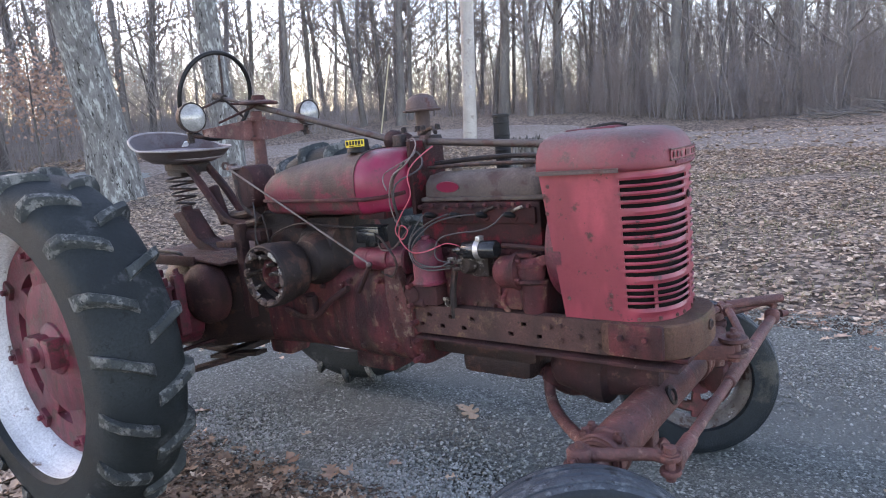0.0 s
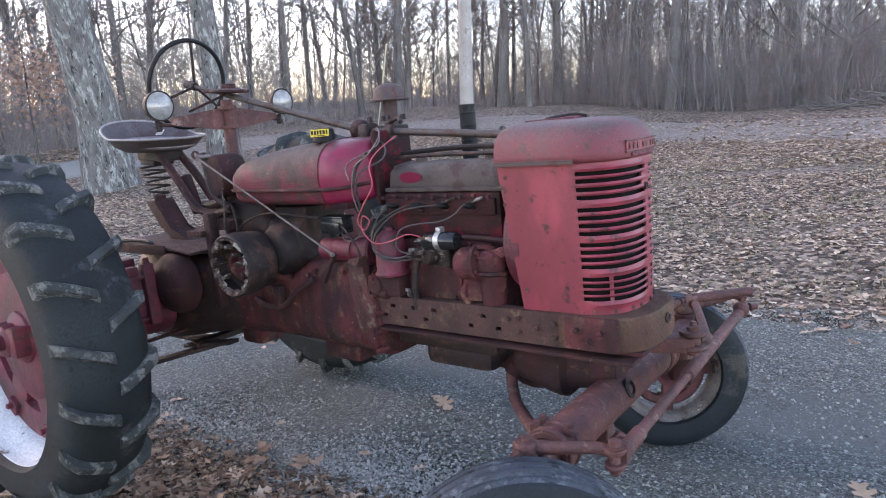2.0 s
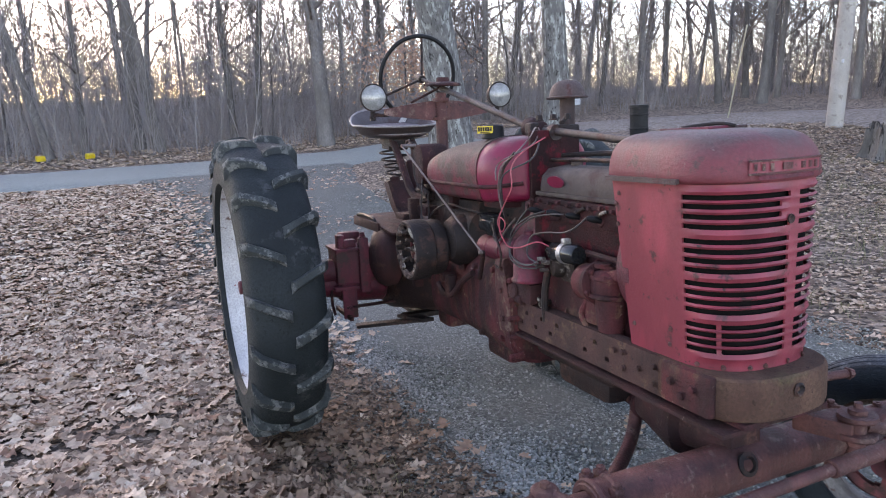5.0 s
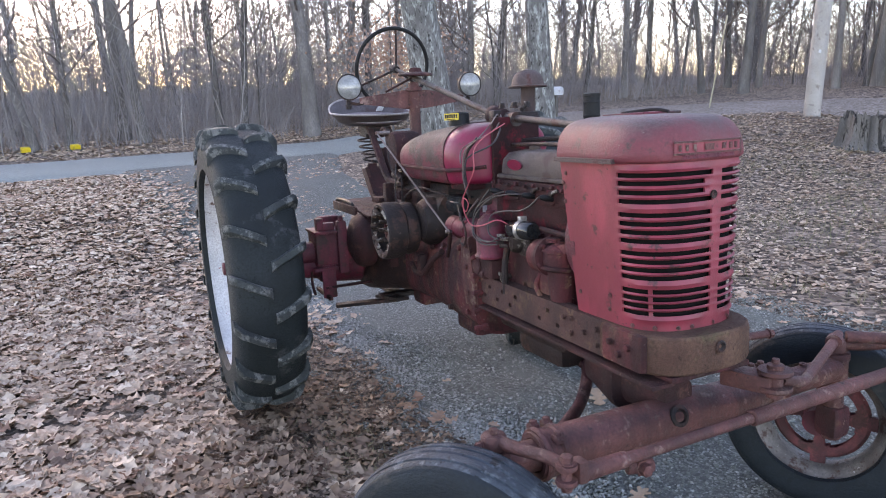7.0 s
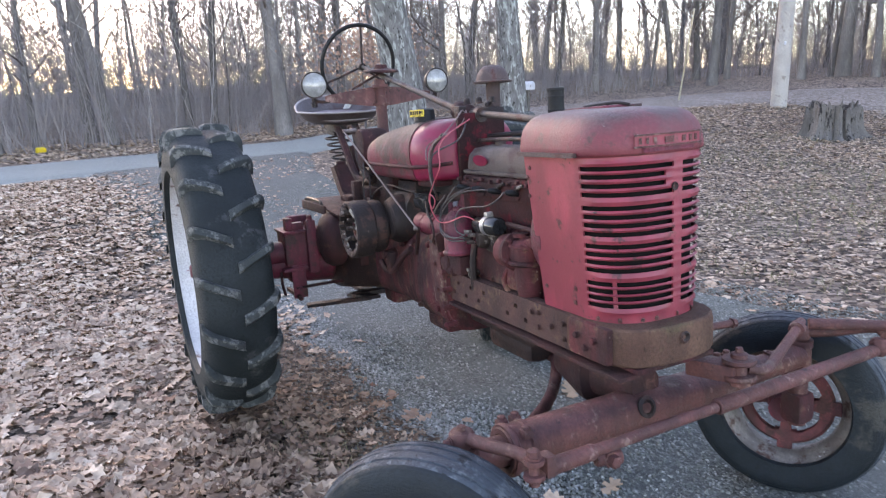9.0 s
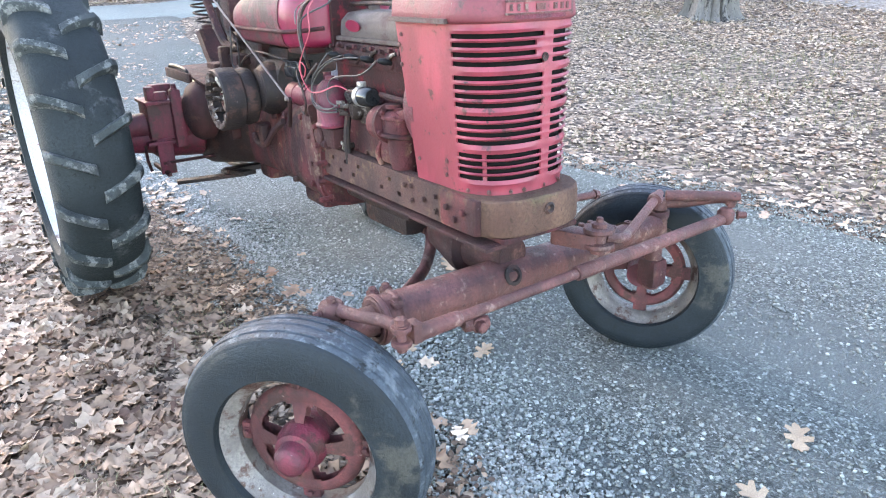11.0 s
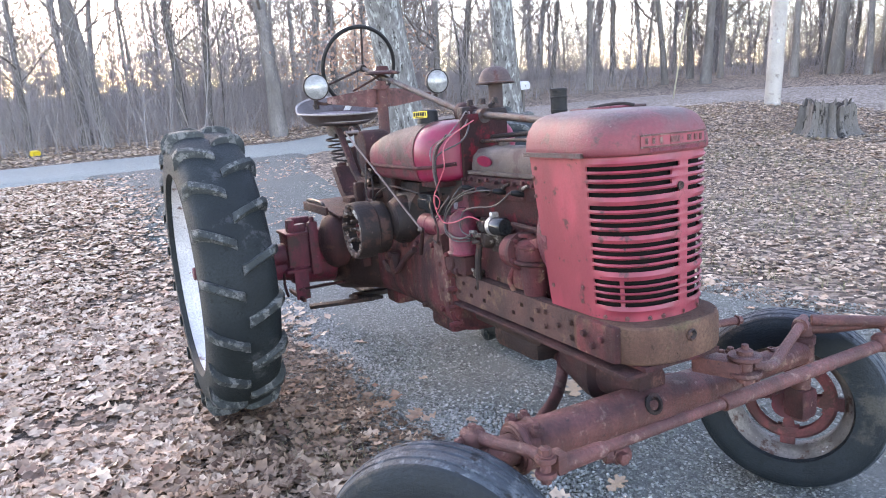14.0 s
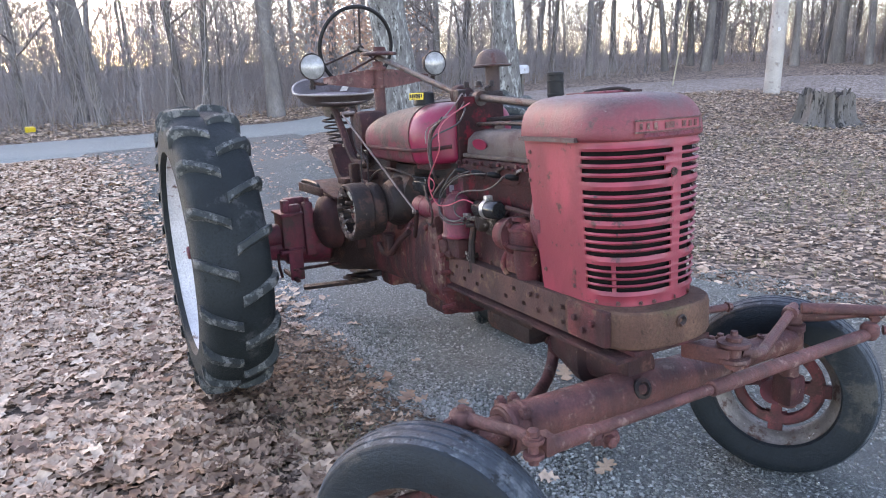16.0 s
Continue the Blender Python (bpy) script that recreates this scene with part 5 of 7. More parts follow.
def throttle(bm):
    m = aim(HUB.lerp(JOINT, 0.25), JOINT)[0]
    c = HUB.lerp(JOINT, 0.27)
    lathe(bm, [(0.0, 0), (0.085, 0.0), (0.092, 0.006), (0.088, 0.014), (0.05, 0.022), (0.0, 0.024)], pose(c.x, c.y, c.z + 0.012, 0, 4, 0), 30)
    lathe(bm, [(0.0, 0), (0.035, 0), (0.03, 0.02), (0.0, 0.022)], pose(c.x, c.y, c.z + 0.035, 0, 4, 0), 16)
    rod(bm, c + Vector((0, 0, 0.014)), c + Vector((-0.19, -0.10, -0.055)), 0.006)
    rod(bm, c + Vector((-0.02, 0, 0.02)), c + Vector((-0.17, -0.03, 0.032)), 0.0055)


under("throttle_quadrant", throttle, rust_dark, None, "rusty round throttle quadrant with two levers")
under("universal_joint", lambda bm: (lathe(bm, [(0.0, 0), (0.036, 0), (0.042, 0.01), (0.042, 0.045), (0.03, 0.06), (0.0, 0.06)], aim(JOINT - Vector((0.05, 0, -0.012)), JOINT + Vector((0.1, 0, -0.02)))[0], 18), box(bm, JOINT + Vector((0.02, 0, -0.03)), (0.07, 0.08, 0.06), 0.015), bmesh.ops.create_uvsphere(bm, u_segments=14, v_segments=8, radius=0.035, matrix=pose(JOINT.x + 0.04, JOINT.y, JOINT.z - 0.002))), rust_dark)
under("front_shaft", lambda bm: (rod(bm, JOINT + Vector((0.05, 0, -0.002)), (2.02, 0.0, 1.515), 0.0145, seg=14), lathe(bm, [(0.0, 0), (0.03, 0), (0.03, 0.03), (0.0, 0.03)], aim((1.36, 0, 1.566), (2.02, 0, 1.515))[0], 16)), shaft_steel)


def post(bm):
    rod(bm, (0.36, -0.02, 1.10), (0.39, -0.03, 1.78), 0.034, 0.028, 16)
    lathe(bm, [(0.028, 0), (0.044, 0), (0.044, 0.016), (0.028, 0.016)], pose(0.388, -0.03, 1.735), 16, True)
    lathe(bm, [(0.03, 0), (0.046, 0), (0.046, 0.014), (0.03, 0.014)], pose(0.382, -0.03, 1.645), 16, True)


under("steering_post", post, rust_pink, None, "rusty steering post")
under("light_bar", lambda bm: loft(bm, [[Vector((0.375, y, 1.69 + a)), Vector((0.387, y, 1.69 + a)), Vector((0.387, y, 1.69 + b)), Vector((0.375, y, 1.69 + b))] for y, a, b in ((-0.33, -0.012, 0.016), (-0.30, -0.018, 0.022), (-0.10, -0.045, 0.048), (-0.03, -0.05, 0.055), (0.05, -0.045, 0.048), (0.22, -0.02, 0.022), (0.265, -0.012, 0.016))]), rust_pink, None, "rusty red diamond-shaped lamp bar", 0)
for y in (-0.384, 0.305):
    hl = under("headlight", lambda bm: lathe(bm, [(0.0, 0), (0.018, 0.0), (0.040, 0.012), (0.058, 0.035), (0.064, 0.06), (0.066, 0.066), (0.066, 0.078), (0.060, 0.080), (0.060, 0.070)], aim((0.33, y, 1.763), (1.0, y - 0.05, 1.75))[0], 28), grime, None, "round headlight with a dull clear lens")
    under("lens", lambda bm: lathe(bm, [(0.0, 0.016), (0.025, 0.014), (0.045, 0.009), (0.060, 0.0), (0.058, -0.004), (0.0, -0.004)], aim((0.407, y - 0.005, 1.7615), (1.0, y - 0.05, 1.75))[0], 28), lens_mat, hl, "pale dusty glass lens")
    under("light_bracket", lambda bm: (rod(bm, (0.36, y, 1.70), (0.36, y, 1.675), 0.012), tube(bm, [(0.36, y, 1.69), (0.37, y * 0.9, 1.678), (0.38, y * 0.8, 1.68)], 0.009), bolt(bm, (0.36, y, 1.675), (0, 0, -1), 0.016, 0.02)), grime, hl)

# ---- seat ----
def seat(bm):
    c = Vector((-0.21, -0.07, 1.60))
    rings = []
    for k, (r, z) in enumerate(((0.02, 0.012), (0.10, 0.006), (0.17, 0.008), (0.215, 0.024), (0.245, 0.055), (0.25, 0.062), (0.243, 0.058), (0.21, 0.014), (0.16, -0.010), (0.08, -0.015), (0.02, -0.015))):
        ring = []
        for i in range(40):
            a = 2 * math.pi * i / 40
            back = max(0.0, -math.cos(a)) * max(0, r - 0.15) / 0.1
            ring.append(c + Vector((r * math.cos(a) * 1.02, r * math.sin(a), z + 0.075 * back)))
        rings.append(ring)
    loft(bm, rings)


st = under("seat", seat, seat_metal, None, "dished round metal seat pan on a spring", 50)
under("seat_rim", lambda bm: tube(bm, [(-0.21 + 0.252 * math.cos(a) * 1.02, -0.07 + 0.252 * math.sin(a), 1.662 + 0.075 * max(0.0, -math.cos(a))) for a in [2 * math.pi * k / 24 for k in range(25)]], 0.006), seat_pipe, st, "pale worn rolled edge")
under("seat_pad", lambda bm: lathe(bm, [(0.0, -0.01), (0.16, -0.01), (0.20, 0.0), (0.205, 0.012), (0.19, 0.026), (0.10, 0.034), (0.0, 0.036)], pose(-0.20, -0.07, 1.617, 0, 3, 0), 36), seat_pad, st, "faded mauve seat cushion")
under("seat_edge", lambda bm: lathe(bm, [(0.203 + 0.006 * math.cos(2 * math.pi * k / 8), 0.012 + 0.006 * math.sin(2 * math.pi * k / 8)) for k in range(8)], pose(-0.20, -0.07, 1.617, 0, 3, 0), 40, True), seat_pipe, st, "pale piping")
st.matrix_local = pose(-0.21, -0.07, 1.582, 0, 5, 0) @ Matrix.Translation((0.21, 0.07, -1.60))
under("seat_base", lambda bm: (box(bm, (-0.17, -0.07, 1.565), (0.22, 0.14, 0.05), 0.012), box(bm, (-0.21, -0.07, 1.53), (0.13, 0.12, 0.03), 0.008)), grime, st)


def spring(bm):
    pts = []
    for i in range(73):
        a = 2 * math.pi * i / 16
        r = 0.085 - 0.040 * i / 72
        pts.append((-0.235 + r * math.cos(a), -0.075 + r * math.sin(a), 1.505 - 0.175 * i / 72))
    tube(bm, pts, 0.006, 6)


under("seat_spring", spring, grime, None, "rusty conical coil spring")
under("seat_support", lambda bm: (prism(bm, [(-0.29, 1.30), (-0.20, 1.315), (-0.10, 1.16), (0.10, 1.10), (0.10, 1.03), (-0.02, 1.05), (-0.19, 1.17)], -0.13, -0.02, None, 0.01), rod(bm, (-0.235, -0.075, 1.30), (-0.235, -0.075, 1.335), 0.03)), rust_dark, None, "rusty seat spring bracket")
under("seat_arm", lambda bm: [tube(bm, [(-0.10, -0.07 + s * 0.055, 1.555), (0.03, -0.07 + s * 0.06, 1.43), (0.18, -0.07 + s * 0.06, 1.27), (0.34, -0.07 + s * 0.05, 1.25)], 0.021) for s in (-1, 1)] + [rod(bm, (0.02, -0.07, 1.43), (0.09, -0.07, 1.24), 0.03)], rust_dark, None, "bent seat support tubes")
under("paper_slip", lambda bm: box(bm, (-0.30, 0.02, 1.675), (0.035, 0.05, 0.004), 0.001, (0, -50, 20)), paper, st, "small white paper slip", 0)
under("tool_box", lambda bm: loft(bm, [[Vector((0.43 + 0.075 * k * p.y, y, 1.43 + 0.10 * k * p.z)) for p in oval(0, 0, 0, 1, 1, 24, 2.8)] for y, k in ((-0.195, 0.80), (-0.19, 0.94), (-0.17, 1.0), (-0.07, 1.0), (-0.05, 0.92))]), rust_dark, None, "small rounded brown canister box")

# ---- clutch housing, gearbox, rear axle ----
def bell(bm):
    secs = []
    for x, ry, t, b in ((0.30, 0.15, 1.03, 0.64), (0.70, 0.155, 1.03, 0.66), (0.90, 0.165, 1.05, 0.66), (1.08, 0.195, 1.08, 0.66), (1.20, 0.205, 1.085, 0.665), (1.34, 0.21, 1.06, 0.67), (1.375, 0.215, 1.05, 0.68), (1.395, 0.215, 1.05, 0.68)):
        secs.append(oval(x, 0, (t + b) / 2, ry, (t - b) / 2, 28, 3.4))
    loft(bm, secs)
    box(bm, (1.05, 0, 0.635), (0.22, 0.20, 0.09), 0.025)
    box(bm, (0.38, 0, 0.62), (0.16, 0.14, 0.10), 0.03)
    for k in range(5):
        bolt(bm, (1.40, -0.18, 0.72 + 0.075 * k), (0, -1, 0), 0.012, 0.05)


under("clutch_housing", bell, rust_bell, None, "rust-streaked iron clutch housing", 45)
under("flange_ear", lambda bm: (prism(bm, [(1.275, 1.085), (1.36, 1.10), (1.352, 1.02), (1.368, 0.955), (1.392, 0.93), (1.392, 0.815), (1.30, 0.80), (1.285, 0.90), (1.27, 0.98)], -0.226, -0.190, None, 0.013), *[bolt(bm, (x, -0.226, z), (0, -1, 0), 0.010, 0.010) for x, z in ((1.335, 1.06), (1.33, 0.97), (1.34, 0.86))]), tan_flake, None, "rusty flange ear with flaking tan paint")
under("rail_strap", lambda bm: prism(bm, [(1.40, 0.806), (2.43, 0.800), (2.43, 0.812), (1.40, 0.818)], -0.212, -0.13, None, 0.003), rust_dark, None, "flat rusty strap below the side rail")
under("bell_flange", lambda bm: loft(bm, [oval(x, 0, 0.865, 0.222, 0.205, 28, 3.4) for x in (1.335, 1.372)]), rust_bell)


def gearbox(bm):
    loft(bm, [oval(x, 0, z, ry, rz, 24, 4) for x, z, ry, rz in ((-0.36, 0.82, 0.16, 0.18), (-0.30, 0.82, 0.24, 0.235), (-0.10, 0.82, 0.27, 0.25), (0.20, 0.85, 0.25, 0.22), (0.36, 0.85, 0.19, 0.20), (0.44, 0.85, 0.15, 0.18))])
    box(bm, (0.0, 0, 1.075), (0.62, 0.44, 0.03), 0.01)


under("gearbox", gearbox, grime_brown, None, "greasy brown rear gear housing", 45)
under("deck_plate", lambda bm: (prism(bm, [(-0.34, 1.115), (0.12, 1.105), (0.33, 1.085), (0.33, 1.073), (0.12, 1.093), (-0.34, 1.10)], -0.31, 0.26, None, 0.004), box(bm, (-0.10, -0.312, 1.09), (0.46, 0.012, 0.05), 0.004)), rust_dark, None, "bent grey deck plate with worn edges")
under("deck_hoop", lambda bm: tube(bm, [(-0.33, -0.29, 1.09), (-0.30, -0.29, 1.125), (-0.05, -0.29, 1.125), (0.0, -0.29, 1.10)], 0.010), black_paint)
for s in (-1, 1):
    def trumpet(bm):
        rod(bm, (AXLE, s * 0.26, 0.785), (AXLE, s * 0.52, 0.775), 0.13, 0.10, 20)
        rod(bm, (AXLE, s * 0.50, 0.775), (AXLE, s * 0.92, RR_RADIUS + 0.036), 0.078, 0.062, 20)
    th = under("axle_housing", trumpet, red_worn, None, "red painted rear axle housing")
    under("axle_block", lambda bm: (box(bm, (AXLE + 0.04, s * 0.40, 0.885), (0.18, 0.29, 0.19), 0.012), rod(bm, (AXLE + 0.03, s * 0.53, 0.86), (AXLE + 0.01, s * 0.76, 0.845), 0.066, 0.062, 18)), red_worn, th)
    under("axle_plate", lambda bm: box(bm, (AXLE + 0.05, s * 0.455, 0.985), (0.22, 0.20, 0.016), 0.004), red_worn, th)
    under("clamp_bar", lambda bm: (box(bm, (AXLE + 0.150, s * 0.40, 0.895), (0.040, 0.055, 0.30), 0.009), bolt(bm, (AXLE + 0.150, s * 0.40, 1.045), (0, 0, 1), 0.014, 0.025)), red_worn, th)
    under("clamp_top", lambda bm: (box(bm, (AXLE + 0.09, s * 0.51, 1.025), (0.06, 0.04, 0.075), 0.008), box(bm, (AXLE + 0.10, s * 0.465, 1.012), (0.05, 0.07, 0.045), 0.008)), red_worn, th)
    under("clamp_ear", lambda bm: box(bm, (AXLE - 0.05, s * 0.42, 1.02), (0.06, 0.12, 0.07), 0.010), red_worn, th)
    under("drawbar_hanger", lambda bm: (box(bm, (AXLE + 0.13, s * 0.485, 0.70), (0.014, 0.080, 0.19), 0.004), bolt(bm, (AXLE + 0.137, s * 0.485, 0.66), (1, 0, 0), 0.013, 0.014), box(bm, (AXLE + 0.13, s * 0.50, 0.775), (0.05, 0.14, 0.02), 0.004)), red_worn, th)
    under("drawbar_frame", lambda bm: (box(bm, (AXLE + 0.05, s * 0.50, 0.615), (0.30, 0.020, 0.022), 0.004), box(bm, (AXLE + 0.13, s * 0.36, 0.665), (0.024, 0.30, 0.014), 0.003), tube(bm, [(AXLE + 0.08, s * 0.57, 0.76), (AXLE + 0.09, s * 0.575, 0.69), (AXLE + 0.10, s * 0.565, 0.625)], 0.008)), rust_dark, th)
under("drawbar", lambda bm: (prism(bm, [(-0.10, 0.515), (-0.10, 0.535), (0.30, 0.60), (0.30, 0.58)], -0.16, -0.09, None, 0.003), box(bm, (0.03, -0.25, 0.53), (0.06, 0.38, 0.02), 0.004, (0, 0, -12)), box(bm, (-0.45, 0, 0.515), (0.75, 0.08, 0.025), 0.005), box(bm, (0.02, -0.02, 0.55), (0.07, 0.30, 0.03), 0.005)), grime, None, "flat black iron drawbar")
under("final_case", lambda bm: (lathe(bm, [(0.0, 0), (0.13, 0), (0.15, 0.02), (0.15, 0.07), (0.13, 0.10), (0.08, 0.125), (0.0, 0.135)], pose(0.17, -0.245, 0.93, 90, 0, 0), 28), box(bm, (0.02, -0.26, 0.90), (0.16, 0.06, 0.16), 0.02)), rust_dark)


# belt pulley with its broken inner face
def pulley(bm):
    m = pose(0.74, -0.295, 1.062, 90, 0, 0)
    lathe(bm, [(0.095, 0.0), (0.128, 0.0), (0.136, 0.005), (0.139, 0.05), (0.136, 0.092), (0.130, 0.098), (0.118, 0.096), (0.112, 0.03), (0.095, 0.02)], m, 40, True)


pl = under("belt_pulley", pulley, grime, None, "black belt pulley with a flaking grey face", 30)


PM = pose(0.74, -0.295, 1.062, 90, 0, 0)


def pulley_face(bm):
    lathe(bm, [(0.0, 0.0), (0.085, 0.0), (0.090, 0.02), (0.082, 0.03), (0.062, 0.02), (0.058, 0.055), (0.040, 0.058), (0.036, 0.03), (0.0, 0.028)], PM, 28)


under("pulley_cup", pulley_face, rust_bell, pl, "rusty hollow inner cup")
rng = random.Random(4)
for a0, a1, r0 in ((-60, -22, 0.092), (-20, 22, 0.086), (24, 72, 0.095), (76, 108, 0.099), (118, 150, 0.090), (165, 182, 0.097), (188, 236, 0.088), (240, 262, 0.098), (270, 292, 0.093)):
    def flake(bm):
        n, secs = max(3, int((a1 - a0) / 6)), []
        for i in range(n + 1):
            a = radians(a0 + (a1 - a0) * i / n)
            lo, up = r0 + 0.013 + rng.uniform(-0.006, 0.006), 0.092 + rng.uniform(0.0, 0.012)
            secs.append([PM @ Vector((q * math.cos(a), q * math.sin(a), h)) for q, h in ((lo, 0.080), (0.124, 0.080), (0.125 + rng.uniform(-0.004, 0.003), up), (lo + 0.004, up + rng.uniform(-0.004, 0.004)))])
        loft(bm, secs)
    under("rim_flake", flake, grey_flake, pl, "", 0)
for a, l, q in ((-22, 0.05, 0.085), (10, 0.075, 0.084), (38, 0.06, 0.074), (66, 0.07, 0.086), (98, 0.05, 0.080), (172, 0.05, 0.086), (215, 0.035, 0.078)):
    u = Vector((math.cos(radians(a)), math.sin(radians(a)), 0))
    w = Vector((math.cos(radians(a + 35)), math.sin(radians(a + 35)), 0))
    under("pulley_pin", lambda bm: (rod(bm, PM @ (u * q + Vector((0, 0, 0.03))), PM @ (u * q + w * 0.012 + Vector((0, 0, 0.06 + l))), 0.010, 0.008, 8), lathe(bm, [(0.006, 0), (0.0115, 0), (0.0115, 0.008), (0.006, 0.01)], aim(PM @ (u * q + w * 0.009 + Vector((0, 0, 0.04 + l * 0.7))), PM @ (u * q + w * 0.012 + Vector((0, 0, 0.06 + l))))[0], 8, True)), grey_cast, pl)
under("pulley_guard", lambda bm: lathe(bm, [(0.0, 0), (0.10, 0.0), (0.125, 0.012), (0.13, 0.04), (0.12, 0.07), (0.0, 0.072)], pose(0.74, -0.22, 1.065, 90, 0, 0), 30), grime, None, "black oily pulley shaft housing")
under("pulley_gear_case", lambda bm: (lathe(bm, [(0.0, 0), (0.10, 0), (0.115, 0.02), (0.115, 0.20), (0.09, 0.24), (0.0, 0.25)], pose(0.83, 0.02, 1.10, 90, 0, 0), 28), lathe(bm, [(0.0, 0), (0.10, 0), (0.11, 0.02), (0.11, 0.22), (0.0, 0.23)], pose(0.72, -0.06, 1.14, 0, 90, 0), 26)), grime, None, "black oily pulley gear case")
under("foot_pedal", lambda bm: (tube(bm, [(0.62, -0.19, 0.86), (0.74, -0.215, 0.84), (0.86, -0.225, 0.86), (0.95, -0.22, 0.93), (1.06, -0.215, 0.99)], 0.014), box(bm, (0.83, -0.22, 0.895), (0.05, 0.04, 0.10), 0.012), rod(bm, (0.80, -0.18, 0.93), (0.80, -0.25, 0.93), 0.022)), rust_dark, None, "bent rusty clutch linkage")
under("control_rod", lambda bm: (rod(bm, (0.44, -0.270, 1.525), (1.235, -0.258, 1.110), 0.0044, seg=10), rod(bm, (0.44, -0.20, 1.525), (0.44, -0.276, 1.525), 0.009), bolt(bm, (1.235, -0.258, 1.110), (0, -1, 0), 0.008, 0.012)), bare_rod, None, "thin pale metal control rod")
under("relay_arm", lambda bm: tube(bm, [(1.235, -0.252, 1.110), (1.19, -0.235, 1.06), (1.12, -0.215, 0.98)], 0.010), rust_dark)
under("hand_lever", lambda bm: (tube(bm, [(0.36, -0.18, 1.54), (0.38, -0.185, 1.46), (0.41, -0.18, 1.34), (0.50, -0.17, 1.28)], 0.017), lathe(bm, [(0.012, -0.006), (0.020, -0.006), (0.020, 0.006), (0.012, 0.006)], pose(0.315, -0.19, 1.535, 90, 0, 20), 14, True), rod(bm, (0.335, -0.19, 1.53), (0.40, -0.20, 1.515), 0.012)), grime, None, "dark iron hand lever")
under("brake_post", lambda bm: (box(bm, (0.37, -0.20, 1.03), (0.05, 0.05, 0.46), 0.01), box(bm, (0.40, -0.14, 1.20), (0.20, 0.10, 0.05), 0.012), box(bm, (0.30, -0.21, 1.165), (0.12, 0.09, 0.03), 0.006)), rust_dark, None, "rusty upright pedal post")
under("control_plate", lambda bm: (box(bm, (0.52, -0.02, 1.20), (0.34, 0.20, 0.20), 0.02), box(bm, (0.80, 0, 1.22), (0.30, 0.24, 0.12), 0.02)), grime)
under("pedal_tubes", lambda bm: [tube(bm, [(0.18, -0.09, 1.235 + d), (0.30, -0.12, 1.24 + d), (0.46, -0.13, 1.27 + d)], 0.021) for d in (0.0, 0.05)], grime_brown)

# ---- wiring ----
def wire(name, pts, r, material, label):
    under(name, lambda bm: tube(bm, pts, r, 6), material, None, label)


wire("red_wire", [(1.645, -0.20, 1.180), (1.60, -0.225, 1.195), (1.53, -0.25, 1.17), (1.47, -0.265, 1.165), (1.43, -0.272, 1.20), (1.42, -0.275, 1.235), (1.44, -0.28, 1.27), (1.465, -0.275, 1.25), (1.43, -0.27, 1.215), (1.40, -0.27, 1.25), (1.43, -0.26, 1.31), (1.475, -0.25, 1.38), (1.46, -0.24, 1.45), (1.47, -0.20, 1.50), (1.50, -0.12, 1.55)], 0.0024, pink_wire, "looped pinkish red wire")
for k, pts in enumerate(([(1.475, -0.185, 1.297), (1.452, -0.215, 1.25), (1.435, -0.24, 1.19), (1.46, -0.255, 1.125), (1.53, -0.255, 1.098), (1.615, -0.235, 1.105)],
                         [(1.59, -0.185, 1.298), (1.53, -0.215, 1.275), (1.46, -0.24, 1.225), (1.445, -0.25, 1.16), (1.49, -0.26, 1.112), (1.615, -0.235, 1.115)],
                         [(1.71, -0.185, 1.297), (1.64, -0.205, 1.292), (1.56, -0.22, 1.275), (1.50, -0.24, 1.235), (1.455, -0.25, 1.18), (1.475, -0.258, 1.13), (1.56, -0.25, 1.108), (1.62, -0.235, 1.13)],
                         [(1.83, -0.185, 1.297), (1.795, -0.205, 1.262), (1.74, -0.215, 1.242), (1.66, -0.225, 1.235), (1.58, -0.235, 1.215), (1.555, -0.24, 1.165), (1.57, -0.24, 1.135), (1.62, -0.235, 1.125)])):
    wire("plug_lead", pts, 0.0030, grey_wire, "dull grey spark plug lead")
wire("fuel_line", [(1.42, -0.20, 1.50), (1.38, -0.23, 1.44), (1.385, -0.245, 1.36), (1.40, -0.24, 1.28), (1.38, -0.22, 1.24)], 0.006, grime, "dark bent fuel line")
wire("dark_wire", [(1.22, -0.20, 1.23), (1.30, -0.235, 1.20), (1.36, -0.24, 1.12), (1.33, -0.235, 1.06), (1.26, -0.215, 1.07)], 0.005, grime, "black cable")
wire("dark_wire", [(0.52, -0.18, 1.30), (0.57, -0.20, 1.20), (0.55, -0.20, 1.14), (0.60, -0.19, 1.21), (0.78, -0.19, 1.26), (0.95, -0.18, 1.25), (1.10, -0.17, 1.24)], 0.005, grime, "black cable")
wire("pale_wire", [(0.48, -0.19, 1.36), (0.50, -0.205, 1.28), (0.485, -0.205, 1.20), (0.50, -0.20, 1.13)], 0.004, grey_wire, "pale loose wire")
wire("pale_wire", [(1.29, -0.02, 1.585), (1.36, -0.06, 1.57), (1.40, -0.12, 1.52), (1.33, -0.22, 1.46), (1.36, -0.25, 1.40)], 0.0028, bare_rod, "thin pale loose wire")
wire("pale_wire", [(1.30, -0.03, 1.575), (1.385, -0.09, 1.585), (1.44, -0.15, 1.55), (1.43, -0.21, 1.49), (1.385, -0.24, 1.45), (1.365, -0.245, 1.36), (1.375, -0.235, 1.28)], 0.0028, bare_rod, "thin pale loose wire")
wire("thin_wire", [(1.30, -0.03, 1.55), (1.42, -0.10, 1.52), (1.46, -0.16, 1.47), (1.40, -0.24, 1.42), (1.385, -0.245, 1.33)], 0.0035, grey_wire, "thin grey wire")

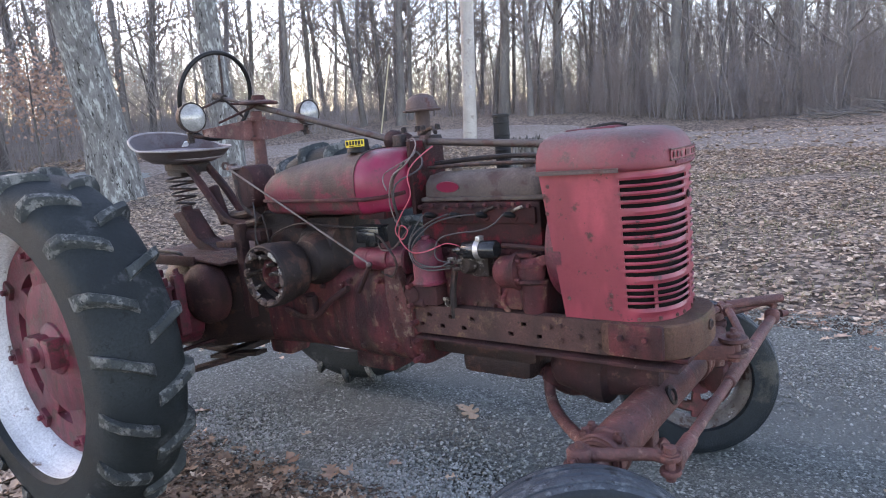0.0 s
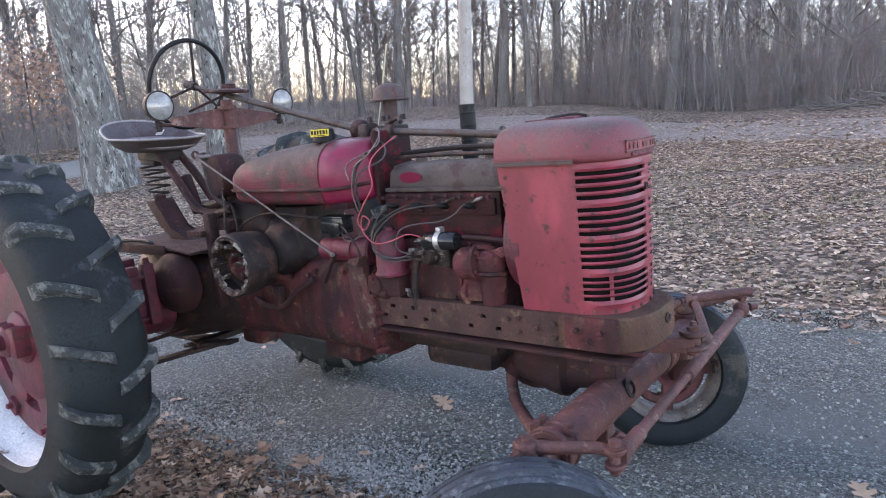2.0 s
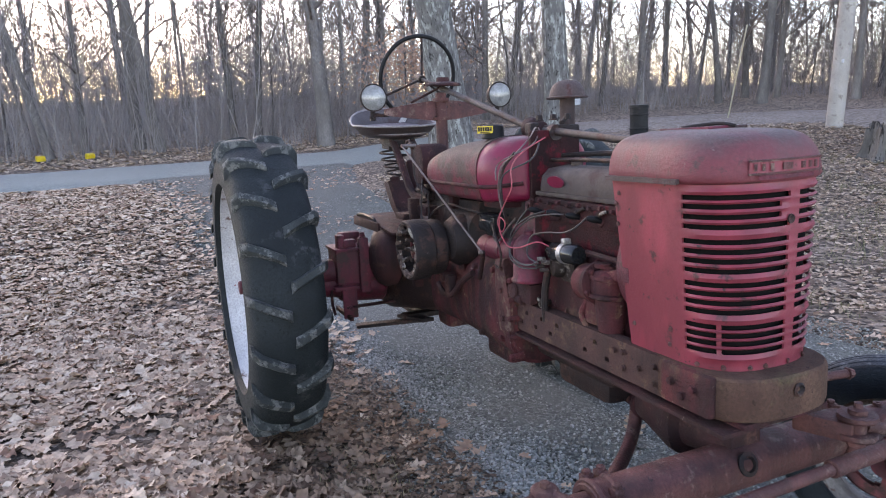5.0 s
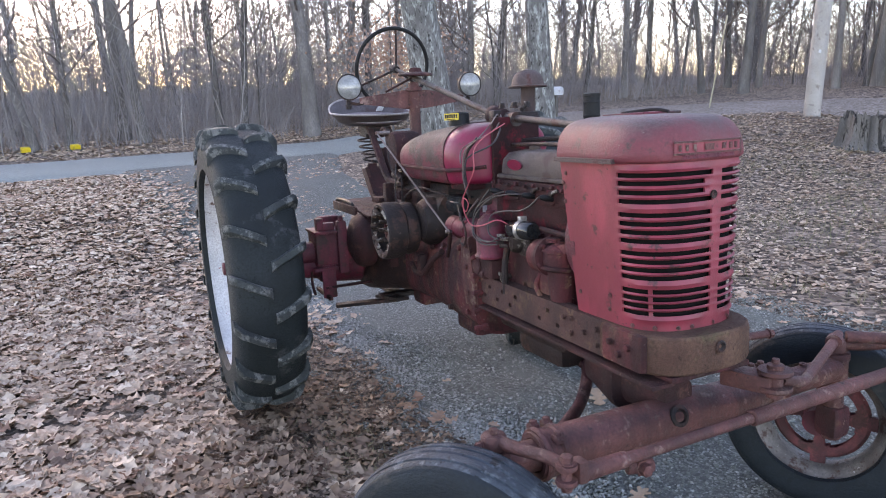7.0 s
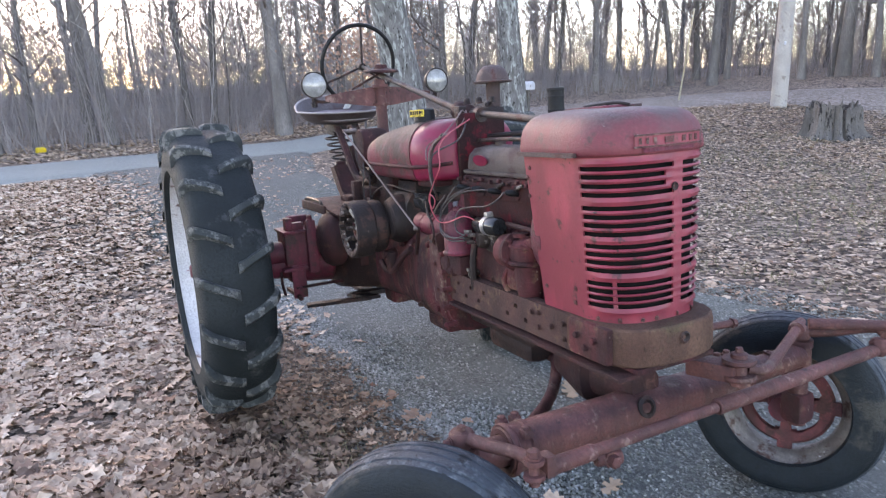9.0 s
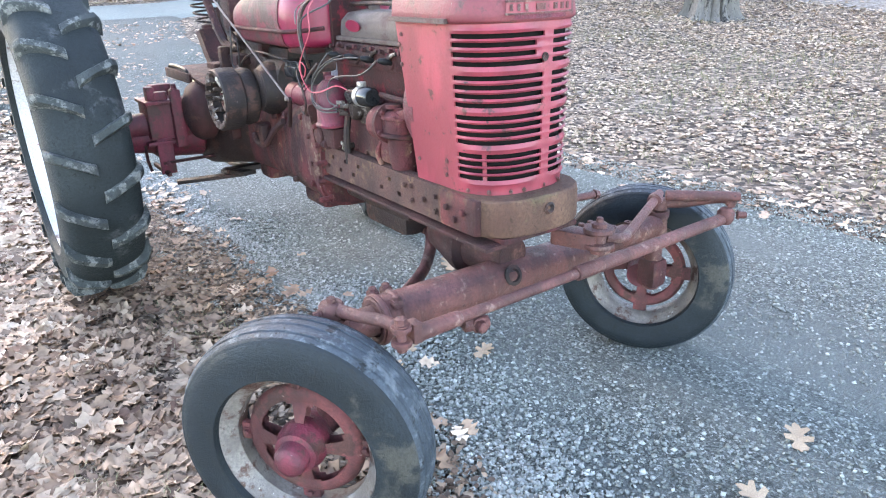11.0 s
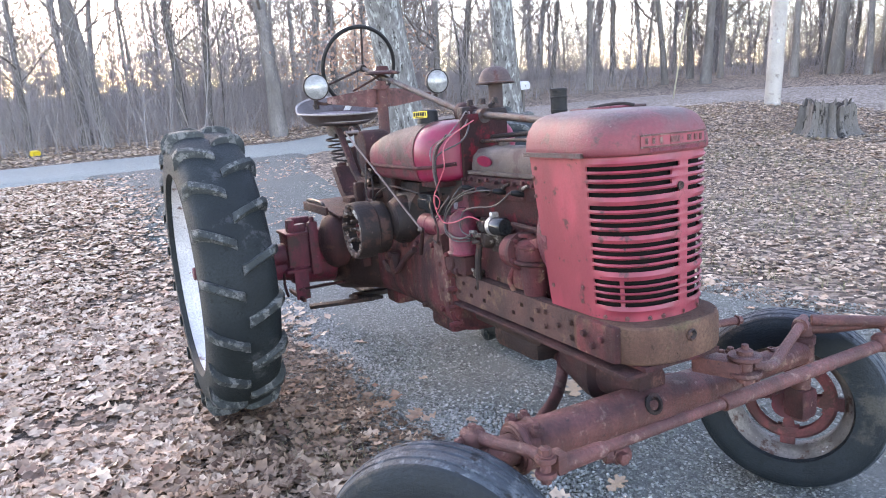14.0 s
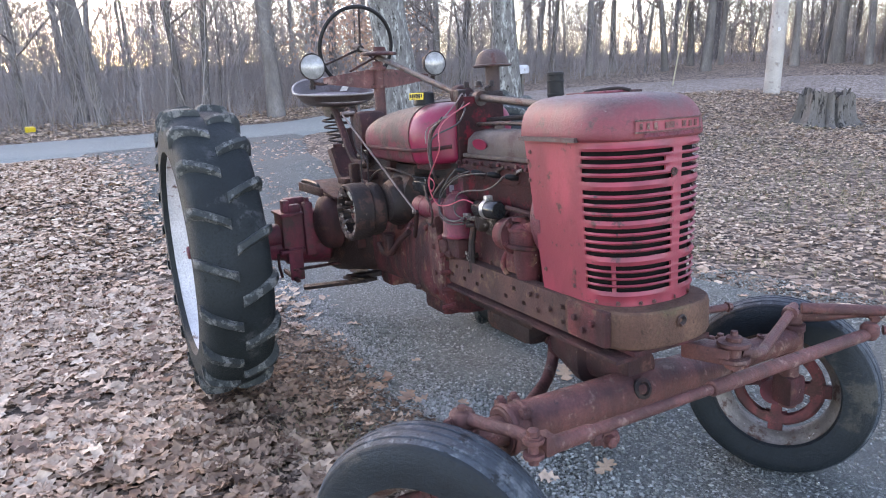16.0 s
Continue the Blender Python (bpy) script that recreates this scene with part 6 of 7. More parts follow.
# ---- woods: bare winter trees ----
bark = surf("grey_brown_bark", (0.085, 0.076, 0.071), (0.20, 0.182, 0.172), 3.0, (0.85, 1.0), 0, 0.9, 24.0, (0.22, 0.215, 0.20), 0.22, 5.0, None, 0.3, 0.22, 0.0, 0.3, grit=0.012)
bark_lichen = surf("lichened_oak_bark", (0.065, 0.062, 0.060), (0.19, 0.185, 0.178), 11.0, (0.9, 1.0), 0, 1.0, 30.0, (0.33, 0.345, 0.325), 0.36, 12.0, (0.025, 0.023, 0.022), 0.55, 0.0, 0.0, 0.34, grit=0.015)
twigs = surf("bare_twigs", (0.10, 0.084, 0.079), (0.21, 0.18, 0.17), 2.0, (0.85, 1.0), 0, 0.0, 20.0, None, 0.4, 5.0, None, 0.3, 0.25)
# brush greys are lifted: the distant haze is put into this colour
brush_mat = surf("haze_grey_brush", (0.18, 0.16, 0.155), (0.36, 0.33, 0.322), 0.7, (0.85, 1.0), 0, 0.0, 20.0)
old_wood = surf("weathered_grey_wood", (0.07, 0.062, 0.056), (0.185, 0.168, 0.152), 9.0, (0.85, 1.0), 0, 0.9, 40.0, (0.018, 0.015, 0.014), 0.36, 9.0, None, 0.3, 0.0, 0.0, 0.25)
rotten_wood = surf("rotten_dark_wood", (0.022, 0.018, 0.016), (0.07, 0.058, 0.05), 12.0, (0.9, 1.0), 0, 0.9, 40.0, (0.14, 0.12, 0.105), 0.3, 12.0)
pole_wood = surf("pale_weathered_pole", (0.28, 0.255, 0.235), (0.42, 0.39, 0.36), 3.0, (0.8, 0.95), 0, 0.5, 50.0, (0.24, 0.21, 0.19), 0.28, 6.0)


class Skin:
    """Gathers tapered limbs as plain vertex and face lists."""

    def __init__(self):
        self.v, self.f = [], []

    def limb(self, pts, radii, sides):
        base = len(self.v)
        n = len(pts)
        for i, p in enumerate(pts):
            d = (pts[min(i + 1, n - 1)] - pts[max(i - 1, 0)]).normalized()
            u = d.cross(Vector((0.31, 0.87, 0.13)))
            u = u.normalized() if u.length > 1e-4 else d.orthogonal().normalized()
            w = d.cross(u)
            for k in range(sides):
                a = 2 * math.pi * k / sides
                self.v.append(p + radii[i] * (math.cos(a) * u + math.sin(a) * w))
        for i in range(n - 1):
            for k in range(sides):
                a, b = base + i * sides + k, base + i * sides + (k + 1) % sides
                self.f.append((a, b, b + sides, a + sides))

    def mesh(self, name, material):
        me = bpy.data.meshes.new(name)
        me.from_pydata([tuple(p) for p in self.v], [], self.f)
        me.materials.append(material)
        me.polygons.foreach_set("use_smooth", [True] * len(me.polygons))
        return me


def bent(rng, p, d, length, segs, wander, lift):
    pts = [p.copy()]
    for _ in range(segs):
        d = (d + Vector((rng.gauss(0, wander), rng.gauss(0, wander), rng.gauss(0, wander) + lift))).normalized()
        p = p + d * (length / segs)
        pts.append(p.copy())
    return pts, d


def tree_meshes(seed, height, r0, first, limbs, bark_mat, fine=1.0, sides=9, lean=0.03):
    """A trunk and a crown: limbs, branches and twigs."""
    rng = random.Random(seed)
    trunk, crown = Skin(), Skin()
    n = 12
    pts, radii = [], []
    p, d = Vector((0, 0, -0.3)), Vector((rng.gauss(0, lean), rng.gauss(0, lean), 1)).normalized()
    for i in range(n + 1):
        pts.append(p.copy())
        t = i / n
        radii.append(r0 * ((1 - t) ** 0.75 * 0.95 + 0.05) * (1.45 if i == 0 else 1.06 if i == 1 else 1))
        d = (d + Vector((rng.gauss(0, 0.035), rng.gauss(0, 0.035), 0.03))).normalized()
        p = p + d * height / n
    trunk.limb(pts, radii, sides)
    for k in range(limbs):
        t = first + (0.97 - first) * ((k + rng.random()) / limbs) ** 1.5
        i = min(n - 1, int(t * n))
        q = pts[i].lerp(pts[i + 1], t * n - i)
        az, up = rng.uniform(0, 2 * math.pi), rng.uniform(0.3, 1.4)
        dd = Vector((math.cos(az), math.sin(az), up)).normalized()
        ln = height * rng.uniform(0.14, 0.30) * (1.15 - t * 0.6)
        rr = min(radii[i] * 0.42, 0.022 + 0.010 * ln) * rng.uniform(0.5, 1)
        lp, ld = bent(rng, q, dd, ln, 5, 0.24, 0.07)
        crown.limb(lp, [rr * (1 - 0.85 * j / 5) for j in range(6)], 5)
        for b in range(int(5 * fine) + 1):
            s = rng.uniform(0.25, 0.98)
            j = min(4, int(s * 5))
            q2 = lp[j].lerp(lp[j + 1], s * 5 - j)
            d2 = (ld + Vector((rng.gauss(0, 0.7), rng.gauss(0, 0.7), rng.gauss(0.1, 0.5)))).normalized()
            l2 = ln * rng.uniform(0.25, 0.5)
            bp, bd = bent(rng, q2, d2, l2, 3, 0.3, 0.05)
            r2 = max(0.008, rr * 0.35)
            crown.limb(bp, [r2, r2 * 0.7, r2 * 0.45, r2 * 0.2], 4)
            for w in range(int(4 * fine)):
                s2 = rng.uniform(0.2, 1.0)
                j2 = min(2, int(s2 * 3))
                q3 = bp[j2].lerp(bp[j2 + 1], s2 * 3 - j2)
                d3 = (bd + Vector((rng.gauss(0, 0.8), rng.gauss(0, 0.8), rng.gauss(0.15, 0.5)))).normalized()
                tp, _ = bent(rng, q3, d3, rng.uniform(0.35, 1.15), 1, 0.25, 0.05)
                crown.limb(tp, [0.0075, 0.0025], 3)
    return trunk.mesh("trunk", bark_mat), crown.mesh("crown", twigs)


KINDS = [tree_meshes(11 + k, h, r, f, l, bark, q, sd) for k, (h, r, f, l, q, sd) in enumerate(((16, 0.14, 0.14, 18, 1.0, 9), (18, 0.18, 0.18, 18, 1.0, 9), (14, 0.095, 0.12, 17, 1.0, 8), (16, 0.125, 0.16, 17, 1.0, 9), (12, 0.060, 0.12, 15, 0.8, 6), (15, 0.105, 0.14, 17, 1.0, 8), (10, 0.040, 0.14, 13, 0.6, 6), (19, 0.21, 0.2, 17, 1.0, 10)))]
BIG = [tree_meshes(71, 20, 0.40, 0.30, 16, bark_lichen, 1.0, 16, 0.01), tree_meshes(74, 18, 0.30, 0.28, 16, bark_lichen, 1.0, 16, 0.01)]


def plant(meshes, x, y, turn, k, label, lean=(0, 0), group="woodland trees"):
    t = thing("tree", label, "tree", pose(x, y, ground_z(x, y) - 0.02, lean[0], lean[1], turn) @ Matrix.Scale(k, 4), group)
    for nm, me in zip(("trunk", "crown"), meshes):
        ob = new(nm, me)
        ob.parent = t
    return t


plant(BIG[0], -10.06, 4.78, 0, 1.0, "thick lichened oak trunk beside the road, bare in winter", (6.0, -3.0), "roadside oaks")
plant(BIG[1], -10.33, 7.63, 140, 1.0, "grey lichened oak trunk beside the road, bare in winter", (0, -1), "roadside oaks")
for x, y, kind, k, lean in ((-17.6, 3.95, 7, 1.05, (0, -2)), (-18.25, -0.8, 3, 1.15, (0, -6)), (-20.9, 6.3, 1, 0.9, (0, -2)), (-20.7, 6.95, 3, 1.0, (0, -2)), (-17.6, 17.2, 3, 0.95, (0, 0)), (-19.5, 17.6, 5, 1.1, (0, 0)), (-18.0, -3.6, 5, 1.1, (6, -8)), (-19.5, 1.5, 3, 0.9, (0, -3)), (-20, 10.8, 0, 1.0, (0, 0)), (-17.5, 12.5, 2, 1.0, (0, 0)), (-13.4, 17.6, 1, 0.85, (0, 0)), (-9.0, 19.5, 5, 1.0, (0, 2)), (-4.6, 21.0, 1, 1.0, (0, 0)), (-21.5, -6.5, 1, 1.0, (4, -4))):
    plant(KINDS[kind], x, y, 37 * x % 360, k, "slim grey bare tree at the edge of the woods", lean)

# straight trunks along the track's far side, by their bearing and distance from the yard
for az, d, kind, k in ((51.5, 29, 5, 1.0), (48.4, 27, 3, 1.0), (42.6, 27, 5, 1.05), (41.0, 29, 0, 0.9), (38.8, 28, 2, 1.1), (33.6, 26, 3, 0.95), (31.9, 27, 5, 1.0), (30.4, 30, 2, 1.0), (26.6, 26.5, 1, 1.0), (24.4, 29, 2, 1.1), (22.9, 28, 5, 1.0), (21.1, 27, 3, 0.95), (17.6, 30, 2, 1.0), (14.1, 28, 5, 0.9), (9.6, 29, 2, 1.0)):
    x, y = 3.0 - math.sin(radians(az)) * d, -2.2 + math.cos(radians(az)) * d
    plant(KINDS[kind], x, y, 53 * az % 360, k, "straight grey bare tree behind the dirt track", (0.6 * math.sin(az), 1.5 * math.cos(3 * az)))


def in_woods(x, y, margin):
    r, az = math.hypot(x, y), math.degrees(math.atan2(-x, y))
    if not -22 < az < 118 or on_road(x, y) < margin:
        return False
    if az > 60:
        return x < -14.5 - margin
    if y > 20 or (x < -14.8 and y > 6):
        return True
    return False


rng = random.Random(5)
placed = []
tries = 0
while len(placed) < 195 and tries < 9000:
    tries += 1
    az, r = radians(rng.uniform(-18, 112)), 18 + 42 * rng.random() ** 0.9
    x, y = -math.sin(az) * r, math.cos(az) * r
    if not in_woods(x, y, 2.0) or any((x - a) ** 2 + (y - b) ** 2 < 1.4 for a, b in placed):
        continue
    placed.append((x, y))
    plant(KINDS[rng.choice((0, 1, 2, 2, 3, 4, 4, 4, 5, 6, 6, 6, 6))], x, y, rng.uniform(0, 360), rng.uniform(0.75, 1.15), "slim grey bare tree in the woods behind the road", (rng.gauss(0, 2), rng.gauss(0, 2.5)))


rng = random.Random(9)
right = []
while len(right) < 50:
    az, r = radians(rng.uniform(-20, 26)), 21 + 26 * rng.random()
    x, y = -math.sin(az) * r, math.cos(az) * r
    if not in_woods(x, y, 2.0):
        continue
    right.append((x, y))
    plant(KINDS[rng.choice((4, 6, 6, 2, 5, 0))], x, y, rng.uniform(0, 360), rng.uniform(0.6, 1.0), "thin tangled bare sapling on the wooded slope", (rng.gauss(0, 5), rng.gauss(0, 5)))


def scatter(name, protos, places, material, label, category, kind="stuff"):
    """One mesh of many copies of small vertex and face arrays; places: rows of x, y, z, turn, tilt, scale."""
    V, F, off = [], [], 0
    for i, (x, y, z, turn, tx, ty, k) in enumerate(places):
        pv, pf = protos[i % len(protos)]
        m = np.array(Euler((tx, ty, turn)).to_matrix())
        V.append((pv * k) @ m.T + (x, y, z))
        F.append(pf + off)
        off += len(pv)
    V, F = np.concatenate(V), np.concatenate(F)
    me = bpy.data.meshes.new(name)
    me.vertices.add(len(V))
    me.vertices.foreach_set("co", V.astype(np.float32).ravel())
    me.loops.add(F.size)
    me.loops.foreach_set("vertex_index", F.astype(np.int32).ravel())
    me.polygons.add(len(F))
    me.polygons.foreach_set("loop_start", np.arange(0, F.size, F.shape[1], dtype=np.int32))
    me.update(calc_edges=True)
    me.validate()
    me.materials.append(material)
    return tagged(new(name, me), label, category, kind=kind)


def stem_proto(seed, height, r, twig_count, sides=3, spread=0.5, bends=2):
    rg = random.Random(seed)
    s = Skin()
    pts, d = bent(rg, Vector((0, 0, -0.1)), Vector((rg.gauss(0, 0.15), rg.gauss(0, 0.15), 1)).normalized(), height, 4, 0.10, 0.05)
    s.limb(pts, [r, r * 0.8, r * 0.6, r * 0.4, r * 0.12], sides)
    for _ in range(twig_count):
        j = rg.randint(0, 3)
        tp, _d = bent(rg, pts[j].lerp(pts[j + 1], rg.random()), Vector((rg.gauss(0, spread), rg.gauss(0, spread), 0.7)).normalized(), height * rg.uniform(0.2, 0.42), bends, 0.2, 0.1)
        s.limb(tp, [r * 0.45, r * 0.3, r * 0.1] if bends == 2 else [r * 0.42, r * 0.1], 3)
    return np.array([tuple(v) for v in s.v]), np.array(s.f)


# thickets at the wood's edge and deep in it: low on the road's side, taller on the slope
protos = [stem_proto(k, 1.0, 0.0040, 11, 3, 0.6, 1) for k in range(12)]
rows = []
while len(rows) < 15000:
    az, r = rng.uniform(-20, 114), 17 + 45 * rng.random() ** 1.1
    x, y = -math.sin(radians(az)) * r, math.cos(radians(az)) * r
    if in_woods(x, y, 1.6 + rng.random()) and noise.noise(Vector((x * 0.25, y * 0.25, 5))) > -0.35:
        tall = 1.15 - 0.40 * sstep(62, 45, az) * sstep(14, 24, az)
        rows.append((x, y, ground_z(x, y), rng.uniform(0, 6.28), rng.gauss(0, 0.05), rng.gauss(0, 0.05), tall * (0.8 + 3.8 * rng.random() ** 2.0)))
scatter("brush_thicket", protos, rows, brush_mat, "dense grey-brown leafless brush along the wood edge", "brush")
protos = [stem_proto(40 + k, 1.0, 0.0046, 26, 3, 0.8, 1) for k in range(8)]
rows = []
while len(rows) < 1500:
    az, r = rng.uniform(-24, 118), 38 + 62 * rng.random()
    x, y = -math.sin(radians(az)) * r, math.cos(radians(az)) * r
    rows.append((x, y, ground_z(x, y), rng.uniform(0, 6.28), rng.gauss(0, 0.05), rng.gauss(0, 0.05), (2.5 + 6.0 * rng.random() ** 2) * (1.0 - 0.2 * sstep(62, 45, az))))
scatter("far_woods", protos, rows, brush_mat, "far bare woods fading into grey", "woods")
protos = [stem_proto(80 + k, 1.0, 0.0062, 60, 3, 0.9, 2) for k in range(10)]
rows = []
while len(rows) < 235:
    az, r = rng.uniform(-22, 114), 42 + 45 * rng.random()
    x, y = -math.sin(radians(az)) * r, math.cos(radians(az)) * r
    if in_woods(x, y, 3.0):
        rows.append((x, y, ground_z(x, y), rng.uniform(0, 6.28), rng.gauss(0, 0.04), rng.gauss(0, 0.04), rng.uniform(10, 17)))
scatter("far_trees", protos, rows, twigs, "bare tree tops deep in the woods", "trees")
protos = [stem_proto(60 + k, 1.0, 0.0046, 30, 3, 1.3, 2) for k in range(8)]
rows = []
while len(rows) < 1300:
    az, r = rng.uniform(-22, 26), 20 + 16 * rng.random() ** 1.4
    x, y = -math.sin(radians(az)) * r, math.cos(radians(az)) * r
    if in_woods(x, y, 1.0):
        rows.append((x, y, ground_z(x, y), rng.uniform(0, 6.28), rng.gauss(0, 0.12), rng.gauss(0, 0.12), rng.uniform(1.0, 2.8)))
scatter("brown_shrubs", protos, rows, surf("brown_shrub_twigs", (0.17, 0.135, 0.122), (0.32, 0.265, 0.245), 0.8, (0.85, 1.0), 0, 0.0, 20.0), "tangled brown leafless shrubs on the slope", "shrubs")

# a young beech that keeps its dry leaves
beech = plant(KINDS[6], -15.6, 5.9, 40, 0.75, "young beech holding dry pinkish brown leaves", (0, 3), "")
rng = random.Random(33)
V, F = [], []
for _ in range(1500):
    u = Vector((rng.gauss(0, 1), rng.gauss(0, 1), rng.gauss(0, 1)))
    c = Vector((0, 0, 3.0)) + Vector((u.x * 1.05, u.y * 1.05, u.z * 0.7))
    d = Vector((rng.gauss(0, 1), rng.gauss(0, 1), rng.gauss(-0.5, 0.6))).normalized()
    e = d.orthogonal().normalized() * rng.uniform(0.035, 0.055)
    l, n = rng.uniform(0.11, 0.17), len(V)
    V += [c, c + d * l * 0.5 + e, c + d * l, c + d * l * 0.5 - e + d.cross(e) * 0.4]
    F.append((n, n + 1, n + 2, n + 3))
me = bpy.data.meshes.new("dry_leaves")
me.from_pydata([tuple(v) for v in V], [], F)
me.materials.append(surf("dry_beech_leaves", (0.26, 0.14, 0.10), (0.40, 0.25, 0.19), 3.0, (0.7, 0.9), 0, 0.0, 20.0))
ob = new("dry_leaves", me)
ob.parent = beech
tagged(ob, "dry pinkish brown leaves")

# ---- stump, pole, guy, mailbox, markers ----
def stump():
    """A sawn stump, fluted and split, with a dark rotten top."""
    x0, y0 = -4.55, 10.97
    t = thing("tree_stump", "large weathered grey tree stump with a split dark rotten top", "stump", pose(x0, y0, ground_z(x0, y0) - 0.05, 0, 0, 20))
    rg = random.Random(8)
    n = 72
    flute = [1 + 0.07 * math.sin(7 * 2 * math.pi * k / n + 1) + 0.05 * math.sin(17 * 2 * math.pi * k / n) + rg.uniform(-0.03, 0.03) - (0.16 if k in (9, 10, 44, 62) else 0) for k in range(n)]
    rim = [0.60 + 0.05 * math.sin(3 * 2 * math.pi * k / n) + rg.choice((-0.05, -0.02, 0.0, 0.02, 0.03)) - (0.14 if k in (9, 10, 44, 62) else 0) for k in range(n)]
    bm = bmesh.new()
    secs = []
    for u, r in ((0.0, 0.62), (0.12, 0.53), (0.3, 0.47), (0.6, 0.44), (0.85, 0.435), (1.0, 0.43)):
        secs.append([Vector((r * (1 + (flute[k] - 1) * (1.5 - 0.5 * u)) * math.cos(2 * math.pi * k / n), r * (1 + (flute[k] - 1) * (1.5 - 0.5 * u)) * math.sin(2 * math.pi * k / n), u * rim[k] + 0.01 * math.sin(9 * u + k))) for k in range(n)])
    secs.append([Vector((v.x * 0.90, v.y * 0.90, v.z - 0.01)) for v in secs[-1]])
    loft(bm, secs, False)
    part("stump_body", bm, old_wood, t, "", 25)
    bm = bmesh.new()
    tops = [[Vector((q * v.x, q * v.y, v.z - d + rg.uniform(-0.03, 0.03))) for v in secs[-1]] for q, d in ((1.0, 0.005), (0.8, 0.09), (0.5, 0.05), (0.2, 0.10))]
    loft(bm, tops, False)
    bm.faces.new([bm.verts.new(v + Vector((0, 0, -0.004))) for v in tops[-1]])
    part("stump_top", bm, rotten_wood, t, "dark rotten broken top", 25)
    for k in range(9):
        a = rg.uniform(0, 6.28)
        bm = bmesh.new()
        c = Vector((0.36 * math.cos(a), 0.36 * math.sin(a), 0.52))
        prism(bm, [(-0.05, 0), (0.05, 0), (0.02, 0.10), (0.0, 0.15 + 0.05 * rg.random()), (-0.03, 0.08)], -0.012, 0.012, pose(c.x, c.y, c.z, rg.gauss(0, 8), rg.gauss(0, 8), math.degrees(a) + 90), 0.004)
        part("splinter", bm, old_wood if k % 3 else rotten_wood, t)


stump()
pole = thing("utility_pole", "pale weathered wooden utility pole beside the road", "utility pole", pose(-7.25, 13.0, ground_z(-7.25, 13.0) - 0.3, 0, 0.5, 0))
bm = bmesh.new()
lathe(bm, [(0.185, 0), (0.178, 0.5), (0.165, 4.0), (0.14, 10.0), (0.0, 10.02)], Matrix(), 20)
part("shaft", bm, pole_wood, pole)
bm = bmesh.new()
box(bm, (0.13, -0.13, 1.72), (0.05, 0.03, 0.07), 0.008)
part("tag", bm, white_rim, pole, "small pale metal tag")
guy = thing("guy_guard", "thin pale yellow leaning guy wire guard", "guy wire", pose(-10.88, 13.55, ground_z(-10.88, 13.55) - 0.05))
bm = bmesh.new()
rod(bm, (0, 0, 0), (1.55, -1.2, 2.35), 0.020, 0.018, 8)
part("guard_tube", bm, surf("faded_yellow_plastic", (0.46, 0.42, 0.30), (0.56, 0.52, 0.40), 5.0, (0.5, 0.7), 0, 0.0), guy)
mb = thing("mailbox", "white mailbox on a post beside the oak", "mailbox", pose(-10.4, 8.1, ground_z(-10.4, 8.1), 0, 0, -60) @ Matrix.Scale(1.05, 4))
bm = bmesh.new()
box(bm, (0, 0, 0.40), (0.09, 0.09, 0.90), 0.01)
part("post", bm, old_wood, mb)
bm = bmesh.new()
prism(bm, [(-0.085, 0)] + [(-0.085 * math.cos(math.pi * k / 10), 0.10 + 0.085 * math.sin(math.pi * k / 10)) for k in range(11)] + [(0.085, 0)], -0.24, 0.24, pose(0, 0, 0.85, 0, 0, 90), 0.004)
body = part("box_body", bm, white_rim, mb, "white metal box")
bm = bmesh.new()
box(bm, (0.246, 0, 0.94), (0.008, 0.13, 0.13), 0.002)
part("box_door", bm, grime, body, "dark open front")
for x, y, a in ((-17.1, -3.75, 10), (-17.2, -2.6, 25)):
    mk = thing("road_marker", "small yellow plastic block at the roadside", "marker", pose(x, y, ground_z(x, y) + 0.0, 0, 0, a), "yellow roadside blocks")
    bm = bmesh.new()
    box(bm, (0, 0, 0.10), (0.15, 0.22, 0.16), 0.03, (0, 14, 6))
    part("block", bm, yellow, mk)
    bm = bmesh.new()
    box(bm, (0.0, 0, 0.02), (0.28, 0.42, 0.05), 0.01)
    part("base", bm, old_wood, mk)

# a heap of cut branches at the foot of the slope
heap = Skin()
rng = random.Random(61)
for _ in range(120):
    c = Vector((rng.uniform(-0.6, 4.6), rng.gauss(18.6, 0.4), 0))
    c.z = ground_z(c.x, c.y) + 0.22 * rng.random() ** 2 * sstep(-0.8, 1.5, c.x) + 0.03
    az, ln = rng.uniform(0, 6.28), rng.uniform(0.4, 1.5)
    d = Vector((math.cos(az), 0.6 * math.sin(az), rng.gauss(0.05, 0.14))).normalized()
    pts, _d = bent(rng, c - d * ln * 0.5, d, ln, 3, 0.12, 0.0)
    q = rng.choice((0.008, 0.010, 0.014, 0.022))
    heap.limb(pts, [q, q * 0.9, q * 0.7, q * 0.35], 5)
tagged(new("branch_heap", heap.mesh("branch_heap", bark)), "low heap of cut grey branches below the slope", "branches", kind="stuff")

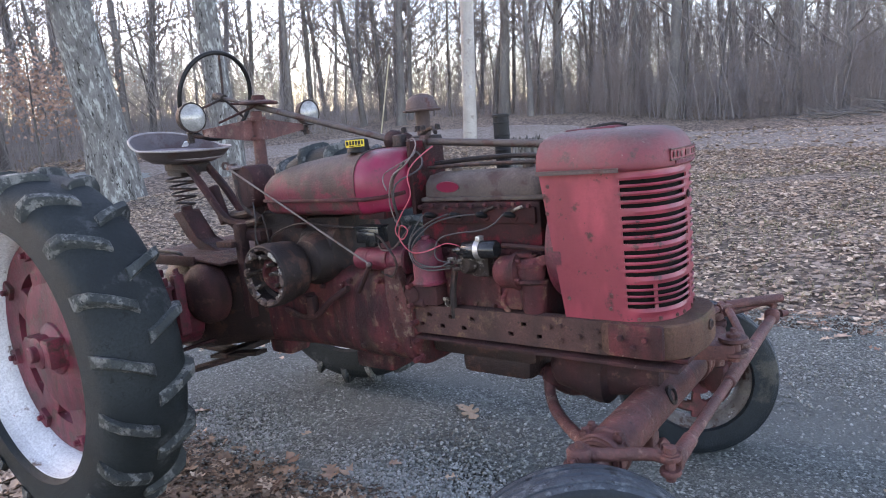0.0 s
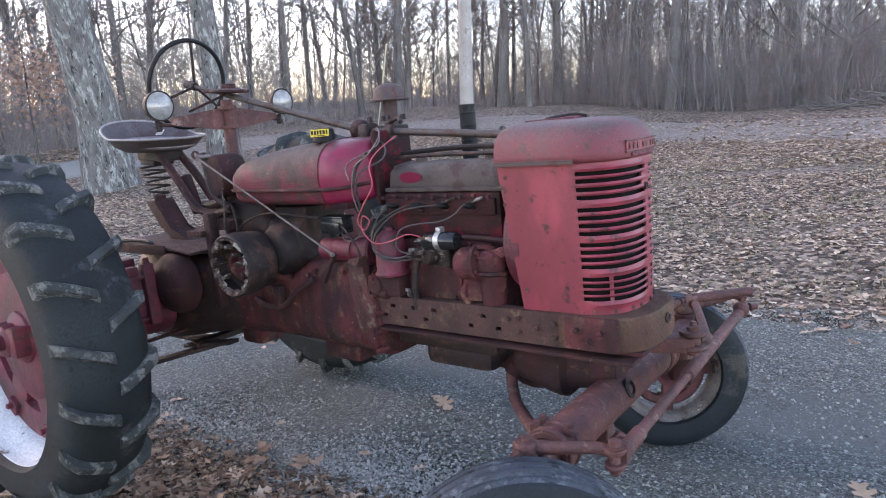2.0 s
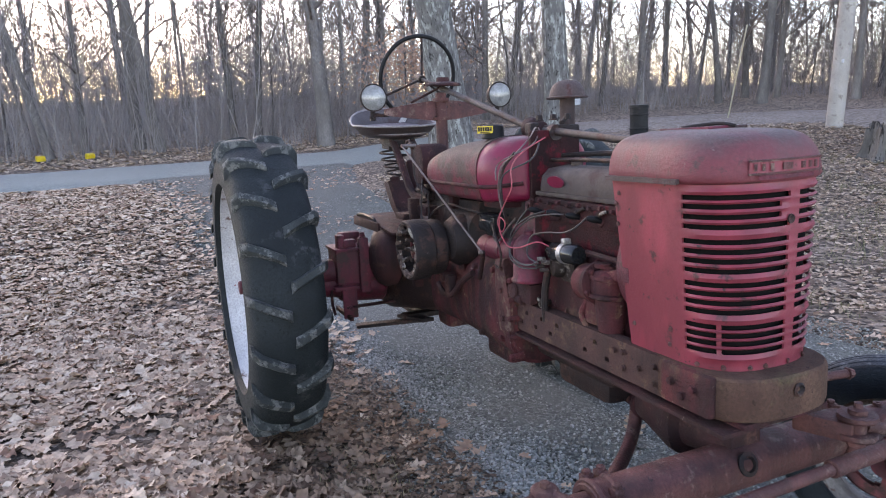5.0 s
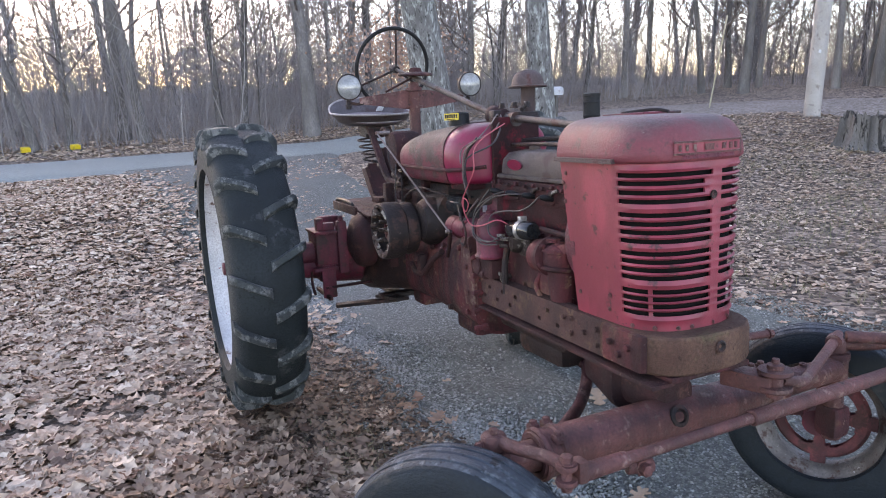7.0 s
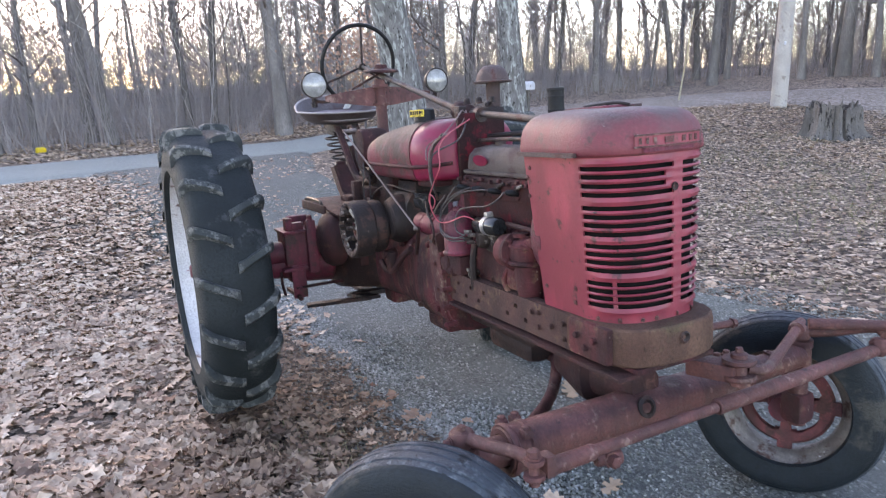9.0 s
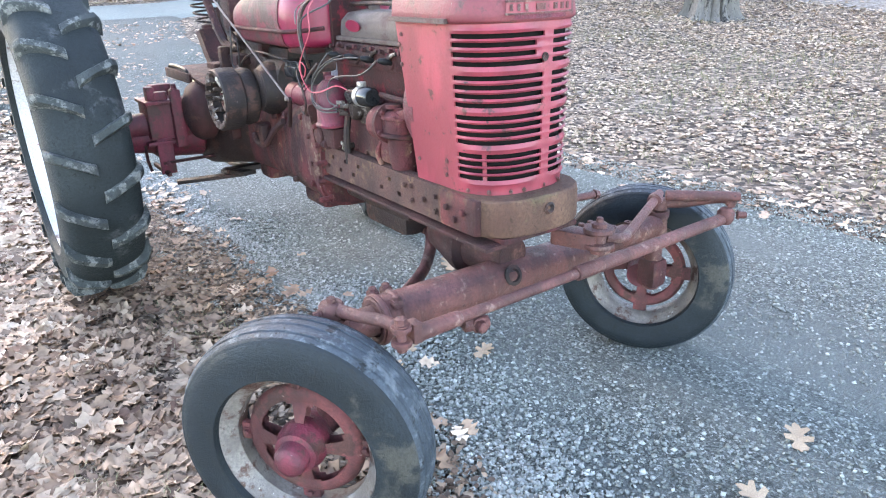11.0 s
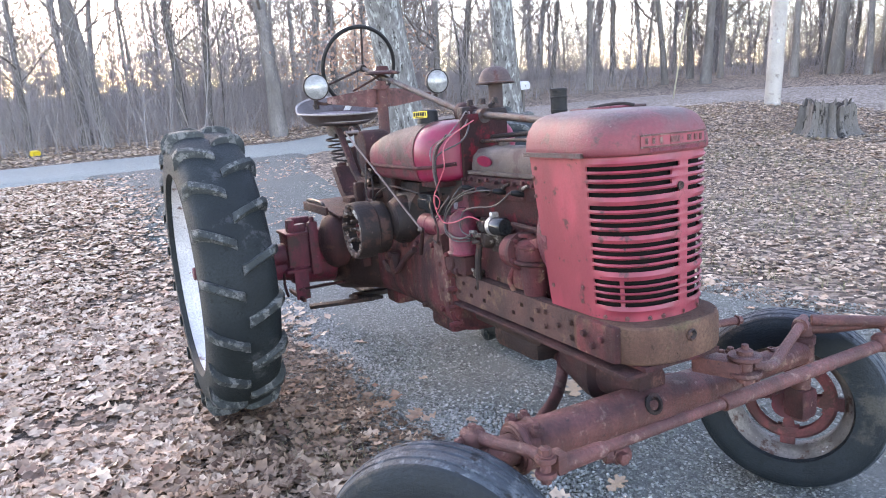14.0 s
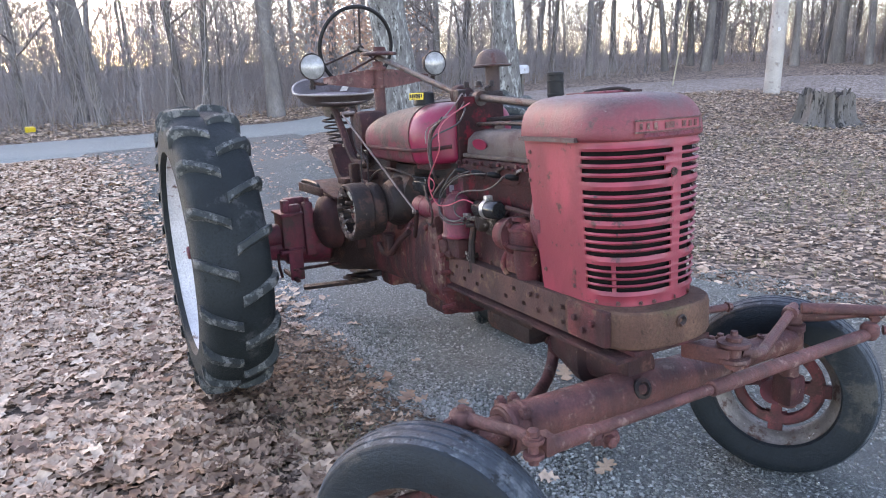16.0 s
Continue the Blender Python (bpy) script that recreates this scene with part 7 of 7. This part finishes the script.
# ---- fallen leaves and loose stones ----
def leaf_material(name, cols):
    m = bpy.data.materials.new(name)
    m.use_nodes = True
    nt = m.node_tree
    N, L = nt.nodes.new, nt.links.new
    geo, cr, nz, mx = N("ShaderNodeNewGeometry"), N("ShaderNodeValToRGB"), N("ShaderNodeTexNoise"), N("ShaderNodeMix")
    el = cr.color_ramp.elements
    el[0].color, el[1].color = (*cols[0], 1), (*cols[-1], 1)
    for i, c in enumerate(cols[1:-1]):
        e = el.new((i + 1) / (len(cols) - 1))
        e.color = (*c, 1)
    L(geo.outputs["Random Per Island"], cr.inputs["Fac"])
    nz.inputs["Scale"].default_value = 35.0
    L(N("ShaderNodeTexCoord").outputs["Object"], nz.inputs["Vector"])
    mx.data_type, mx.blend_type = "RGBA", "MULTIPLY"
    mx.inputs["Factor"].default_value = 0.5
    L(cr.outputs["Color"], mx.inputs["A"])
    mr = N("ShaderNodeMapRange")
    mr.inputs["From Min"].default_value, mr.inputs["From Max"].default_value, mr.inputs["To Min"].default_value, mr.inputs["To Max"].default_value = 0.3, 0.7, 0.5, 1.3
    L(nz.outputs["Fac"], mr.inputs["Value"])
    L(mr.outputs["Result"], mx.inputs["B"])
    bs = nt.nodes["Principled BSDF"]
    L(mx.outputs["Result"], bs.inputs["Base Color"])
    bs.inputs["Roughness"].default_value = 0.75
    return m


leaf_mat = leaf_material("dry_brown_leaves", ((0.110, 0.059, 0.039), (0.331, 0.216, 0.149), (0.515, 0.377, 0.276), (0.193, 0.092, 0.057), (0.589, 0.451, 0.340), (0.359, 0.230, 0.152), (0.451, 0.308, 0.219)))
pale_mat = leaf_material("bleached_fallen_leaves", ((0.124, 0.066, 0.041), (0.367, 0.239, 0.163), (0.579, 0.429, 0.314), (0.223, 0.099, 0.059), (0.648, 0.523, 0.392), (0.407, 0.258, 0.169), (0.513, 0.351, 0.249)))
yard_mat = leaf_material("weathered_yard_leaves", ((0.104, 0.059, 0.039), (0.360, 0.239, 0.160), (0.540, 0.396, 0.284), (0.207, 0.110, 0.068), (0.594, 0.450, 0.329), (0.194, 0.142, 0.083), (0.450, 0.315, 0.216)))
stone_mat = leaf_material("blue_grey_stones", ((0.07, 0.078, 0.069), (0.165, 0.18, 0.162), (0.11, 0.121, 0.108), (0.32, 0.342, 0.312), (0.13, 0.141, 0.127), (0.22, 0.236, 0.214)))
pale_leaf = leaf_material("pale_tan_oak_leaf", ((0.259, 0.169, 0.108), (0.317, 0.216, 0.144)))


def leaf_proto(seed, lobed=True):
    """A curled leaf as a strip of quads about its midrib; about one long."""
    rg = random.Random(seed)
    w = [0.015, 0.10, 0.25, 0.15, 0.13, 0.36, 0.34, 0.16, 0.15, 0.31, 0.22, 0.10, 0.02] if lobed else [0.03, 0.17, 0.28, 0.26, 0.02]
    n = len(w) - 1
    curl, fold, tw = rg.uniform(-0.5, 0.9), rg.uniform(-0.2, 0.55), rg.uniform(-0.5, 0.5)
    V, F = [], []
    for i in range(n + 1):
        t = i / n - 0.5
        z = curl * t * t * 0.8 + rg.gauss(0, 0.03)
        ww = w[i] * rg.uniform(0.85, 1.15)
        V += [(t + 0.22 * ww, -ww, z + fold * ww * 0.7 - tw * t * ww + rg.gauss(0, 0.03)), (t, 0, z), (t + 0.22 * ww, ww * rg.uniform(0.8, 1.1), z + fold * ww * 0.7 + tw * t * ww + rg.gauss(0, 0.03))]
    for i in range(n):
        a = 3 * i
        F += [(a, a + 3, a + 4, a + 1), (a + 1, a + 4, a + 5, a + 2)]
    return np.array(V), np.array(F)


leaf_protos = [leaf_proto(k) for k in range(16)]
plain_protos = [leaf_proto(k, False) for k in range(40, 52)]
rng = random.Random(21)
rows = []


def leaves(count, x0, x1, y0, y1, keep, size=(0.06, 0.135)):
    made = 0
    while made < count:
        x, y = rng.uniform(x0, x1), rng.uniform(y0, y1)
        if not keep(x, y):
            continue
        made += 1
        z = ground_z(x, y) + bumpy(x, y) * min(1.0, max(0.0, on_drive(x, y) * 1.2)) + 0.012 + rng.random() * 0.022
        rows.append((x, y, z, rng.uniform(0, 6.28), rng.gauss(0, 0.13), rng.gauss(0, 0.13), rng.uniform(*size)))


def off_drive(x, y):
    d = on_drive(x, y) + 0.22 * noise.noise(Vector((x * 1.5, y * 1.5, 2.0)))
    k = 1.0 + 1.6 * sstep(-1.0, -4.0, x)
    return rng.random() < sstep(-0.42 * k, 0.22 * k, d) and on_road(x, y) > 0.05


def by_edge(x, y):
    """Thin along the stones' edge beside the tractor, thick further out."""
    return off_drive(x, y) and rng.random() < 0.30 + 0.70 * sstep(0.05, 0.95, on_drive(x, y) + 0.2 * noise.noise(Vector((x * 2.0, y * 2.0, 9.0))))


leaves(13000, -6.0, 3.2, -4.0, 0.0, lambda x, y: by_edge(x, y) and rng.random() < sstep(-6.0, -1.8, x) and rng.random() < 1.0 - 0.75 * sstep(0.0, 0.35, noise.noise(Vector((x * 1.1, y * 1.1, 8.0)))), (0.05, 0.155))
leaves(1200, 2.0, 6.5, -3.5, -0.2, by_edge)
fresh = [q for q in rows if q[0] > 0.1 + 0.9 * noise.noise(Vector((q[0] * 0.8, q[1] * 0.8, 3.0))) and q[1] < -0.2]
near_leaves = set(fresh)
rows = [q for q in rows if q not in near_leaves]
leaves(160, -3.0, 3.6, -0.7, 3.4, lambda x, y: -0.9 < on_drive(x, y) < 0.1 and rng.random() < math.exp(6.0 * (on_drive(x, y))))
scatter("fallen_leaves", leaf_protos, rows, leaf_mat, "thick carpet of dry brown fallen oak leaves", "leaves")
scatter("brown_leaves", leaf_protos, fresh, leaf_material("russet_oak_leaves", ((0.047, 0.022, 0.012), (0.203, 0.117, 0.074), (0.312, 0.207, 0.140), (0.101, 0.045, 0.027), (0.390, 0.273, 0.191), (0.156, 0.082, 0.048), (0.265, 0.164, 0.108))), "russet and tan fallen oak leaves beside the gravel", "leaves")
rows = []
leaves(16000, -1.5, 4.2, -2.6, 0.6, lambda x, y: -0.30 < on_drive(x, y) < 1.1 and rng.random() < math.exp(-2.2 * max(0.0, on_drive(x, y))) * sstep(-0.32, 0.0, on_drive(x, y) + 0.15 * noise.noise(Vector((x * 2.5, y * 2.5, 1.0)))), (0.012, 0.045))
scatter("leaf_crumbs", plain_protos, rows, leaf_material("dark_broken_leaves", ((0.030, 0.018, 0.012), (0.085, 0.050, 0.032), (0.050, 0.028, 0.018), (0.15, 0.095, 0.062), (0.24, 0.17, 0.12), (0.06, 0.038, 0.026))), "dark broken leaf bits along the gravel edge", "leaves")
rows = []
leaves(1300, -11.0, -1.0, -1.5, 3.4, lambda x, y: on_drive(x, y) < 0 and on_road(x, y) > 0 and noise.noise(Vector((x * 0.9, y * 0.9, 17.0))) > -0.05, (0.03, 0.10))
leaves(15000, -10.5, -1.5, -6.5, -0.4, lambda x, y: off_drive(x, y) and rng.random() < 1.0 - sstep(-6.0, -1.8, x))
scatter("fallen_leaves", plain_protos, rows, pale_mat, "thick carpet of dry brown fallen oak leaves", "leaves")
rows = []
leaves(26000, -9.5, 6.0, 2.6, 9.0, lambda x, y: off_drive(x, y) and rng.random() < 1.0 - 0.7 * sstep(-0.05, 0.3, noise.noise(Vector((x * 0.45, y * 0.8, 6.0)))), (0.035, 0.085))
leaves(14000, -9.5, 8.0, 9.0, 15.0, lambda x, y: off_drive(x, y) and not (abs(y - 8.95 - 0.3 * x) < 0.35 and -0.3 < x < 2.3), (0.05, 0.10))
leaves(4500, -20.0, -14.8, -8.0, 10.0, off_drive, (0.10, 0.18))
leaves(2600, -5.0, 9.0, 9.5, 17.5, lambda x, y: on_road(x, y) < 0.2, (0.07, 0.14))
scatter("yard_leaves", plain_protos, rows, yard_mat, "scattered dry tan leaves across the yard", "leaves")


def stone_proto(seed):
    rg = random.Random(seed)
    V = np.array([(1, 0, 0), (-1, 0, 0), (0, 1, 0), (0, -1, 0), (0, 0, 1), (0, 0, -1)], float) * [[rg.uniform(0.6, 1.1)] for _ in range(6)]
    V[:, 2] *= 0.65
    return V, np.array([(0, 2, 4), (2, 1, 4), (1, 3, 4), (3, 0, 4), (2, 0, 5), (1, 2, 5), (3, 1, 5), (0, 3, 5)])


stone_protos = [stone_proto(k) for k in range(12)]
rows = []
while len(rows) < 62000:
    x, y = rng.uniform(-7.5, 4.8), rng.uniform(-1.8, 3.6)
    d = on_drive(x, y)
    if d > 0.15:
        continue
    near = math.exp(-((x - 1.8) ** 2 + (y - 0.2) ** 2) / 8.0)
    rut = 0.22 + 0.78 * sstep(-1.1, -0.25, d + 0.35 * noise.noise(Vector((x * 0.7, y * 1.3, 4.0))))
    if rng.random() > (0.14 + 0.86 * near) * rut:
        continue
    rows.append((x, y, ground_z(x, y) + 0.014, rng.uniform(0, 6.28), rng.gauss(0, 0.4), rng.gauss(0, 0.4), rng.choice((0.004, 0.005, 0.006, 0.007, 0.009, 0.011, 0.014))))
scatter("loose_gravel", stone_protos, rows, stone_mat, "loose blue-grey crushed stone on the driveway", "gravel")
rows = []
while len(rows) < 21000:
    x, y = rng.uniform(-3.5, 4.6), rng.uniform(-1.8, 0.9)
    d = on_drive(x, y) + 0.10 * noise.noise(Vector((x * 1.7, y * 1.7, 14.0)))
    if y > 1.2 or rng.random() > math.exp(-((d + 0.33) / 0.24) ** 2) * (0.3 + 0.7 * sstep(-0.25, 0.2, noise.noise(Vector((x * 1.3, y * 2.2, 15.0))))):
        continue
    rows.append((x, y, ground_z(x, y) + 0.016, rng.uniform(0, 6.28), rng.gauss(0, 0.4), rng.gauss(0, 0.4), rng.choice((0.006, 0.007, 0.009, 0.011, 0.013, 0.015))))
scatter("edge_gravel", stone_protos, rows, leaf_material("pale_grey_chips", ((0.112, 0.120, 0.113), (0.232, 0.245, 0.232), (0.160, 0.170, 0.160), (0.336, 0.350, 0.332), (0.068, 0.074, 0.069), (0.264, 0.276, 0.262))), "paler loose stone chips along the driveway edge", "gravel")


def blade(seed):
    rg = random.Random(seed)
    b = rg.uniform(0.2, 0.9)
    V = [(-0.03, 0, 0), (0.03, 0, 0), (0.025, b * 0.25, 0.5), (-0.025, b * 0.25, 0.5), (0.004, b, 0.85), (-0.004, b, 0.85)]
    return np.array(V), np.array([(0, 1, 2, 3), (3, 2, 4, 5)])


rows = []
for cx, cy, n in ((0.87, -0.65, 220), (0.70, -0.73, 160), (1.68, -1.24, 220), (1.95, -1.05, 130)):
    for _ in range(n):
        x, y = rng.gauss(cx, 0.16), rng.gauss(cy, 0.10)
        rows.append((x, y, ground_z(x, y) + 0.004, rng.uniform(0, 6.28), rng.gauss(0, 0.3), rng.gauss(0, 0.3), rng.uniform(0.03, 0.07)))
for _ in range(15000):
    x, y = rng.uniform(-5.5, 6.0), rng.uniform(3.4, 10.5)
    if noise.noise(Vector((x * 0.45, y * 0.8, 6.0))) > -0.08 and on_drive(x, y) > 0.3:
        rows.append((x, y, ground_z(x, y) + 0.004, rng.uniform(0, 6.28), rng.gauss(0, 0.35), rng.gauss(0, 0.35), rng.uniform(0.05, 0.11)))
scatter("grass_tufts", [blade(k) for k in range(6)], rows, leaf_material("olive_winter_grass", ((0.085, 0.092, 0.038), (0.15, 0.145, 0.065), (0.25, 0.205, 0.12), (0.19, 0.165, 0.085))), "thin olive winter grass among the leaves", "grass")


def oak_leaf(x, y, size, turn, label):
    """One large lobed oak leaf lying on the stones."""
    half = [(0.0, 0.0), (0.02, -0.42), (0.05, -0.36), (0.17, -0.34), (0.20, -0.26), (0.09, -0.18), (0.12, -0.10), (0.31, -0.10), (0.34, 0.02), (0.13, 0.06), (0.15, 0.14), (0.29, 0.22), (0.24, 0.31), (0.10, 0.27), (0.08, 0.38), (0.0, 0.48)]
    bm = bmesh.new()
    out = half[1:] + [(-a * 0.92, b + 0.02) for a, b in reversed(half[1:-1])]
    hump = lambda a, b: 0.10 * a * a * 6 + 0.05 * math.sin(5 * b) + 0.06 * b * b
    mid = bm.verts.new((0, 0, 0.0))
    vs = [bm.verts.new((a, b, hump(a, b))) for a, b in out]
    for k in range(len(vs)):
        bm.faces.new((mid, vs[k], vs[(k + 1) % len(vs)]))
    g = bmesh.ops.extrude_face_region(bm, geom=bm.faces[:], use_keep_orig=True)["geom"]
    bmesh.ops.translate(bm, vec=(0, 0, 0.012), verts=[v for v in g if isinstance(v, bmesh.types.BMVert)])
    ob = part("oak_leaf", bm, pale_leaf, None, label)
    tagged(ob, label, "leaf", "single oak leaves on the gravel")
    ob.matrix_world = pose(x, y, ground_z(x, y) + 0.028, 4, -3, turn) @ Matrix.Scale(size, 4)


oak_leaf(0.93, 0.74, 0.17, 62, "pale tan oak leaf lying on the gravel")
oak_leaf(1.81, 0.27, 0.13, 10, "pale tan oak leaf lying on the gravel")
oak_leaf(2.95, 0.75, 0.15, 40, "pale tan oak leaf lying on the gravel")
oak_leaf(3.03, 0.37, 0.15, 100, "pale tan oak leaf lying on the gravel")
oak_leaf(1.57, 0.05, 0.11, 70, "pale tan oak leaf lying on the gravel")
oak_leaf(0.83, 0.80, 0.10, 200, "pale tan oak leaf lying on the gravel")
